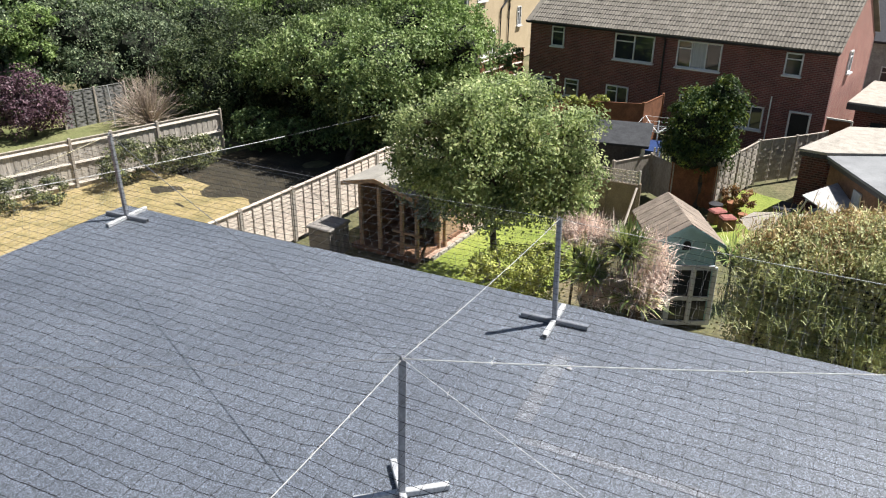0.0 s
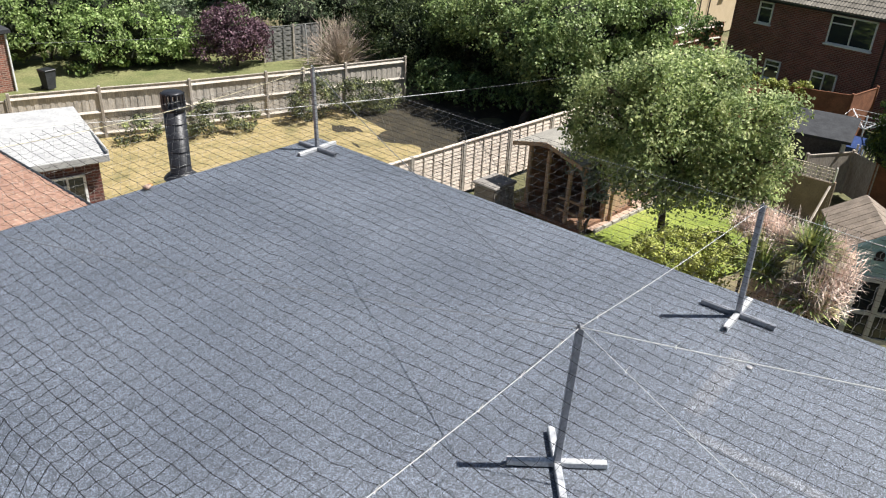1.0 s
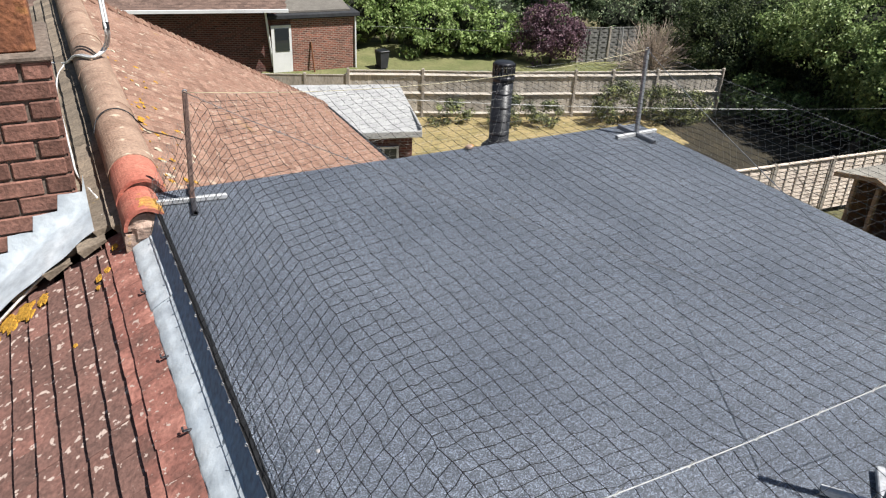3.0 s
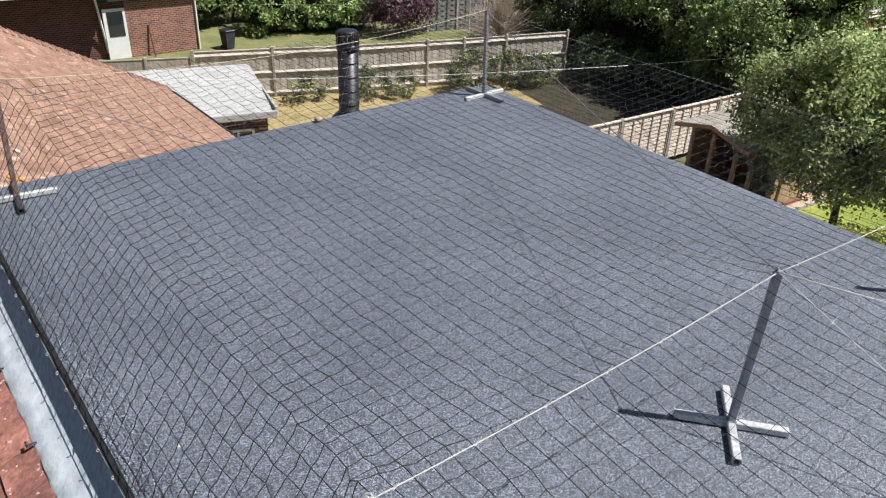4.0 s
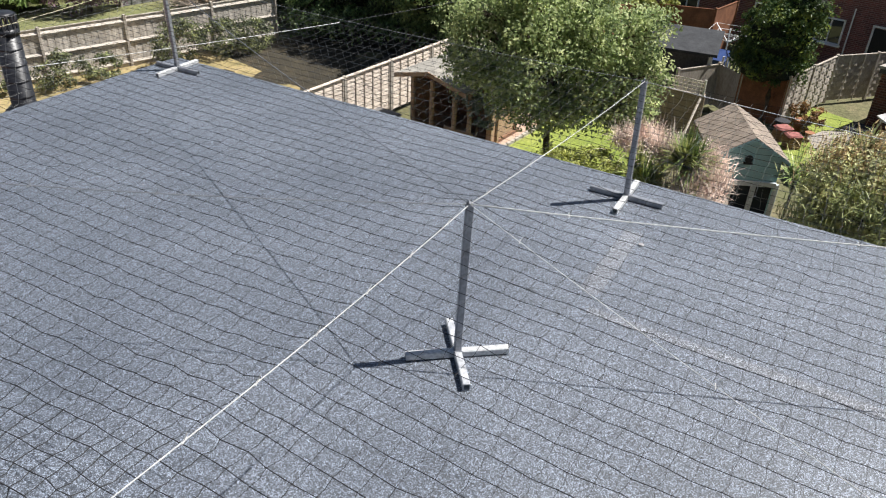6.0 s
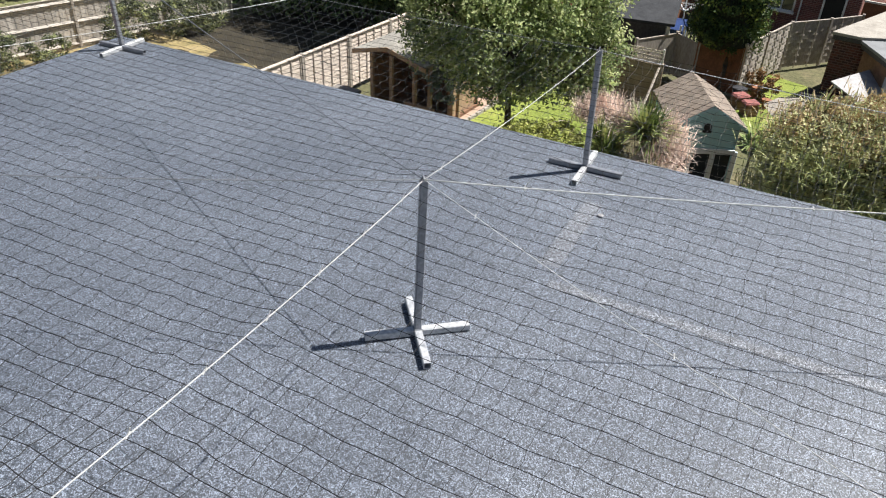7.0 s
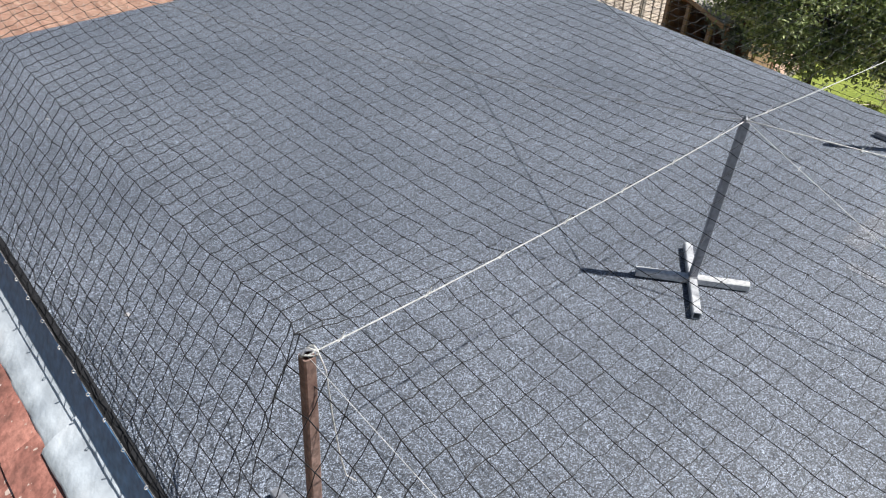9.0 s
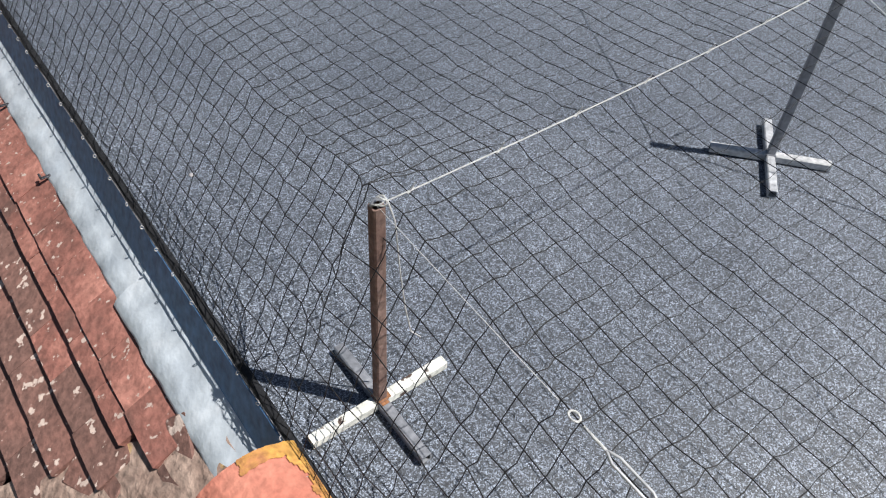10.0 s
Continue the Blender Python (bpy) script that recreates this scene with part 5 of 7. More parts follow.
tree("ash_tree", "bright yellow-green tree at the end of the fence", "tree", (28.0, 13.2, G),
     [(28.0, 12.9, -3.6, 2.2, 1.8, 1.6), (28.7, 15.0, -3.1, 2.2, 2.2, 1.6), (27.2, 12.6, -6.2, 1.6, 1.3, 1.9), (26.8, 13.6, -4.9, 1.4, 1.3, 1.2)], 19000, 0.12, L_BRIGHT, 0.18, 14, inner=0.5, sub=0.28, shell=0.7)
# leaves coloured dark to stand for the shade under the canopy
tree("laurel_tree", "tall laurel over the fence, sun and shade in its leaf colour", "tree", (27.5, 23.5, G),
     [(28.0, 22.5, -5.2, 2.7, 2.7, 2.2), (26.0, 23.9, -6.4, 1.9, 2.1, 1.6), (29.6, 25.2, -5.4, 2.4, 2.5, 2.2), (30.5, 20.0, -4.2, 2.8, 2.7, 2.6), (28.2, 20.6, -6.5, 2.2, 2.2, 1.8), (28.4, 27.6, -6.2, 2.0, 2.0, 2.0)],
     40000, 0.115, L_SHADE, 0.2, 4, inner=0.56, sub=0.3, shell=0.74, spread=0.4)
tree("ash_tree", "bright green tree behind the laurels", "tree", (33, 24, G),
     [(33, 21.5, -3.1, 2.8, 3.0, 2.4), (34, 25.5, -3.8, 2.9, 3.0, 2.4), (32.0, 17.2, -3.0, 2.5, 2.8, 2.0), (36, 28.5, -4.6, 3.0, 3.0, 2.4), (33, 18.5, -6, 2.2, 2.6, 2.2), (31, 14.2, -4.6, 1.8, 1.8, 2.0), (33.5, 25, -6.4, 2.4, 2.6, 2.0)],
     38000, 0.14, L_BRIGHT, 0.22, 5, inner=0.6, sub=0.32)
tree("ash_tree", "dull grey-green tree at the end of the far garden", "tree", (29, 33, G),
     [(28.5, 31.5, -5.6, 2.4, 2.4, 2.0), (31, 34, -4.8, 2.8, 2.8, 2.5), (27, 35.2, -4.9, 2.6, 2.5, 2.4), (33.6, 31, -5.0, 2.6, 2.6, 2.2), (26.0, 32.2, -6.6, 1.7, 1.7, 1.6), (31.2, 29.4, -6.2, 2.1, 2.1, 2.0)],
     34000, 0.12, L_HOLLY, 0.2, 6, inner=0.6, sub=0.32)
tree("laurel_tree", "dark evergreen at the end of the far garden", "tree", (25.5, 36, G),
     [(25.2, 35.5, -5.2, 1.9, 1.9, 2.0), (24.0, 38.0, -5.0, 2.2, 2.0, 2.2), (23.4, 34.4, -6.9, 1.6, 1.5, 1.4), (20.4, 35.2, -6.8, 1.7, 1.6, 1.5)], 13000, 0.15, L_HOLLY, 0.16, 7, inner=0.62, sub=0.32)
tree("garden_shrub", "bright yellow-green shrub in front of the evergreen", "shrub", (23.6, 34.2, G),
     [(24.0, 33.9, -5.0, 0.9, 0.9, 0.75), (23.1, 34.4, -4.0, 1.1, 1.0, 0.8), (24.6, 34.4, -3.7, 0.9, 0.9, 0.7), (23.3, 34.2, -6.4, 0.9, 0.9, 1.1)], 9000, 0.125, L_BRIGHT, 0.09, 19, inner=0.55)
for k, (x, y, h, m) in enumerate(((15.8, 34.9, 2.7, L_BRIGHT), (17.8, 34.5, 2.9, L_BRIGHT), (19.2, 33.8, 2.2, L_BRIGHT), (12.6, 37.6, 3.2, L_BRIGHT), (15.0, 38.0, 3.8, L_BRIGHT), (17.3, 37.2, 3.6, L_DARK), (19.3, 37.6, 3.9, L_BRIGHT), (21.8, 37.6, 3.6, L_DARK), (13.5, 41, 5.2, L_DARK), (18, 41.5, 5.5, L_BRIGHT), (22.5, 42, 5.5, L_DARK))):
    tree("garden_shrub", "tall leafy shrub along the far boundary", "shrub", (x, y, G),
         [(x, y, G + h * 0.62, 1.5, 1.4, h * 0.42), (x + 0.7, y - 0.4, G + h * 0.36, 1.1, 1.0, h * 0.3), (x - 0.8, y - 0.3, G + h * 0.3, 1.0, 1.0, h * 0.28)], 5600, 0.135, m, 0.08, 20 + k, "shrubs along the far boundary", inner=0.6)
for k, (x, y, h) in enumerate(((42, 29, 7), (46, 36, 8), (38, 38, 7), (33, 45, 8), (25, 50, 8), (15, 52, 8), (5, 52, 7), (52, 26, 7))):
    tree("far_tree", "broad green tree in the distance", "tree", (x, y, G),
         [(x, y, G + h * 0.62, 4.2, 4.2, h * 0.36), (x + 2.6, y - 2, G + h * 0.5, 3, 3, h * 0.3), (x - 2.6, y + 1.5, G + h * 0.5, 3, 3, h * 0.3)], 6500, 0.27, (L_BRIGHT, L_DARK)[k % 2], 0.25, 40 + k, "distant trees", inner=0.62)
tree("clipped_conifer", "dark dense conifer with sunlit yellow-green top", "tree", (26.1, 2.1, G),
     [(26.1, 2.15, -5.25, 1.1, 1.2, 1.25), (26.0, 1.55, -4.35, 0.62, 0.66, 0.85), (26.0, 1.85, -4.8, 0.85, 0.85, 0.8), (26.0, 2.3, -6.2, 1.0, 1.15, 0.8)], 28000, 0.085, L_CONIFER, 0.13, 8, inner=0.8, spread=0.1, shell=0.78, sub=0.4)
tree("purple_bush", "round purple-leaved bush on the far lawn", "shrub", (21.2, 31.4, G),
     [(21.0, 31.3, -6.6, 1.45, 1.4, 1.4), (20.1, 31.5, -7.1, 1.1, 1.1, 1.05), (22.0, 31.2, -7.1, 1.0, 1.0, 1.0)], 8000, 0.115, L_PURPLE, 0.07, 9)
tree("lime_shrub", "low yellow-green shrub beside the lawn", "shrub", (15.1, 4.9, G),
     [(14.8, 5.15, -6.75, 0.75, 0.95, 0.55), (15.3, 4.4, -6.75, 0.75, 0.75, 0.6), (14.5, 5.75, -6.95, 0.5, 0.55, 0.4), (14.9, 4.8, -7.5, 0.8, 0.9, 0.6)], 9000, 0.078, L_LIME, 0.04, 10, spread=0.12)
tree("silver_shrub", "silver-leaved shrub beside the cabin", "shrub", (17.3, 8.9, G),
     [(17.5, 9.1, -6.35, 0.55, 0.95, 0.45), (17.3, 8.5, -6.7, 0.45, 0.5, 0.5)], 2200, 0.085, L_SILVER, 0.05, 12, spread=0.13)
tree("buddleia_bush", "big grey-green bush with dry flower heads", "shrub", (15.7, -2.0, G),
     [(15.6, -1.45, -6.1, 1.0, 1.2, 1.25), (15.9, -2.9, -5.75, 1.2, 1.4, 1.3), (15.2, -1.25, -7.2, 0.8, 0.9, 1.0), (15.3, -2.2, -7.2, 1.0, 1.4, 1.0), (16.4, -4.3, -6.2, 1.3, 1.4, 1.4)], 52000, 0.078, L_OLIVE, 0.09, 13, inner=0.6, hang=0.8, spread=0.6, shell=0.7, sub=0.45)
dry = thing("dry_flower_heads", pose(0, 0, 0), "straw-coloured dry flower heads on the big bush", "plant", kind="stuff")
part("heads", leaves(Shape(), random.Random(15), [(16.0, -1.6, -5.0, 0.9, 1.3, 0.35), (16.3, -3.0, -4.7, 1.0, 1.2, 0.3), (16.5, -4.2, -5.0, 1.0, 1.0, 0.35)], 2200, 0.10, spread=0.1), L_STRAW, dry)
hedge = thing("ivy_hedge", pose(0, 0, 0), "ragged ivy along the foot of the boundary fence", "hedge", kind="stuff")
part("leaves", leaves(Shape(), random.Random(16), [(14.1, 23.7, -7.8, 1.1, 0.5, 0.65), (15.5, 23.2, -7.9, 0.8, 0.45, 0.5), (18.3, 22.4, -7.5, 1.2, 0.6, 0.85), (19.9, 21.9, -7.6, 0.9, 0.6, 0.8), (11.9, 24.6, -7.9, 0.9, 0.4, 0.5), (21.2, 21.4, -7.7, 1.1, 0.6, 0.7)], 13000, 0.085), L_IVY, hedge)
under = thing("undergrowth", pose(0, 0, 0), "dark undergrowth beneath the laurels", "plant", kind="stuff")
part("leaves", leaves(Shape(), random.Random(17), [(24.8, 18.8, -7.6, 1.2, 2.2, 0.7), (25.2, 15.6, -7.6, 1.3, 1.7, 0.8), (24.5, 21.0, -7.4, 1.7, 1.2, 0.9)], 5000, 0.13), L_DARK, under)


def swords(name, label, places, material, seed, count=80, length=0.9, loose=0.03, width=0.02):
    """Clumps of long arching leaves."""
    ob, rng = thing(name, pose(0, 0, 0), label, "plant"), random.Random(seed)
    for x, y, z in places:
        s = Shape()
        if z > G + 0.5:
            part("stem", Shape().tube([(x, y, G - 0.05), (x + 0.04, y - 0.03, (G + z) / 2), (x, y, z + 0.02)], [0.05, 0.04, 0.03], 6), BARK, ob, "thin brown stem")
        for _ in range(count):
            a, tilt, l = rng.uniform(0, 6.283), rng.uniform(0.1, 1.25), length * rng.uniform(0.5, 1.3)
            d = Vector((math.cos(a), math.sin(a), 0))
            side = Vector((-d.y, d.x, 0)) * width
            p = Vector((x + rng.gauss(0, loose), y + rng.gauss(0, loose), z + rng.gauss(0, loose * 0.5)))
            pts = [p + d * (l * t * math.sin(tilt)) + Vector((0, 0, l * t * math.cos(tilt) - 0.35 * l * t * t * tilt)) for t in (0, 0.35, 0.7, 1.0)]
            n0 = len(s.v)
            for q, w in zip(pts, (1.0, 1.2, 0.8, 0.1)):
                s.v += [tuple(q - side * w), tuple(q + side * w)]
            s.f += [(n0 + 2 * i, n0 + 2 * i + 1, n0 + 2 * i + 3, n0 + 2 * i + 2) for i in range(3)]
        part("rosette", s, material, ob)
    return ob


swords("cordyline", "spiky green cordyline with sword leaves", [(15.31, 3.28, -6.53), (15.4, 2.36, -5.9), (15.04, 3.06, -6.67), (15.49, 2.16, -6.13), (14.95, 1.98, -6.94)], L_SWORD, 31, 260, 0.85)
swords("cordyline", "spiky pale cordyline beside the blue shed", [(18.6, 0.1, -7.0), (18.9, -0.3, -7.2)], L_SWORD, 32, 70, 0.9)
swords("pampas_grass", "pinkish dry grass plumes among the cordylines", [(15.31, 2.97, -7.16), (15.13, 2.7, -7.07), (15.94, 3.78, -6.04), (15.58, 2.02, -6.58), (15.94, 3.42, -5.95), (15.04, 1.84, -6.94), (15.31, 2.07, -6.85), (15.49, 1.7, -6.31), (15.85, 1.93, -6.04), (15.13, 1.84, -6.49), (15.67, 2.88, -5.95)], L_PINK, 18, 620, 0.6, 0.2, 0.008)
pl = thing("dry_plumes", pose(0, 0, 0), "feathery pinkish dry plumes among the cordylines", "plant", kind="stuff")
part("plumes", leaves(Shape(), random.Random(18), [(15.22, 2.97, -6.94, 0.45, 0.45, 0.35), (15.31, 1.8, -6.58, 0.55, 0.55, 0.45), (15.58, 1.78, -6.13, 0.4, 0.4, 0.35), (15.94, 3.69, -5.77, 0.45, 0.45, 0.3)], 5200, 0.05, 0.6, 0.3, 0.5, 0.6), L_PINK, pl)

# bare shrub: only twigs
bare = thing("bare_shrub", pose(25.3, 28.3, G), "leafless grey twiggy shrub", "shrub")
s, rng = Shape(), random.Random(19)
for k in range(230):
    a, tilt, l = rng.uniform(0, 6.283), rng.uniform(0.05, 1.5), rng.uniform(1.4, 2.6)
    d = Vector((math.cos(a) * math.sin(tilt), math.sin(a) * math.sin(tilt), math.cos(tilt)))
    p = [d * (l * t) + Vector((rng.gauss(0, 0.05), rng.gauss(0, 0.05), rng.gauss(0, 0.05))) * t for t in (0, 0.4, 0.7, 1)]
    s.tube(p, [0.026, 0.019, 0.013, 0.006], 4)
    for _ in range(3):
        b0 = p[1].lerp(p[3], rng.random())
        s.tube([b0, b0 + d * 0.4 + Vector((rng.gauss(0, 0.25), rng.gauss(0, 0.25), rng.gauss(0, 0.2)))], [0.009, 0.003], 4)
part("crown_mass", s, TWIG, bare, kind="stuff")


# ---- fences ----
def fence(name, label, pts, top, h, material, style, posts=CONCRETE, group=""):
    """Bays between the given places; style: boards (upright boards with rails), lap (flat lap panel with battens), weave, plain."""
    ob = thing(name, pose(0, 0, 0), label, "fence", group, "structure")
    for n, (p, q) in enumerate(zip(pts, pts[1:])):
        p, q = Vector((*p, top - h)), Vector((*q, top - h))
        d = q - p
        l = d.length
        ang = math.degrees(math.atan2(d.y, d.x))
        m = Matrix.Translation(p) @ pose(0, 0, 0, 0, 0, ang)
        part("post", Shape().box((0, 0, h / 2 + 0.02), (0.11, 0.11, h + 0.12), m, bevel=0.015), posts, ob)
        rng = random.Random(n + int(abs(p.x) * 7))
        if style == "boards":
            s, k = Shape(), int(l / 0.125)
            for i in range(k):
                s.box((l * (i + 0.5) / k, 0.02 + 0.012 * (i % 2), h / 2 + 0.03 + rng.uniform(-0.01, 0.01)), (l / k * 1.12, 0.018, h - 0.1), m)
            part("boards", s, material, ob)
            for z in (0.28, h * 0.55, h - 0.14):
                part("rail", Shape().prism([(0, -0.05, z - 0.04), (0, 0.01, z - 0.06), (0, 0.01, z + 0.035)], (l, 0, 0), m), FENCE_RAIL, ob, "pale weathered rail")
            part("capping", Shape().box((l / 2, 0.02, h - 0.01), (l, 0.06, 0.025), m), FENCE_RAIL, ob)
        elif style == "lap":
            s = Shape()
            for r in range(int(h / 0.125)):
                z = 0.08 + r * 0.125
                s.add([(0.05, 0.0, z + 0.14), (l - 0.05, 0.0, z + 0.14), (l - 0.05, -0.022 + 0.004 * rng.random(), z), (0.05, -0.022 + 0.004 * rng.random(), z), (0.05, 0.012, z + 0.14), (l - 0.05, 0.012, z + 0.14), (l - 0.05, 0.012, z), (0.05, 0.012, z)], [(3, 2, 1, 0), (4, 5, 6, 7), (0, 1, 5, 4), (2, 3, 7, 6)], m)
            part("lap_panel", s, material, ob)
            for i in range(6):
                part("batten", Shape().box((0.09 + (l - 0.18) * i / 5, -0.028, h / 2 + 0.02), (0.04, 0.018, h - 0.06), m), FENCE_WOOD, ob)
            part("capping", Shape().box((l / 2, -0.01, h + 0.03), (l, 0.09, 0.035), m), material, ob)
        elif style == "weave":
            s, rows = Shape(), int(h / 0.13)
            for r in range(rows):
                z, k = 0.06 + r * 0.13, 6
                for i in range(k):
                    x0, x1 = l * i / k, l * (i + 1) / k
                    b0, b1 = 0.016 * math.cos(math.pi * (i + r)), 0.016 * math.cos(math.pi * (i + 1 + r))
                    w0, w1 = rng.uniform(-0.006, 0.006), rng.uniform(-0.006, 0.006)
                    s.add([(x0, b0 - 0.012, z + w0), (x1, b1 - 0.012, z + w1), (x1, b1 + 0.004, z + 0.14), (x0, b0 + 0.004, z + 0.14), (x0, b0 + 0.008, z + w0), (x1, b1 + 0.008, z + w1), (x1, b1 + 0.014, z + 0.14), (x0, b0 + 0.014, z + 0.14)], [(0, 1, 2, 3), (7, 6, 5, 4), (1, 0, 4, 5), (3, 2, 6, 7)], m)
            part("woven_panel", s, material, ob)
            for i in (1, 2):
                part("batten", Shape().box((l * i / 3, -0.04, h / 2), (0.04, 0.02, h), m), material, ob)
            part("capping", Shape().box((l / 2, 0, h + 0.02), (l, 0.07, 0.03), m), material, ob)
        else:
            part("panel", Shape().box((l / 2, 0, h / 2), (l, 0.03, h - 0.02), m, bevel=0.005), material, ob)
            part("capping", Shape().box((l / 2, 0, h), (l, 0.06, 0.03), m), material, ob)
    p = Vector((*pts[-1], top - h))
    part("post", Shape().box((p.x, p.y, p.z + h / 2 + 0.02), (0.11, 0.11, h + 0.12), bevel=0.015), posts, ob)
    return ob


def along(a, b, n):
    return [(a[0] + (b[0] - a[0]) * i / n, a[1] + (b[1] - a[1]) * i / n) for i in range(n + 1)]


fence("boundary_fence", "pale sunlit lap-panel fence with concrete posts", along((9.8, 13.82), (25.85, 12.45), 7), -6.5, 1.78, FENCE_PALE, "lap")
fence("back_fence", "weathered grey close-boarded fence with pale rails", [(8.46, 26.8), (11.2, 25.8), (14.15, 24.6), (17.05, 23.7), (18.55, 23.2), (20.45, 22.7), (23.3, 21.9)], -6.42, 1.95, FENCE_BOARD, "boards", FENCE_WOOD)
fence("far_fence", "grey slatted fence at the end of the far garden", [(22.6, 31.0), (24.2, 30.6), (25.8, 30.3)], -6.55, 1.8, FENCE_SHADED, "weave", FENCE_WOOD)
fence("grey_fence", "low grey timber fence beside the brick house", [(5.2, 28.1), (6.9, 27.4), (8.40, 26.84)], -6.62, 1.6, FENCE_WOOD, "plain", FENCE_WOOD)
fence("tan_fence", "tan panel fence with a trellis top", [(23.5, 7.4), (23.46, 6.0), (23.43, 4.85), (23.4, 3.68)], -6.95, 1.4, TAN_BOARD, "plain", TAN_BOARD)
trellis = thing("trellis", pose(0, 0, 0), "pale square trellis on the tan fence", "trellis")
p, q = Vector((23.46, 6.05, -6.95)), Vector((23.4, 3.68, -6.95))
d = q - p
m = Matrix.Translation(p) @ pose(0, 0, 0, 0, 0, math.degrees(math.atan2(d.y, d.x)))
for i in range(17):
    part("slat", Shape().box((d.length * i / 16, 0.0, 0.24), (0.03, 0.015, 0.46), m), FENCE_PALE, trellis)
for z in (0.03, 0.15, 0.27, 0.39, 0.47):
    part("slat", Shape().box((d.length / 2, 0.013, z), (d.length, 0.012, 0.03), m), FENCE_PALE, trellis)
part("prop", Shape().box((d.length - 0.02, -0.03, -0.35), (0.05, 0.05, 1.8), m), TRIM_CREAM, trellis, "pale edge post")
part("prop", Shape().cyl((22.3, 3.9, G), (23.3, 3.75, -7.0), 0.04, 6), FENCE_PALE, trellis, "leaning pole")
fence("weave_fence", "grey woven-panel fence with posts", [(25.7, 1.45), (27.6, 0.95), (29.5, 0.42), (30.9, -0.85), (32.2, -1.9)], -6.5, 1.75, FENCE_WOOD, "weave", FENCE_WOOD)
fence("grey_panel_fence", "plain grey fence panels", [(25.0, 5.0), (26.6, 3.95), (25.75, 3.0)], -6.75, 1.5, FENCE_WOOD, "plain", FENCE_WOOD)
fence("brown_panel_fence", "red-brown fence panels behind the conifer", [(25.75, 3.0), (26.1, 1.85), (25.7, 1.45)], -6.6, 1.7, FENCE_BROWN, "plain", FENCE_BROWN)
fence("brown_fence", "red-brown garden fence near the brick houses", [(28.5, 9.2), (30.6, 8.4), (31.4, 5.4), (33.6, 5.0)], -6.0, 2.0, FENCE_BROWN, "plain", FENCE_BROWN)
fence("orange_fence", "orange-brown fence below the ochre house", [(37.5, 17.0), (40.0, 16.8), (42.5, 16.6), (45, 16.0)], -6.5, 1.8, FENCE_BROWN, "boards", FENCE_BROWN)


# ---- the pair of red brick houses ----
def window(parent, m, w, h, lights=2, curtain=False):
    """A white casement window in a wall whose outer face is local x = 0, looking along -x; m sits at its lower corner."""
    win = new("window")
    win.parent, win.matrix_basis = parent, m
    part("frame", Shape().box((0.0, w / 2, h - 0.03), (0.08, w, 0.06)).box((0.0, w / 2, 0.03), (0.08, w, 0.06)).box((0, 0.03, h / 2), (0.08, 0.06, h)).box((0, w - 0.03, h / 2), (0.08, 0.06, h)), UPVC, win)
    for k in range(1, lights):
        part("mullion", Shape().box((0.0, w * k / lights, h / 2), (0.07, 0.05, h - 0.1)), UPVC, win)
    for k in range(lights):
        y0, y1 = w * k / lights + 0.04, w * (k + 1) / lights - 0.04
        part("pane", Shape().box((0.02, (y0 + y1) / 2, h / 2), (0.012, y1 - y0, h - 0.1)), CURTAIN if curtain and k == 1 else GLASS, win)
        if k == lights - 1 or lights == 1:
            part("vent_light", Shape().box((-0.012, (y0 + y1) / 2, h * 0.72), (0.05, y1 - y0, 0.045)), UPVC, win)
    part("sill", Shape().box((-0.06, w / 2, -0.03), (0.16, w + 0.1, 0.06)), UPVC, win)
    return win


HL, HD, EZ = 14.78, 7.4, -3.66 - G
redhouse = thing("brick_house", pose(34, -1.74, G, 0, 0, -11.8), "pair of two-storey red brick houses with white windows", "house")
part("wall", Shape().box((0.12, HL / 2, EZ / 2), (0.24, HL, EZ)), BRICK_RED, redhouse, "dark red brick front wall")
for y in (0.12, HL - 0.12):
    gable = Shape()
    gable.prism([(0.24, y - 0.12, 0), (HD, y - 0.12, 0), (HD, y - 0.12, EZ), (HD / 2, y - 0.12, EZ + 2.55), (0.24, y - 0.12, EZ)], (0, 0.24, 0))
    part("gable_wall", gable, BRICK_RED_SUN, redhouse, "red brick gable wall, sunlight put into its pink")
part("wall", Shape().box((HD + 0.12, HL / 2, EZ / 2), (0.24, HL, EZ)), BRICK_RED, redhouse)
for y, z, w, h, n, cur in ((12.76, 3.55, 0.72, 0.98, 1, False), (7.93, 3.28, 2.03, 1.24, 2, False), (4.74, 3.29, 2.06, 1.23, 3, True), (1.28, 3.54, 0.72, 0.96, 1, False), (2.5, 0.97, 1.1, 1.06, 2, False), (11.75, 1.1, 0.8, 0.9, 1, False), (9.0, 1.0, 1.2, 1.0, 2, False), (13.3, 0.3, 1.1, 1.65, 2, True), (4.9, 0.95, 1.5, 1.1, 2, False)):
    window(redhouse, pose(-0.03, y, z), w, h, n, cur)
gw = window(redhouse, pose(2.9, -0.03, 3.5, 0, 0, 90), 0.62, 0.95, 1)
# near-black slab stands in for the unlit room behind the doorway
door = part("door", Shape().box((-0.02, 0.98, 0.97), (0.06, 0.76, 1.94), bevel=0.01), NET, redhouse, "near-black slab for the dark interior of the back doorway")
for y in (0.56, 1.40):
    part("door_frame", Shape().box((-0.03, y, 1.0), (0.09, 0.07, 2.03)), UPVC, redhouse)
part("door_frame", Shape().box((-0.03, 0.98, 2.02), (0.09, 0.92, 0.07)), UPVC, redhouse)
part("downpipe", Shape().tube([(-0.08, 7.42, 0), (-0.08, 7.42, EZ - 0.2), (-0.25, 7.42, EZ - 0.02)], 0.045, 6), PLASTIC_BLACK, redhouse)
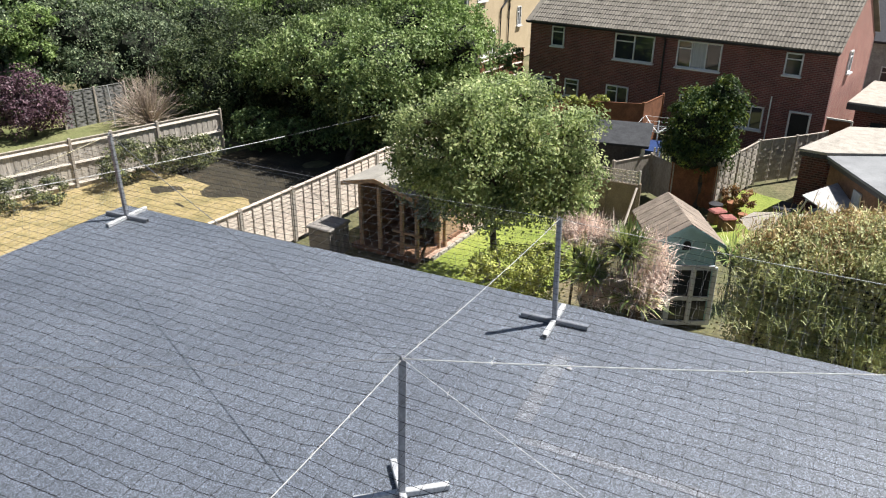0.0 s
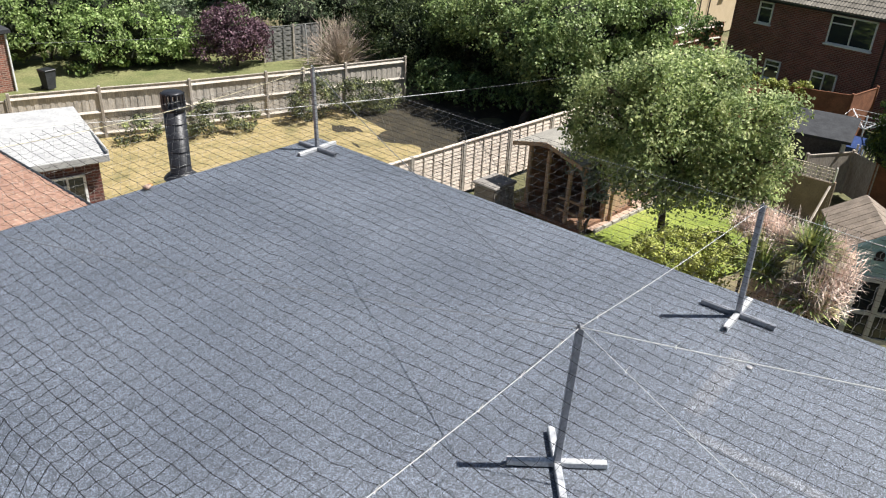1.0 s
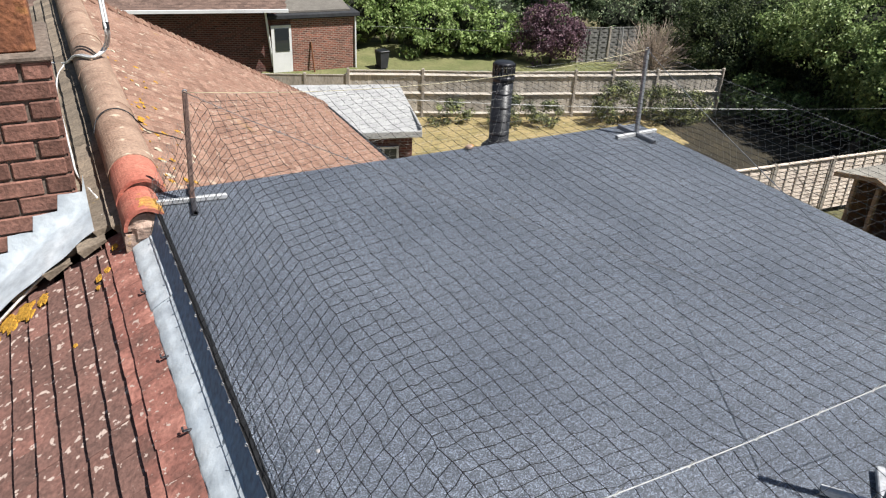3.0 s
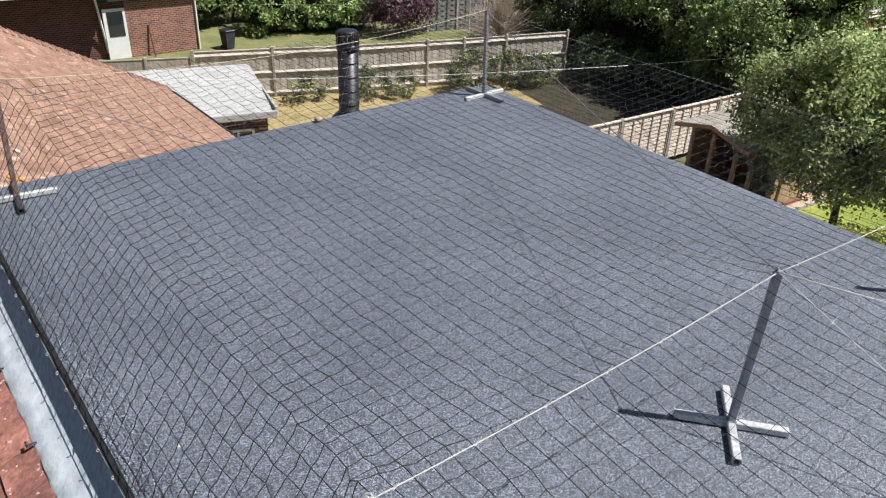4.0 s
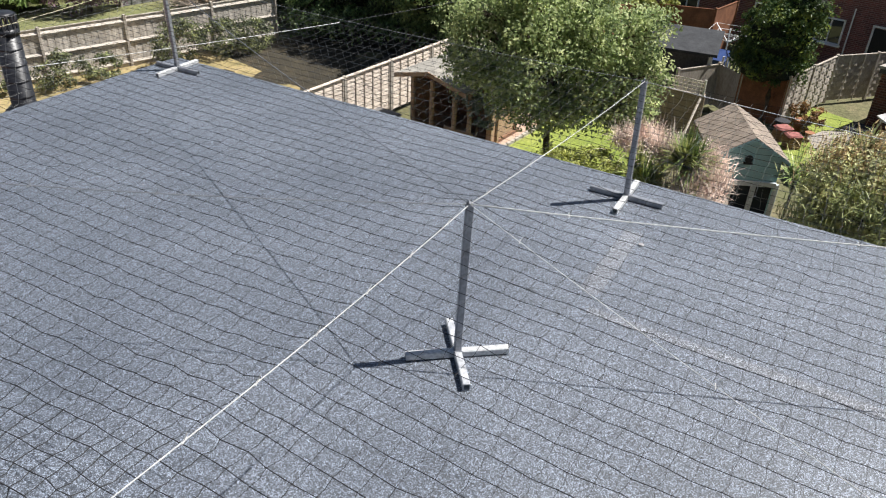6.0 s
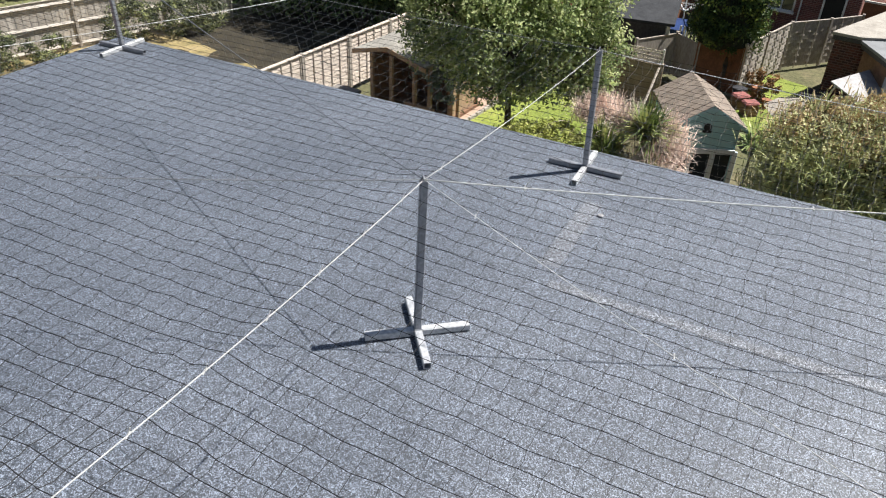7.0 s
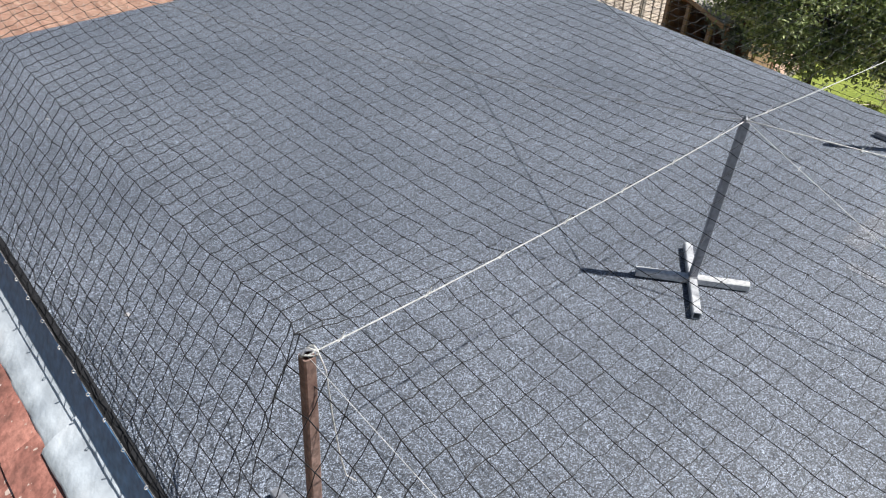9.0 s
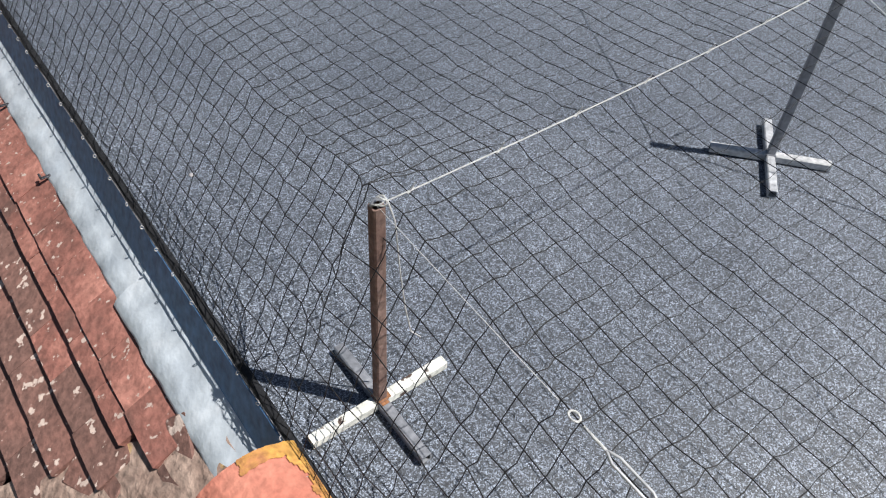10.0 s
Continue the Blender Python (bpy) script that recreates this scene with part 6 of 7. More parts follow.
part("drain_pipe", Shape().tube([(-0.06, 2.27, 0.4), (-0.06, 2.27, 2.55)], 0.03, 6), UPVC, redhouse, "thin white pipe")
part("gutter", Shape().box((-0.28, HL / 2, EZ + 0.0), (0.11, HL + 0.2, 0.09)), PLASTIC_BLACK, redhouse)
part("soffit", Shape().box((-0.1, HL / 2, EZ + 0.06), (0.3, HL + 0.2, 0.06)), STEEL_DARK, redhouse)
RP = math.atan2(2.62, HD / 2 + 0.25)
for side in (0, 1):
    poly = [(-0.3, -0.15, EZ + 0.02), (HD / 2, -0.15, EZ + 2.6), (HD / 2, HL + 0.15, EZ + 2.6), (-0.3, HL + 0.15, EZ + 0.02)]
    if side:
        poly = [(HD + 0.24 - x, y, z) for x, y, z in poly][::-1]
    part("roof_board", Shape().prism(poly, (0, 0, 0.05)), CONC_TILE_SHEET, redhouse)


def roll_tile(w=0.31, l=0.36):
    """A concrete tile with two rolls, lying along +x (uphill)."""
    vs, prof = [], [(0, 0.004), (0.16, 0.034), (0.34, 0.006), (0.5, 0.004), (0.66, 0.034), (0.84, 0.006), (1, 0.004)]
    for x, up in ((0, 0.028), (l, 0.004)):
        vs += [(x, w * t, z + up) for t, z in prof]
    vs += [(0, w * t, z - 0.004) for t, z in prof]
    fs = [(i, 7 + i, 8 + i, i + 1) for i in range(6)] + [(14 + i, i, i + 1, 15 + i) for i in range(6)]
    return vs, fs


tv, tf = roll_tile()
unit, joined = Shape().add(tv, tf).mesh("roof_tile", CONC_TILE), Shape()
length = math.hypot(HD / 2 + 0.3, 2.6)
for r in range(int(length / 0.32)):
    for k in range(int((HL + 0.3) / 0.308)):
        m = Matrix.Translation((-0.32 + r * 0.32 * math.cos(RP), -0.15 + k * 0.308, EZ + 0.075 + r * 0.32 * math.sin(RP))) @ Matrix.Rotation(-RP, 4, "Y")
        if r < 6:
            piece("roof_tile", unit, m, redhouse)
        else:
            joined.add(tv, tf, m)
part("roof_tiles", joined, CONC_TILE_SHEET, redhouse, kind="stuff")
part("ridge", Shape().tube([(HD / 2, -0.15 + i * 1.0, EZ + 2.68) for i in range(16)], 0.12, 8), CONC_TILE, redhouse)
side_roof = thing("lean_to", pose(34, -1.74, G, 0, 0, -11.8), "low lean-to with a pale flat roof beside the gable", "outbuilding")
part("roof", Shape().box((3.6, -2.4, 2.55), (5.6, 3.6, 0.14), bevel=0.02), CONCRETE, side_roof, "pale flat roof")
part("fascia", Shape().box((0.78, -2.4, 2.42), (0.05, 3.6, 0.25)), STEEL_DARK, side_roof)
part("wall", Shape().box((3.7, -2.5, 1.22), (5.0, 3.2, 2.44)), BRICK_DARK, side_roof)
part("gate", Shape().box((0.1, -0.55, 0.95), (0.05, 0.95, 1.9), bevel=0.01), FENCE_BROWN, side_roof, "orange-brown side gate")
part("gate_frame", Shape().box((0.1, -1.06, 0.98), (0.08, 0.07, 1.96)).box((0.1, -0.55, 1.95), (0.08, 1.0, 0.07)), TRIM_CREAM, side_roof)
part("window", Shape().box((1.17, -2.1, 1.35), (0.05, 1.0, 0.9)), GLASS, side_roof)

# ---- ochre house beyond ----
och = thing("ochre_house", pose(42, 18.7, G, 0, 0, -1.5), "ochre rendered house with a grey end wall and dark pipes", "house")
part("wall", Shape().box((7, 0.12, 4.2), (14, 0.24, 8.4)), RENDER_TAN, och, "sunlit ochre render")
part("end_wall", Shape().box((-0.12, 4.5, 4.2), (0.24, 9.3, 8.4)), RENDER_GREY, och, "grey shaded render")
part("roof", Shape().box((7, 4.5, 8.5), (14.8, 10, 0.2)), CONC_TILE, och)
for x, z, w, h in ((0.35, 1.1, 1.2, 1.5), (2.1, 1.1, 1.2, 1.5), (3.6, 1.1, 0.9, 1.5), (8.2, 2.4, 0.7, 1.3), (1.6, 4.6, 1.3, 1.2), (6.0, 4.6, 1.2, 1.2)):
    window(och, pose(x + w, -0.03, z, 0, 0, 90), w, h, 2)
window(och, pose(-0.27, 0.9, 4.6), 1.5, 1.1, 2)
for x in (0.12, 5.2, 6.6):
    part("downpipe", Shape().tube([(x, -0.08, 0.5), (x, -0.08, 3.6), (x + 0.1, -0.08, 3.9), (x + (1.6 if x == 5.2 else 0), -0.08, 4.6), (x + (1.6 if x == 5.2 else 0), -0.08, 8)], 0.06, 6), PLASTIC_BLACK, och)
part("corner_board", Shape().box((-0.05, -0.03, 3.3), (0.35, 0.12, 1.6)), UPVC, och)
porch = thing("porch", pose(40.2, 19.0, G), "small white porch with a grey roof", "porch")
part("roof", Shape().prism([(0, 0, 2.1), (0, 3.2, 1.8), (1.7, 3.2, 2.3), (1.7, 0, 2.6)], (0, 0, 0.1)), RENDER_GREY, porch)
part("wall", Shape().box((0.9, 1.6, 1.0), (1.5, 3.0, 2.0)), TRIM_CREAM, porch)
part("window", Shape().box((0.12, 1.0, 1.1), (0.06, 0.9, 1.2)), GLASS, porch)

far_house = thing("white_house", pose(46, -6.3, G, 0, 0, -11.8), "white rendered house with a dark roof behind the gable", "house")
part("wall", Shape().box((4, 0, 1.75), (8, 6, 3.5)), CLOTH_PALE, far_house, "white painted render")
part("roof", Shape().prism([(-0.3, -3.3, 3.5), (-0.3, 3.3, 3.5), (4, 3.3, 6.9), (4, -3.3, 6.9)], (0, 0, 0.12)), STEEL_DARK, far_house)
part("roof", Shape().prism([(4, -3.3, 6.9), (4, 3.3, 6.9), (8.3, 3.3, 3.5), (8.3, -3.3, 3.5)], (0, 0, 0.12)), STEEL_DARK, far_house)
for y in (-1.8, 0.9):
    window(far_house, pose(-0.03, y, 1.2), 1.2, 1.1, 2)

# ---- brick bungalow ----
bung = thing("brick_bungalow", pose(7.6, 33.3, G + 0.28, 0, 0, -12), "dark brick bungalow with white gutter and door", "house")
# wall darkened for shade, and set well back under the eaves to get it
part("wall", Shape().box((-5, 0.92, 1.3), (10, 0.24, 3.2)), BRICK_DARK, bung, "brown brick wall, shade put into its colour")
part("roof_board", Shape().prism([(-10.5, -0.45, 2.72), (0.35, -0.45, 2.72), (0.35, 5, 6.2), (-10.5, 5, 6.2)], (0, 0, 0.06)), BROWN_ROOF, bung)
s = Shape()
bv, bf = tile_shape(0.015, 0.2, 0.3)
for r in range(30):
    for k in range(36):
        s.add([(y_, -x_, z_) for x_, y_, z_ in bv], bf, Matrix.Translation((-10.4 + k * 0.3 + 0.15 * (r % 2), -0.4 + r * 0.165 * math.cos(0.57), 2.80 + r * 0.165 * math.sin(0.57))) @ Matrix.Rotation(0.57, 4, "X"))
part("roof_tiles", s, BROWN_ROOF, bung, kind="stuff")
part("gutter", Shape().box((-5, -0.5, 2.74), (10.9, 0.13, 0.13)), UPVC, bung, "white gutter board")
part("downpipe", Shape().tube([(-0.55, -0.42, 2.7), (-0.5, 0.3, 2.4), (-0.3, 0.74, 0)], 0.05, 6), UPVC, bung, "white downpipe")
ext = thing("brick_extension", pose(7.55, 33.9, G, 0, 0, -3), "flat-roofed brick extension with a white door", "outbuilding")
part("wall", Shape().box((2.35, 1.2, 1.2), (3.1, 2.4, 2.4)), BRICK_LIT, ext, "orange brick, sunlight put into its colour")
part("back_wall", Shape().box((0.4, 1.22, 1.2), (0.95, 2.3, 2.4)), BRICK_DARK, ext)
part("roof", Shape().box((1.9, 1.4, 2.55), (4.3, 3.2, 0.18), bevel=0.02), ROOF_DARK, ext)
part("roof", Shape().prism([(0.2, 0.2, 2.65), (3.7, 0.2, 2.65), (3.5, 3, 3.3), (0.4, 3, 3.3)], (0, 0, 0.08)), EXT_FELT, ext, "brown-grey felt roof")
part("door", Shape().box((0.36, 0.03, 1.08), (0.98, 0.06, 2.16), bevel=0.01), UPVC, ext, "white door with a dark upper pane")
part("door_pane", Shape().box((0.36, -0.008, 1.5), (0.66, 0.02, 1.05)), GLASS, ext)
part("downpipe", Shape().tube([(3.86, -0.05, 0), (3.86, -0.05, 2.45)], 0.045, 6), UPVC, ext)
part("leaning_pole", Shape().cyl((1.75, -0.3, 0), (1.7, -0.03, 1.35), 0.04, 6), FENCE_BROWN, ext)
bin_ = thing("wheelie_bin", pose(12.55, 33.1, G, 0, 0, 8) @ Matrix.Scale(0.82, 4), "dark green wheelie bin on the grass", "bin")
part("body", Shape().add([(-0.22, -0.26, 0.06), (0.22, -0.26, 0.06), (0.22, 0.26, 0.06), (-0.22, 0.26, 0.06), (-0.3, -0.34, 1.0), (0.3, -0.34, 1.0), (0.3, 0.34, 1.0), (-0.3, 0.34, 1.0)], [(3, 2, 1, 0), (4, 5, 6, 7), (0, 1, 5, 4), (1, 2, 6, 5), (2, 3, 7, 6), (3, 0, 4, 7)]), ROOF_DARK, bin_)
part("lid", Shape().box((0, 0, 1.04), (0.66, 0.74, 0.09), bevel=0.03), PLASTIC_BLACK, bin_)
for x in (-0.24, 0.24):
    part("wheel", Shape().cyl((x - 0.03, 0.28, 0.1), (x + 0.03, 0.28, 0.1), 0.1, 12), PLASTIC_BLACK, bin_)

# ---- outbuilding with a white roof ----
wo = thing("white_roofed_outbuilding", pose(7.28, 17.95, G, 0, 0, -15), "small brick outbuilding with a white coated roof", "outbuilding")
part("wall", Shape().box((-1.75, 1.9, 1.2), (3.2, 3.5, 2.4)), BRICK_DARK, wo)
vs = []
for j in range(13):
    for i in range(9):
        x, y = -3.5 + 3.55 * i / 8, -0.12 + 3.9 * j / 12
        vs.append((x, y, 2.50 + 0.05 * (8 - i) / 8 + 0.25 * (j / 12) + 0.02 * noise.noise((x * 3, y * 3, 0))))
fs = [(j * 9 + i, j * 9 + i + 1, (j + 1) * 9 + i + 1, (j + 1) * 9 + i) for j in range(12) for i in range(8)]
part("roof", Shape().add(vs, fs), ROOF_WHITE, wo, "lumpy white roof coating", True)
part("roof_edge", Shape().box((-1.72, -0.13, 2.44), (3.6, 0.06, 0.2), bevel=0.015).box((0.06, 1.85, 2.53), (0.06, 3.9, 0.22), bevel=0.015), ROOF_WHITE, wo)
window(wo, pose(-0.55, 0.12, 1.05, 0, 0, 90), 0.9, 0.95, 2)

# ---- timber cabin, storage box and shed in the near garden ----
cabin = thing("garden_cabin", pose(16.95, 8.72, G, 0, 0, -5) @ Matrix.Diagonal((1, 1.02, 1.1, 1)), "brown timber garden cabin with posts and pale felt roof", "cabin")
for y0, z0, y1, z1 in ((2.65, 2.06, 1.45, 2.32), (1.45, 2.32, 0.15, 2.02)):
    part("roof_slope", Shape().prism([(-0.35, y0, z0), (3.5, y0, z0), (3.5, y1, z1), (-0.35, y1, z1)], (0, 0, 0.05)), ROOF_PALE, cabin, "pale green-grey roof felt")
for y0, z0, y1, z1 in ((2.68, 1.98, 1.45, 2.26), (1.45, 2.26, 0.12, 1.94)):
    part("barge_board", Shape().prism([(-0.37, y0, z0), (-0.37, y1, z1), (-0.37, y1, z1 + 0.11), (-0.37, y0, z0 + 0.11)], (0.03, 0, 0)), BARE_WOOD, cabin)
part("gable", Shape().prism([(0.3, 2.45, 1.95), (0.3, 1.45, 2.24), (0.3, 0.3, 1.95)], (0.05, 0, 0)), FENCE_BROWN, cabin, "orange-brown gable")
part("back_wall", Shape().box((2.9, 1.4, 1.0), (0.08, 2.3, 2.0)), BROWN_WOOD, cabin)
part("side_wall", Shape().box((1.6, 2.5, 1.0), (2.6, 0.08, 2.0)), BROWN_WOOD, cabin)
part("side_wall", Shape().box((2.1, 0.32, 0.95), (1.6, 0.08, 1.9)), BARE_WOOD, cabin)
for x, y in ((0.1, 2.3), (0.1, 1.6), (0.05, 0.75), (0.1, 0.25), (1.3, 0.2), (1.5, 0.1)):
    part("post", Shape().box((x, y, 1.0), (0.11, 0.11, 2.0), bevel=0.012), BARE_WOOD, cabin)
part("floor", Shape().box((1.5, 1.4, 0.06), (3.1, 2.4, 0.12)), BROWN_WOOD, cabin)
for z in (0.8, 0.45):
    part("hand_rail", Shape().box((0.08, 0.6, z), (0.07, 1.0, 0.065)), BARE_WOOD, cabin)
box = thing("storage_box", pose(16.45, 11.75, G, 0, 0, -4), "grey plastic garden storage box with a lid", "storage box")
part("body", Shape().box((0, 0, 0.46), (1.0, 0.82, 0.92), bevel=0.02), PLASTIC_GREY, box)
part("lid", Shape().box((0, 0, 0.97), (1.1, 0.92, 0.1), bevel=0.03), PLASTIC_GREY, box)
for k in range(5):
    part("rib", Shape().box((-0.4 + 0.2 * k, -0.42, 0.46), (0.03, 0.025, 0.8)), PLASTIC_GREY, box)
shed = thing("blue_shed", pose(16.75, 1.11, G, 0, 0, 25), "duck-egg blue garden shed with a shingled roof", "shed")
W, LN, EH, AH = 1.58, 2.1, 2.42, 2.9
part("front_wall", Shape().prism([(0, -W / 2, 1.7), (0, W / 2, 1.7), (0, W / 2, EH), (0, 0, AH - 0.06), (0, -W / 2, EH)], (0.06, 0, 0)), SHED_BLUE, shed)
for y in (-W / 2, W / 2 - 0.06):
    part("side_wall", Shape().box((LN / 2, y + 0.03, EH / 2), (LN, 0.06, EH)), SHED_BLUE, shed)
part("back_wall", Shape().prism([(LN, -W / 2, 0), (LN, W / 2, 0), (LN, W / 2, EH), (LN, 0, AH - 0.06), (LN, -W / 2, EH)], (0.05, 0, 0)), SHED_BLUE, shed)
part("header", Shape().box((-0.02, 0, 1.68), (0.08, W, 0.12)), SHED_TRIM, shed)
for y in (-0.82, -0.28, 0.28, 0.82):
    part("door_stile", Shape().box((0.0, y, 0.85), (0.07, 0.12, 1.68), bevel=0.01), SHED_TRIM, shed)
for y in (-0.55, 0.0, 0.55):
    for z, h in ((1.25, 0.82), (0.42, 0.6)):
        part("pane", Shape().box((0.03, y, z), (0.02, 0.44, h)), GLASS, shed)
    for z, h in ((0.78, 0.1), (0.06, 0.12)):
        part("door_rail", Shape().box((0.0, y, z), (0.06, 0.44, h)), SHED_TRIM, shed)
part("gable_ornament", Shape().cyl((-0.03, 0, 2.31), (0.02, 0, 2.31), 0.1, 14).box((-0.02, 0, 2.2), (0.03, 0.22, 0.06)), PLASTIC_BLACK, shed, "small dark round ornament")
rp = math.atan2(AH - EH, W / 2)
rng = random.Random(6)
for sgn in (-1, 1):
    part("roof_board", Shape().prism([(-0.14, 0, AH - 0.03), (LN + 0.12, 0, AH - 0.03), (LN + 0.12, sgn * (W / 2 + 0.14), EH - 0.11), (-0.14, sgn * (W / 2 + 0.14), EH - 0.11)], (0, 0, 0.03)), SHINGLE, shed)
    part("barge_board", Shape().prism([(-0.15, 0, AH - 0.09), (-0.15, sgn * (W / 2 + 0.15), EH - 0.17), (-0.15, sgn * (W / 2 + 0.15), EH - 0.08), (-0.15, 0, AH + 0.0)], (0.03, 0, 0)), SHED_BLUE, shed)
    slope = math.hypot(W / 2 + 0.14, AH - EH + 0.08)
    for k in range(9):
        c = Vector((-0.02 + k * 0.262, sgn * (W / 2 + 0.13) / 2, (AH + EH - 0.08) / 2 + 0.015))
        part("roof_strip", Shape().box((0, 0, 0), (0.245, slope, 0.018 + 0.006 * (k % 2)), Matrix.Translation(c) @ Matrix.Rotation(-sgn * rp + rng.uniform(-0.008, 0.008), 4, "X"), bevel=0.004), SHINGLE, shed)

# ---- outbuildings and clutter in the gardens beyond ----
blk = thing("black_roofed_shed", pose(26.3, 4.15, G, 0, 0, 8), "dark shed with a black felt roof", "shed")
part("body", Shape().box((1.0, 1.15, 0.9), (1.7, 1.9, 1.8)), STEEL_DARK, blk)
part("roof", Shape().prism([(-0.1, -0.1, 1.85), (2.2, -0.1, 2.15), (2.2, 2.5, 2.15), (-0.1, 2.5, 1.85)], (0, 0, 0.1)), ROOF_DARK, blk)
part("corner_post", Shape().box((0.1, 0.1, 0.9), (0.12, 0.12, 1.8)), TRIM_CREAM, blk)
tp = part("tarpaulin", Shape().prism([(29.6, 4.3, G + 0.8), (30.6, 4.3, G + 1.0), (30.6, 5.2, G + 1.0), (29.6, 5.2, G + 0.8)], (0, 0, -0.8)), TARP_BLUE)
tagged(tp, "bright blue tarpaulin over a heap", "tarpaulin")
air = thing("rotary_airer", pose(31.0, 4.6, G), "white rotary clothes airer", "clothes airer")
part("pole", Shape().cyl((0, 0, 0), (0, 0, 1.75), 0.03, 8), UPVC, air)
for k in range(4):
    a = radians(45 + 90 * k)
    part("arm", Shape().cyl((0, 0, 1.2), (1.1 * math.cos(a), 1.1 * math.sin(a), 1.75), 0.025, 6), UPVC, air)
for r_ in (0.45, 0.75, 1.05):
    pts = [(r_ * math.cos(radians(45 + 90 * k)), r_ * math.sin(radians(45 + 90 * k)), 1.2 + 0.5 * r_) for k in range(5)]
    part("line", Shape().tube(pts, 0.008, 4), UPVC, air)
picket = thing("picket_fence", pose(0, 0, 0), "short white picket fence", "fence")
for k in range(9):
    part("picket", Shape().box((26.75 + 0.02 * k, 3.9 - 0.13 * k, G + 1.55), (0.03, 0.07, 0.5)), TRIM_CREAM, picket)
tree("lime_shrub", "bright yellow-green climber on the brown fence", "shrub", (30.4, 8.6, G), [(30.4, 8.6, -6.15, 0.5, 1.0, 0.35), (30.9, 7.4, -5.95, 0.4, 0.7, 0.25)], 1500, 0.1, L_LIME, 0.05, 51, spread=0.12)
tree("ivy_bush", "dark bush beside the ochre house fence", "shrub", (37.5, 14.2, G), [(37.5, 14.2, -6.3, 1.0, 1.0, 1.4), (37.2, 15.6, -7.0, 1.0, 1.0, 0.9)], 2400, 0.14, L_DARK, 0.07, 52)
tree("garden_shrub", "green shrub beside the brick houses", "shrub", (33.0, 11.3, G), [(32.5, 11.4, -7.0, 1.3, 1.6, 1.1), (34.6, 13.6, -7.0, 1.3, 1.3, 1.0), (30.5, 10.8, -7.3, 1.2, 1.4, 0.9)], 4200, 0.13, L_BRIGHT, 0.07, 53)


def flat_shed(name, label, poly, z, material, wall):
    ob = thing(name, pose(0, 0, 0), label, "outbuilding")
    c = Vector((sum(p[0] for p in poly) / len(poly), sum(p[1] for p in poly) / len(poly), 0))
    part("roof", Shape().prism([(*p, z) for p in poly], (0, 0, 0.09)), material, ob)
    inner = [Vector((*p, 0)).lerp(c, 0.06) for p in poly]
    part("wall", Shape().prism([(p.x, p.y, G) for p in inner], (0, 0, z - G)), wall, ob)
    part("fascia", Shape().prism([(*Vector((*p, 0)).lerp(c, 0.02).xy, z - 0.16) for p in poly], (0, 0, 0.15)), STEEL_DARK, ob)
    return ob


fs1 = flat_shed("felt_roofed_garage", "brown timber garage with a grey felt roof", [(26.64, -1.9), (28.4, -5.6), (24.6, -7.3), (23.0, -3.57)][::-1], -6.05, RENDER_GREY, BROWN_WOOD)
part("window", Shape().box((0, 0, 0), (0.5, 0.05, 1.1), Matrix.Translation((24.6, -2.93, -7.0)) @ pose(0, 0, 0, 0, 0, 24.6)), CURTAIN, fs1, "tall narrow pale window")
flat_shed("pale_roofed_garage", "garage with a pale concrete roof", [(26.9, -0.98), (31.0, -2.6), (32.2, -6.4), (28.5, -5.65), (26.75, -1.9)][::-1], -5.98, CONCRETE, BRICK_DARK)
swing = thing("garden_swing", pose(24.75, -2.05, G, 0, 0, -25) @ Matrix.Scale(1.3, 4), "collapsed garden swing seat with pale canvas", "garden seat")
for x in (-0.7, 0.7):
    for y in (-0.55, 0.55):
        part("leg", Shape().cyl((x, y, 0), (x * 0.85, y * 0.3, 1.15), 0.025, 6), GALV_PALE, swing)
    part("rail", Shape().cyl((x * 0.85, -0.2, 1.15), (x * 0.85, 0.2, 1.15), 0.025, 6), GALV_PALE, swing)
part("canopy", Shape().prism([(-0.9, -0.6, 1.05), (0.9, -0.6, 1.0), (0.95, 0.15, 1.25), (-0.85, 0.2, 1.3)], (0, 0, 0.03)), CLOTH_PALE, swing, "pale canvas canopy")
part("seat", Shape().box((0, 0.25, 0.5), (1.4, 0.5, 0.12), bevel=0.04), CLOTH_PALE, swing)
par = thing("folded_parasol", pose(22.6, -0.9, G), "dark wire frame of a folded parasol", "parasol")
part("pole", Shape().cyl((0, 0, 0), (0, 0, 1.5), 0.025, 6), STEEL_DARK, par)
for k in range(8):
    a = radians(45 * k)
    part("rib", Shape().cyl((0, 0, 1.5), (1.2 * math.cos(a), 1.2 * math.sin(a), 1.05), 0.014, 5), STEEL_DARK, par)
mesh_c = Shape().add([(0, 0, 1.5)] + [(1.2 * math.cos(radians(45 * k)), 1.2 * math.sin(radians(45 * k)), 1.05) for k in range(5)], [(0, k + 1, k + 2) for k in range(4)])
part("fabric", mesh_c, FENCE_WOOD, par, "torn brown fabric")
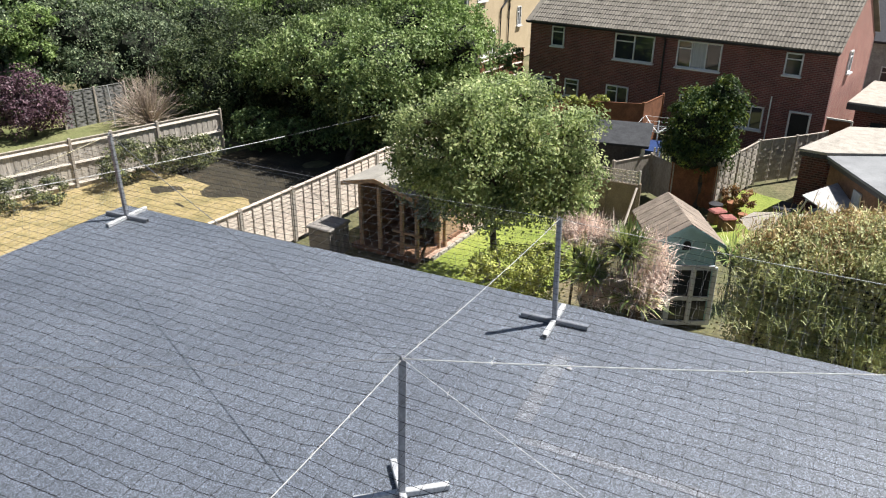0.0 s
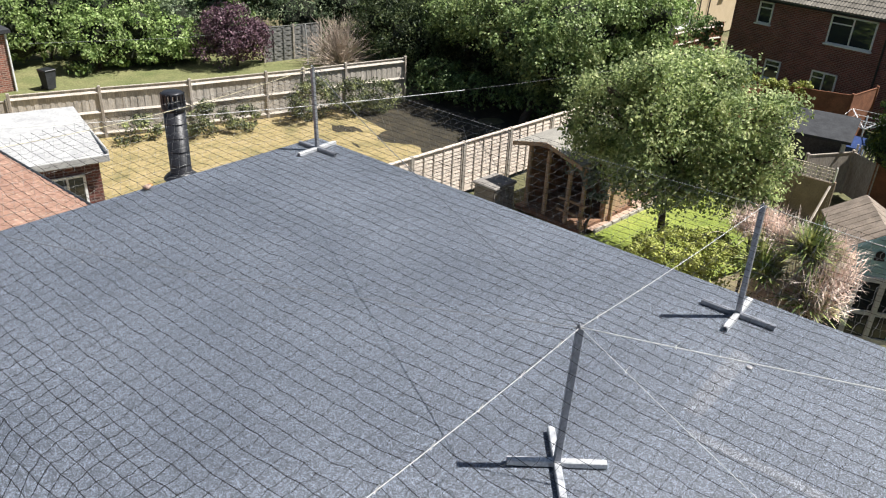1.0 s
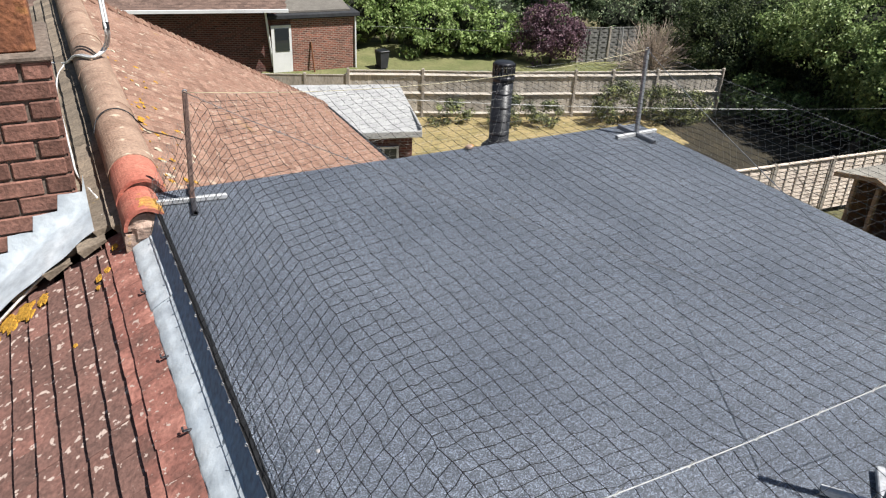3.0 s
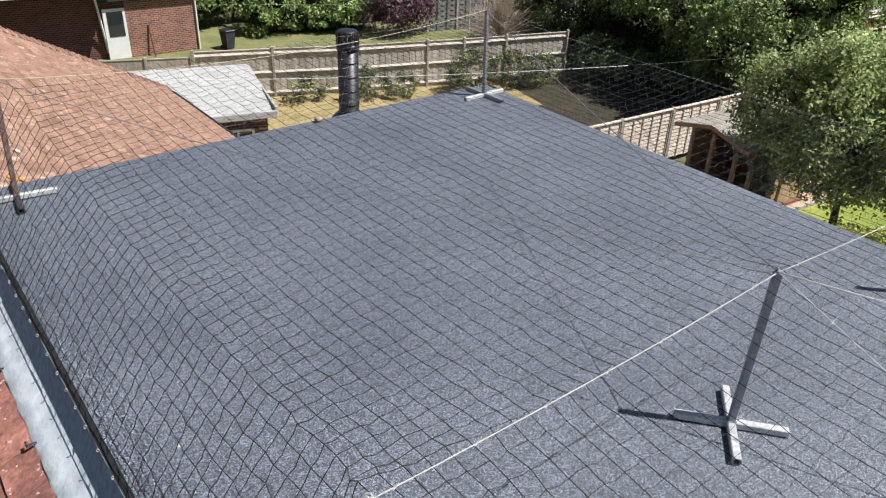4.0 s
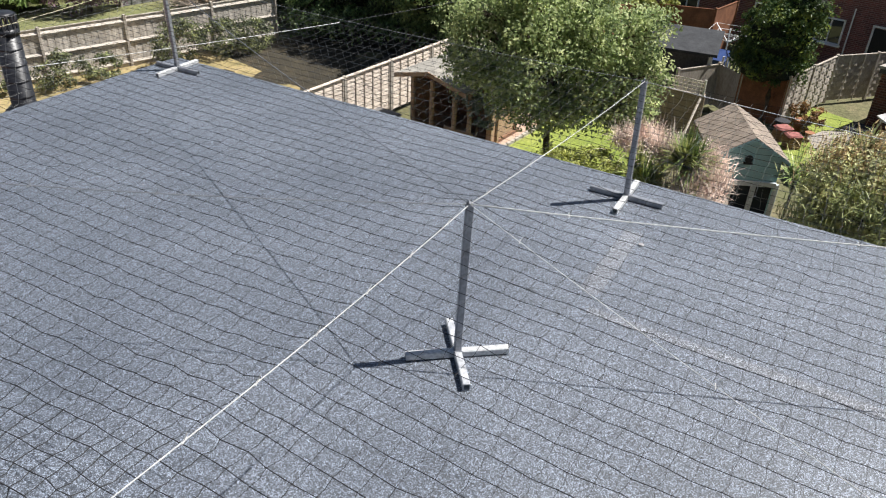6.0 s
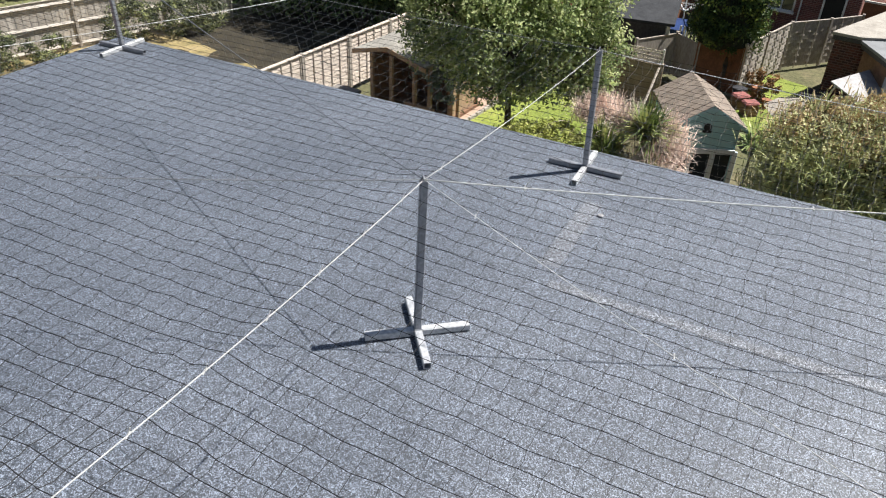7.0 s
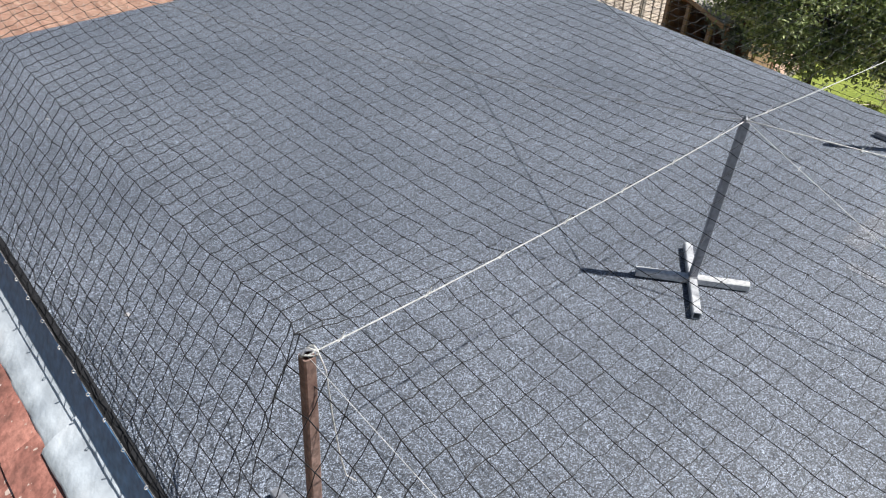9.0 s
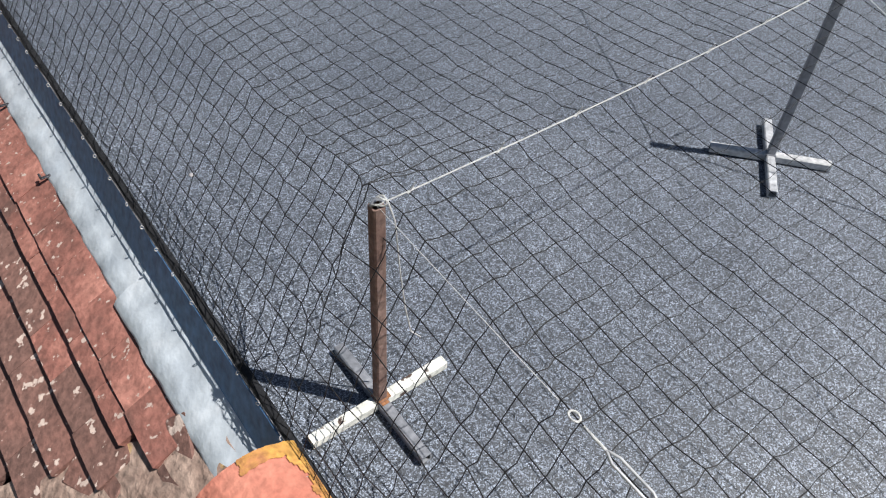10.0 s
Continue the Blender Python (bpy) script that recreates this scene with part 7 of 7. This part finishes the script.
for x, y, s_, m_, nm, lb in ((24.7, 1.15, 0.42, CLOTH_RED, "garden_cushion", "red cushion on a garden chair"), (24.2, 0.75, 0.4, CLOTH_RED, "garden_cushion", "red cushion on a garden chair"), (26.0, 0.8, 0.4, TERRACOTTA, "plant_tub", "orange terracotta plant tub"), (25.2, 0.35, 0.3, TERRACOTTA, "plant_tub", "orange terracotta plant tub"), (25.4, 1.3, 0.45, STEEL_DARK, "black_bucket", "black plastic bucket on the grass"), (26.2, -1.0, 0.7, ROOF_DARK, "rubbish_bag", "dark bag heaped on the grass")):
    ob = thing(nm, pose(x, y, G, 0, 0, 20 * x), lb, nm.split("_")[1])
    if "tub" in nm or "bucket" in nm:
        part("pot", Shape().cyl((0, 0, 0), (0, 0, s_ * 0.9), s_ * 0.36, 14, s_ * 0.5), m_, ob, smooth=True)
        part("rim", Shape().cyl((0, 0, s_ * 0.86), (0, 0, s_ * 0.98), s_ * 0.55, 14), m_, ob)
    else:
        part("pad", Shape().box((0, 0, 0.43), (s_ * 1.3, s_ * 1.1, 0.12), bevel=0.05), m_, ob)
        part("frame", Shape().box((0, 0, 0.19), (s_ * 1.2, s_, 0.37), bevel=0.03), BROWN_WOOD, ob)

tree("orange_shrub", "small orange-leaved shrub in a garden corner", "shrub", (26.3, 0.75, G), [(26.3, 0.75, -7.75, 0.5, 0.55, 0.4), (25.8, 0.4, -7.95, 0.35, 0.4, 0.3)], 1500, 0.10, L_ORANGE, 0.03, 54, spread=0.1)
swords("tall_grass", "tall pale green and straw grass around the big bush", [(15.3, -1.05, -5.9), (15.0, -1.5, -5.6), (15.6, -2.2, -5.2), (15.2, -3.0, -5.1), (16.0, -3.8, -5.2), (15.7, -4.6, -5.4), (14.7, -1.0, -6.5), (14.6, -2.3, -6.2), (15.0, -3.8, -6.0), (16.3, -1.4, -5.1), (14.4, -1.8, -6.9), (14.6, -3.1, -6.7), (15.4, -0.8, -6.6), (15.9, -0.9, -5.5), (16.4, -2.9, -4.9)], L_GRASS, 33, 1300, 0.30, 0.36, 0.008)
swords("dry_grass", "straw-coloured grass heads on the big bush", [(16.0, -1.6, -5.0), (16.2, -2.8, -4.75), (16.4, -3.9, -4.85), (15.8, -0.9, -5.4), (15.4, -2.2, -5.1), (16.6, -0.9, -5.5), (16.9, -2.2, -5.0), (17.0, -3.4, -4.9)], L_STRAW, 34, 900, 0.32, 0.36, 0.008)

# telephone cables crossing to the trees
tel = thing("telephone_cable", pose(0, 0, 0), "white overhead telephone cable", "cable")
pa, pb = Vector((3.2, 18.2, -4.35)), Vector((25.0, 9.6, -4.35))
line = [pa.lerp(pb, t / 40) - Vector((0, 0, 0.32 * 4 * (t / 40) * (1 - t / 40))) for t in range(41)]
part("cable", Shape().tube(line[:25], 0.008, 5), CABLE_WHITE, tel, smooth=True)
# the same cable drawn thinner and dark, as painted tree shade
part("cable", Shape().tube(line[24:], 0.006, 5), STEEL_DARK, tel, "cable length coloured dark for the shade of the trees", True)
washing = thing("washing_line_pole", pose(24.2, 29.5, G), "thin grey washing line pole on the far lawn", "pole")
part("pole", Shape().cyl((0, 0, 0), (-0.1, 0, 2.0), 0.035, 6), GALV_PALE, washing)
part("line", Shape().tube([(-0.1, 0, 1.95), (-6, 2, 1.75), (-12, 4.0, 1.95)], 0.006, 4), ROPE_OLD, washing)
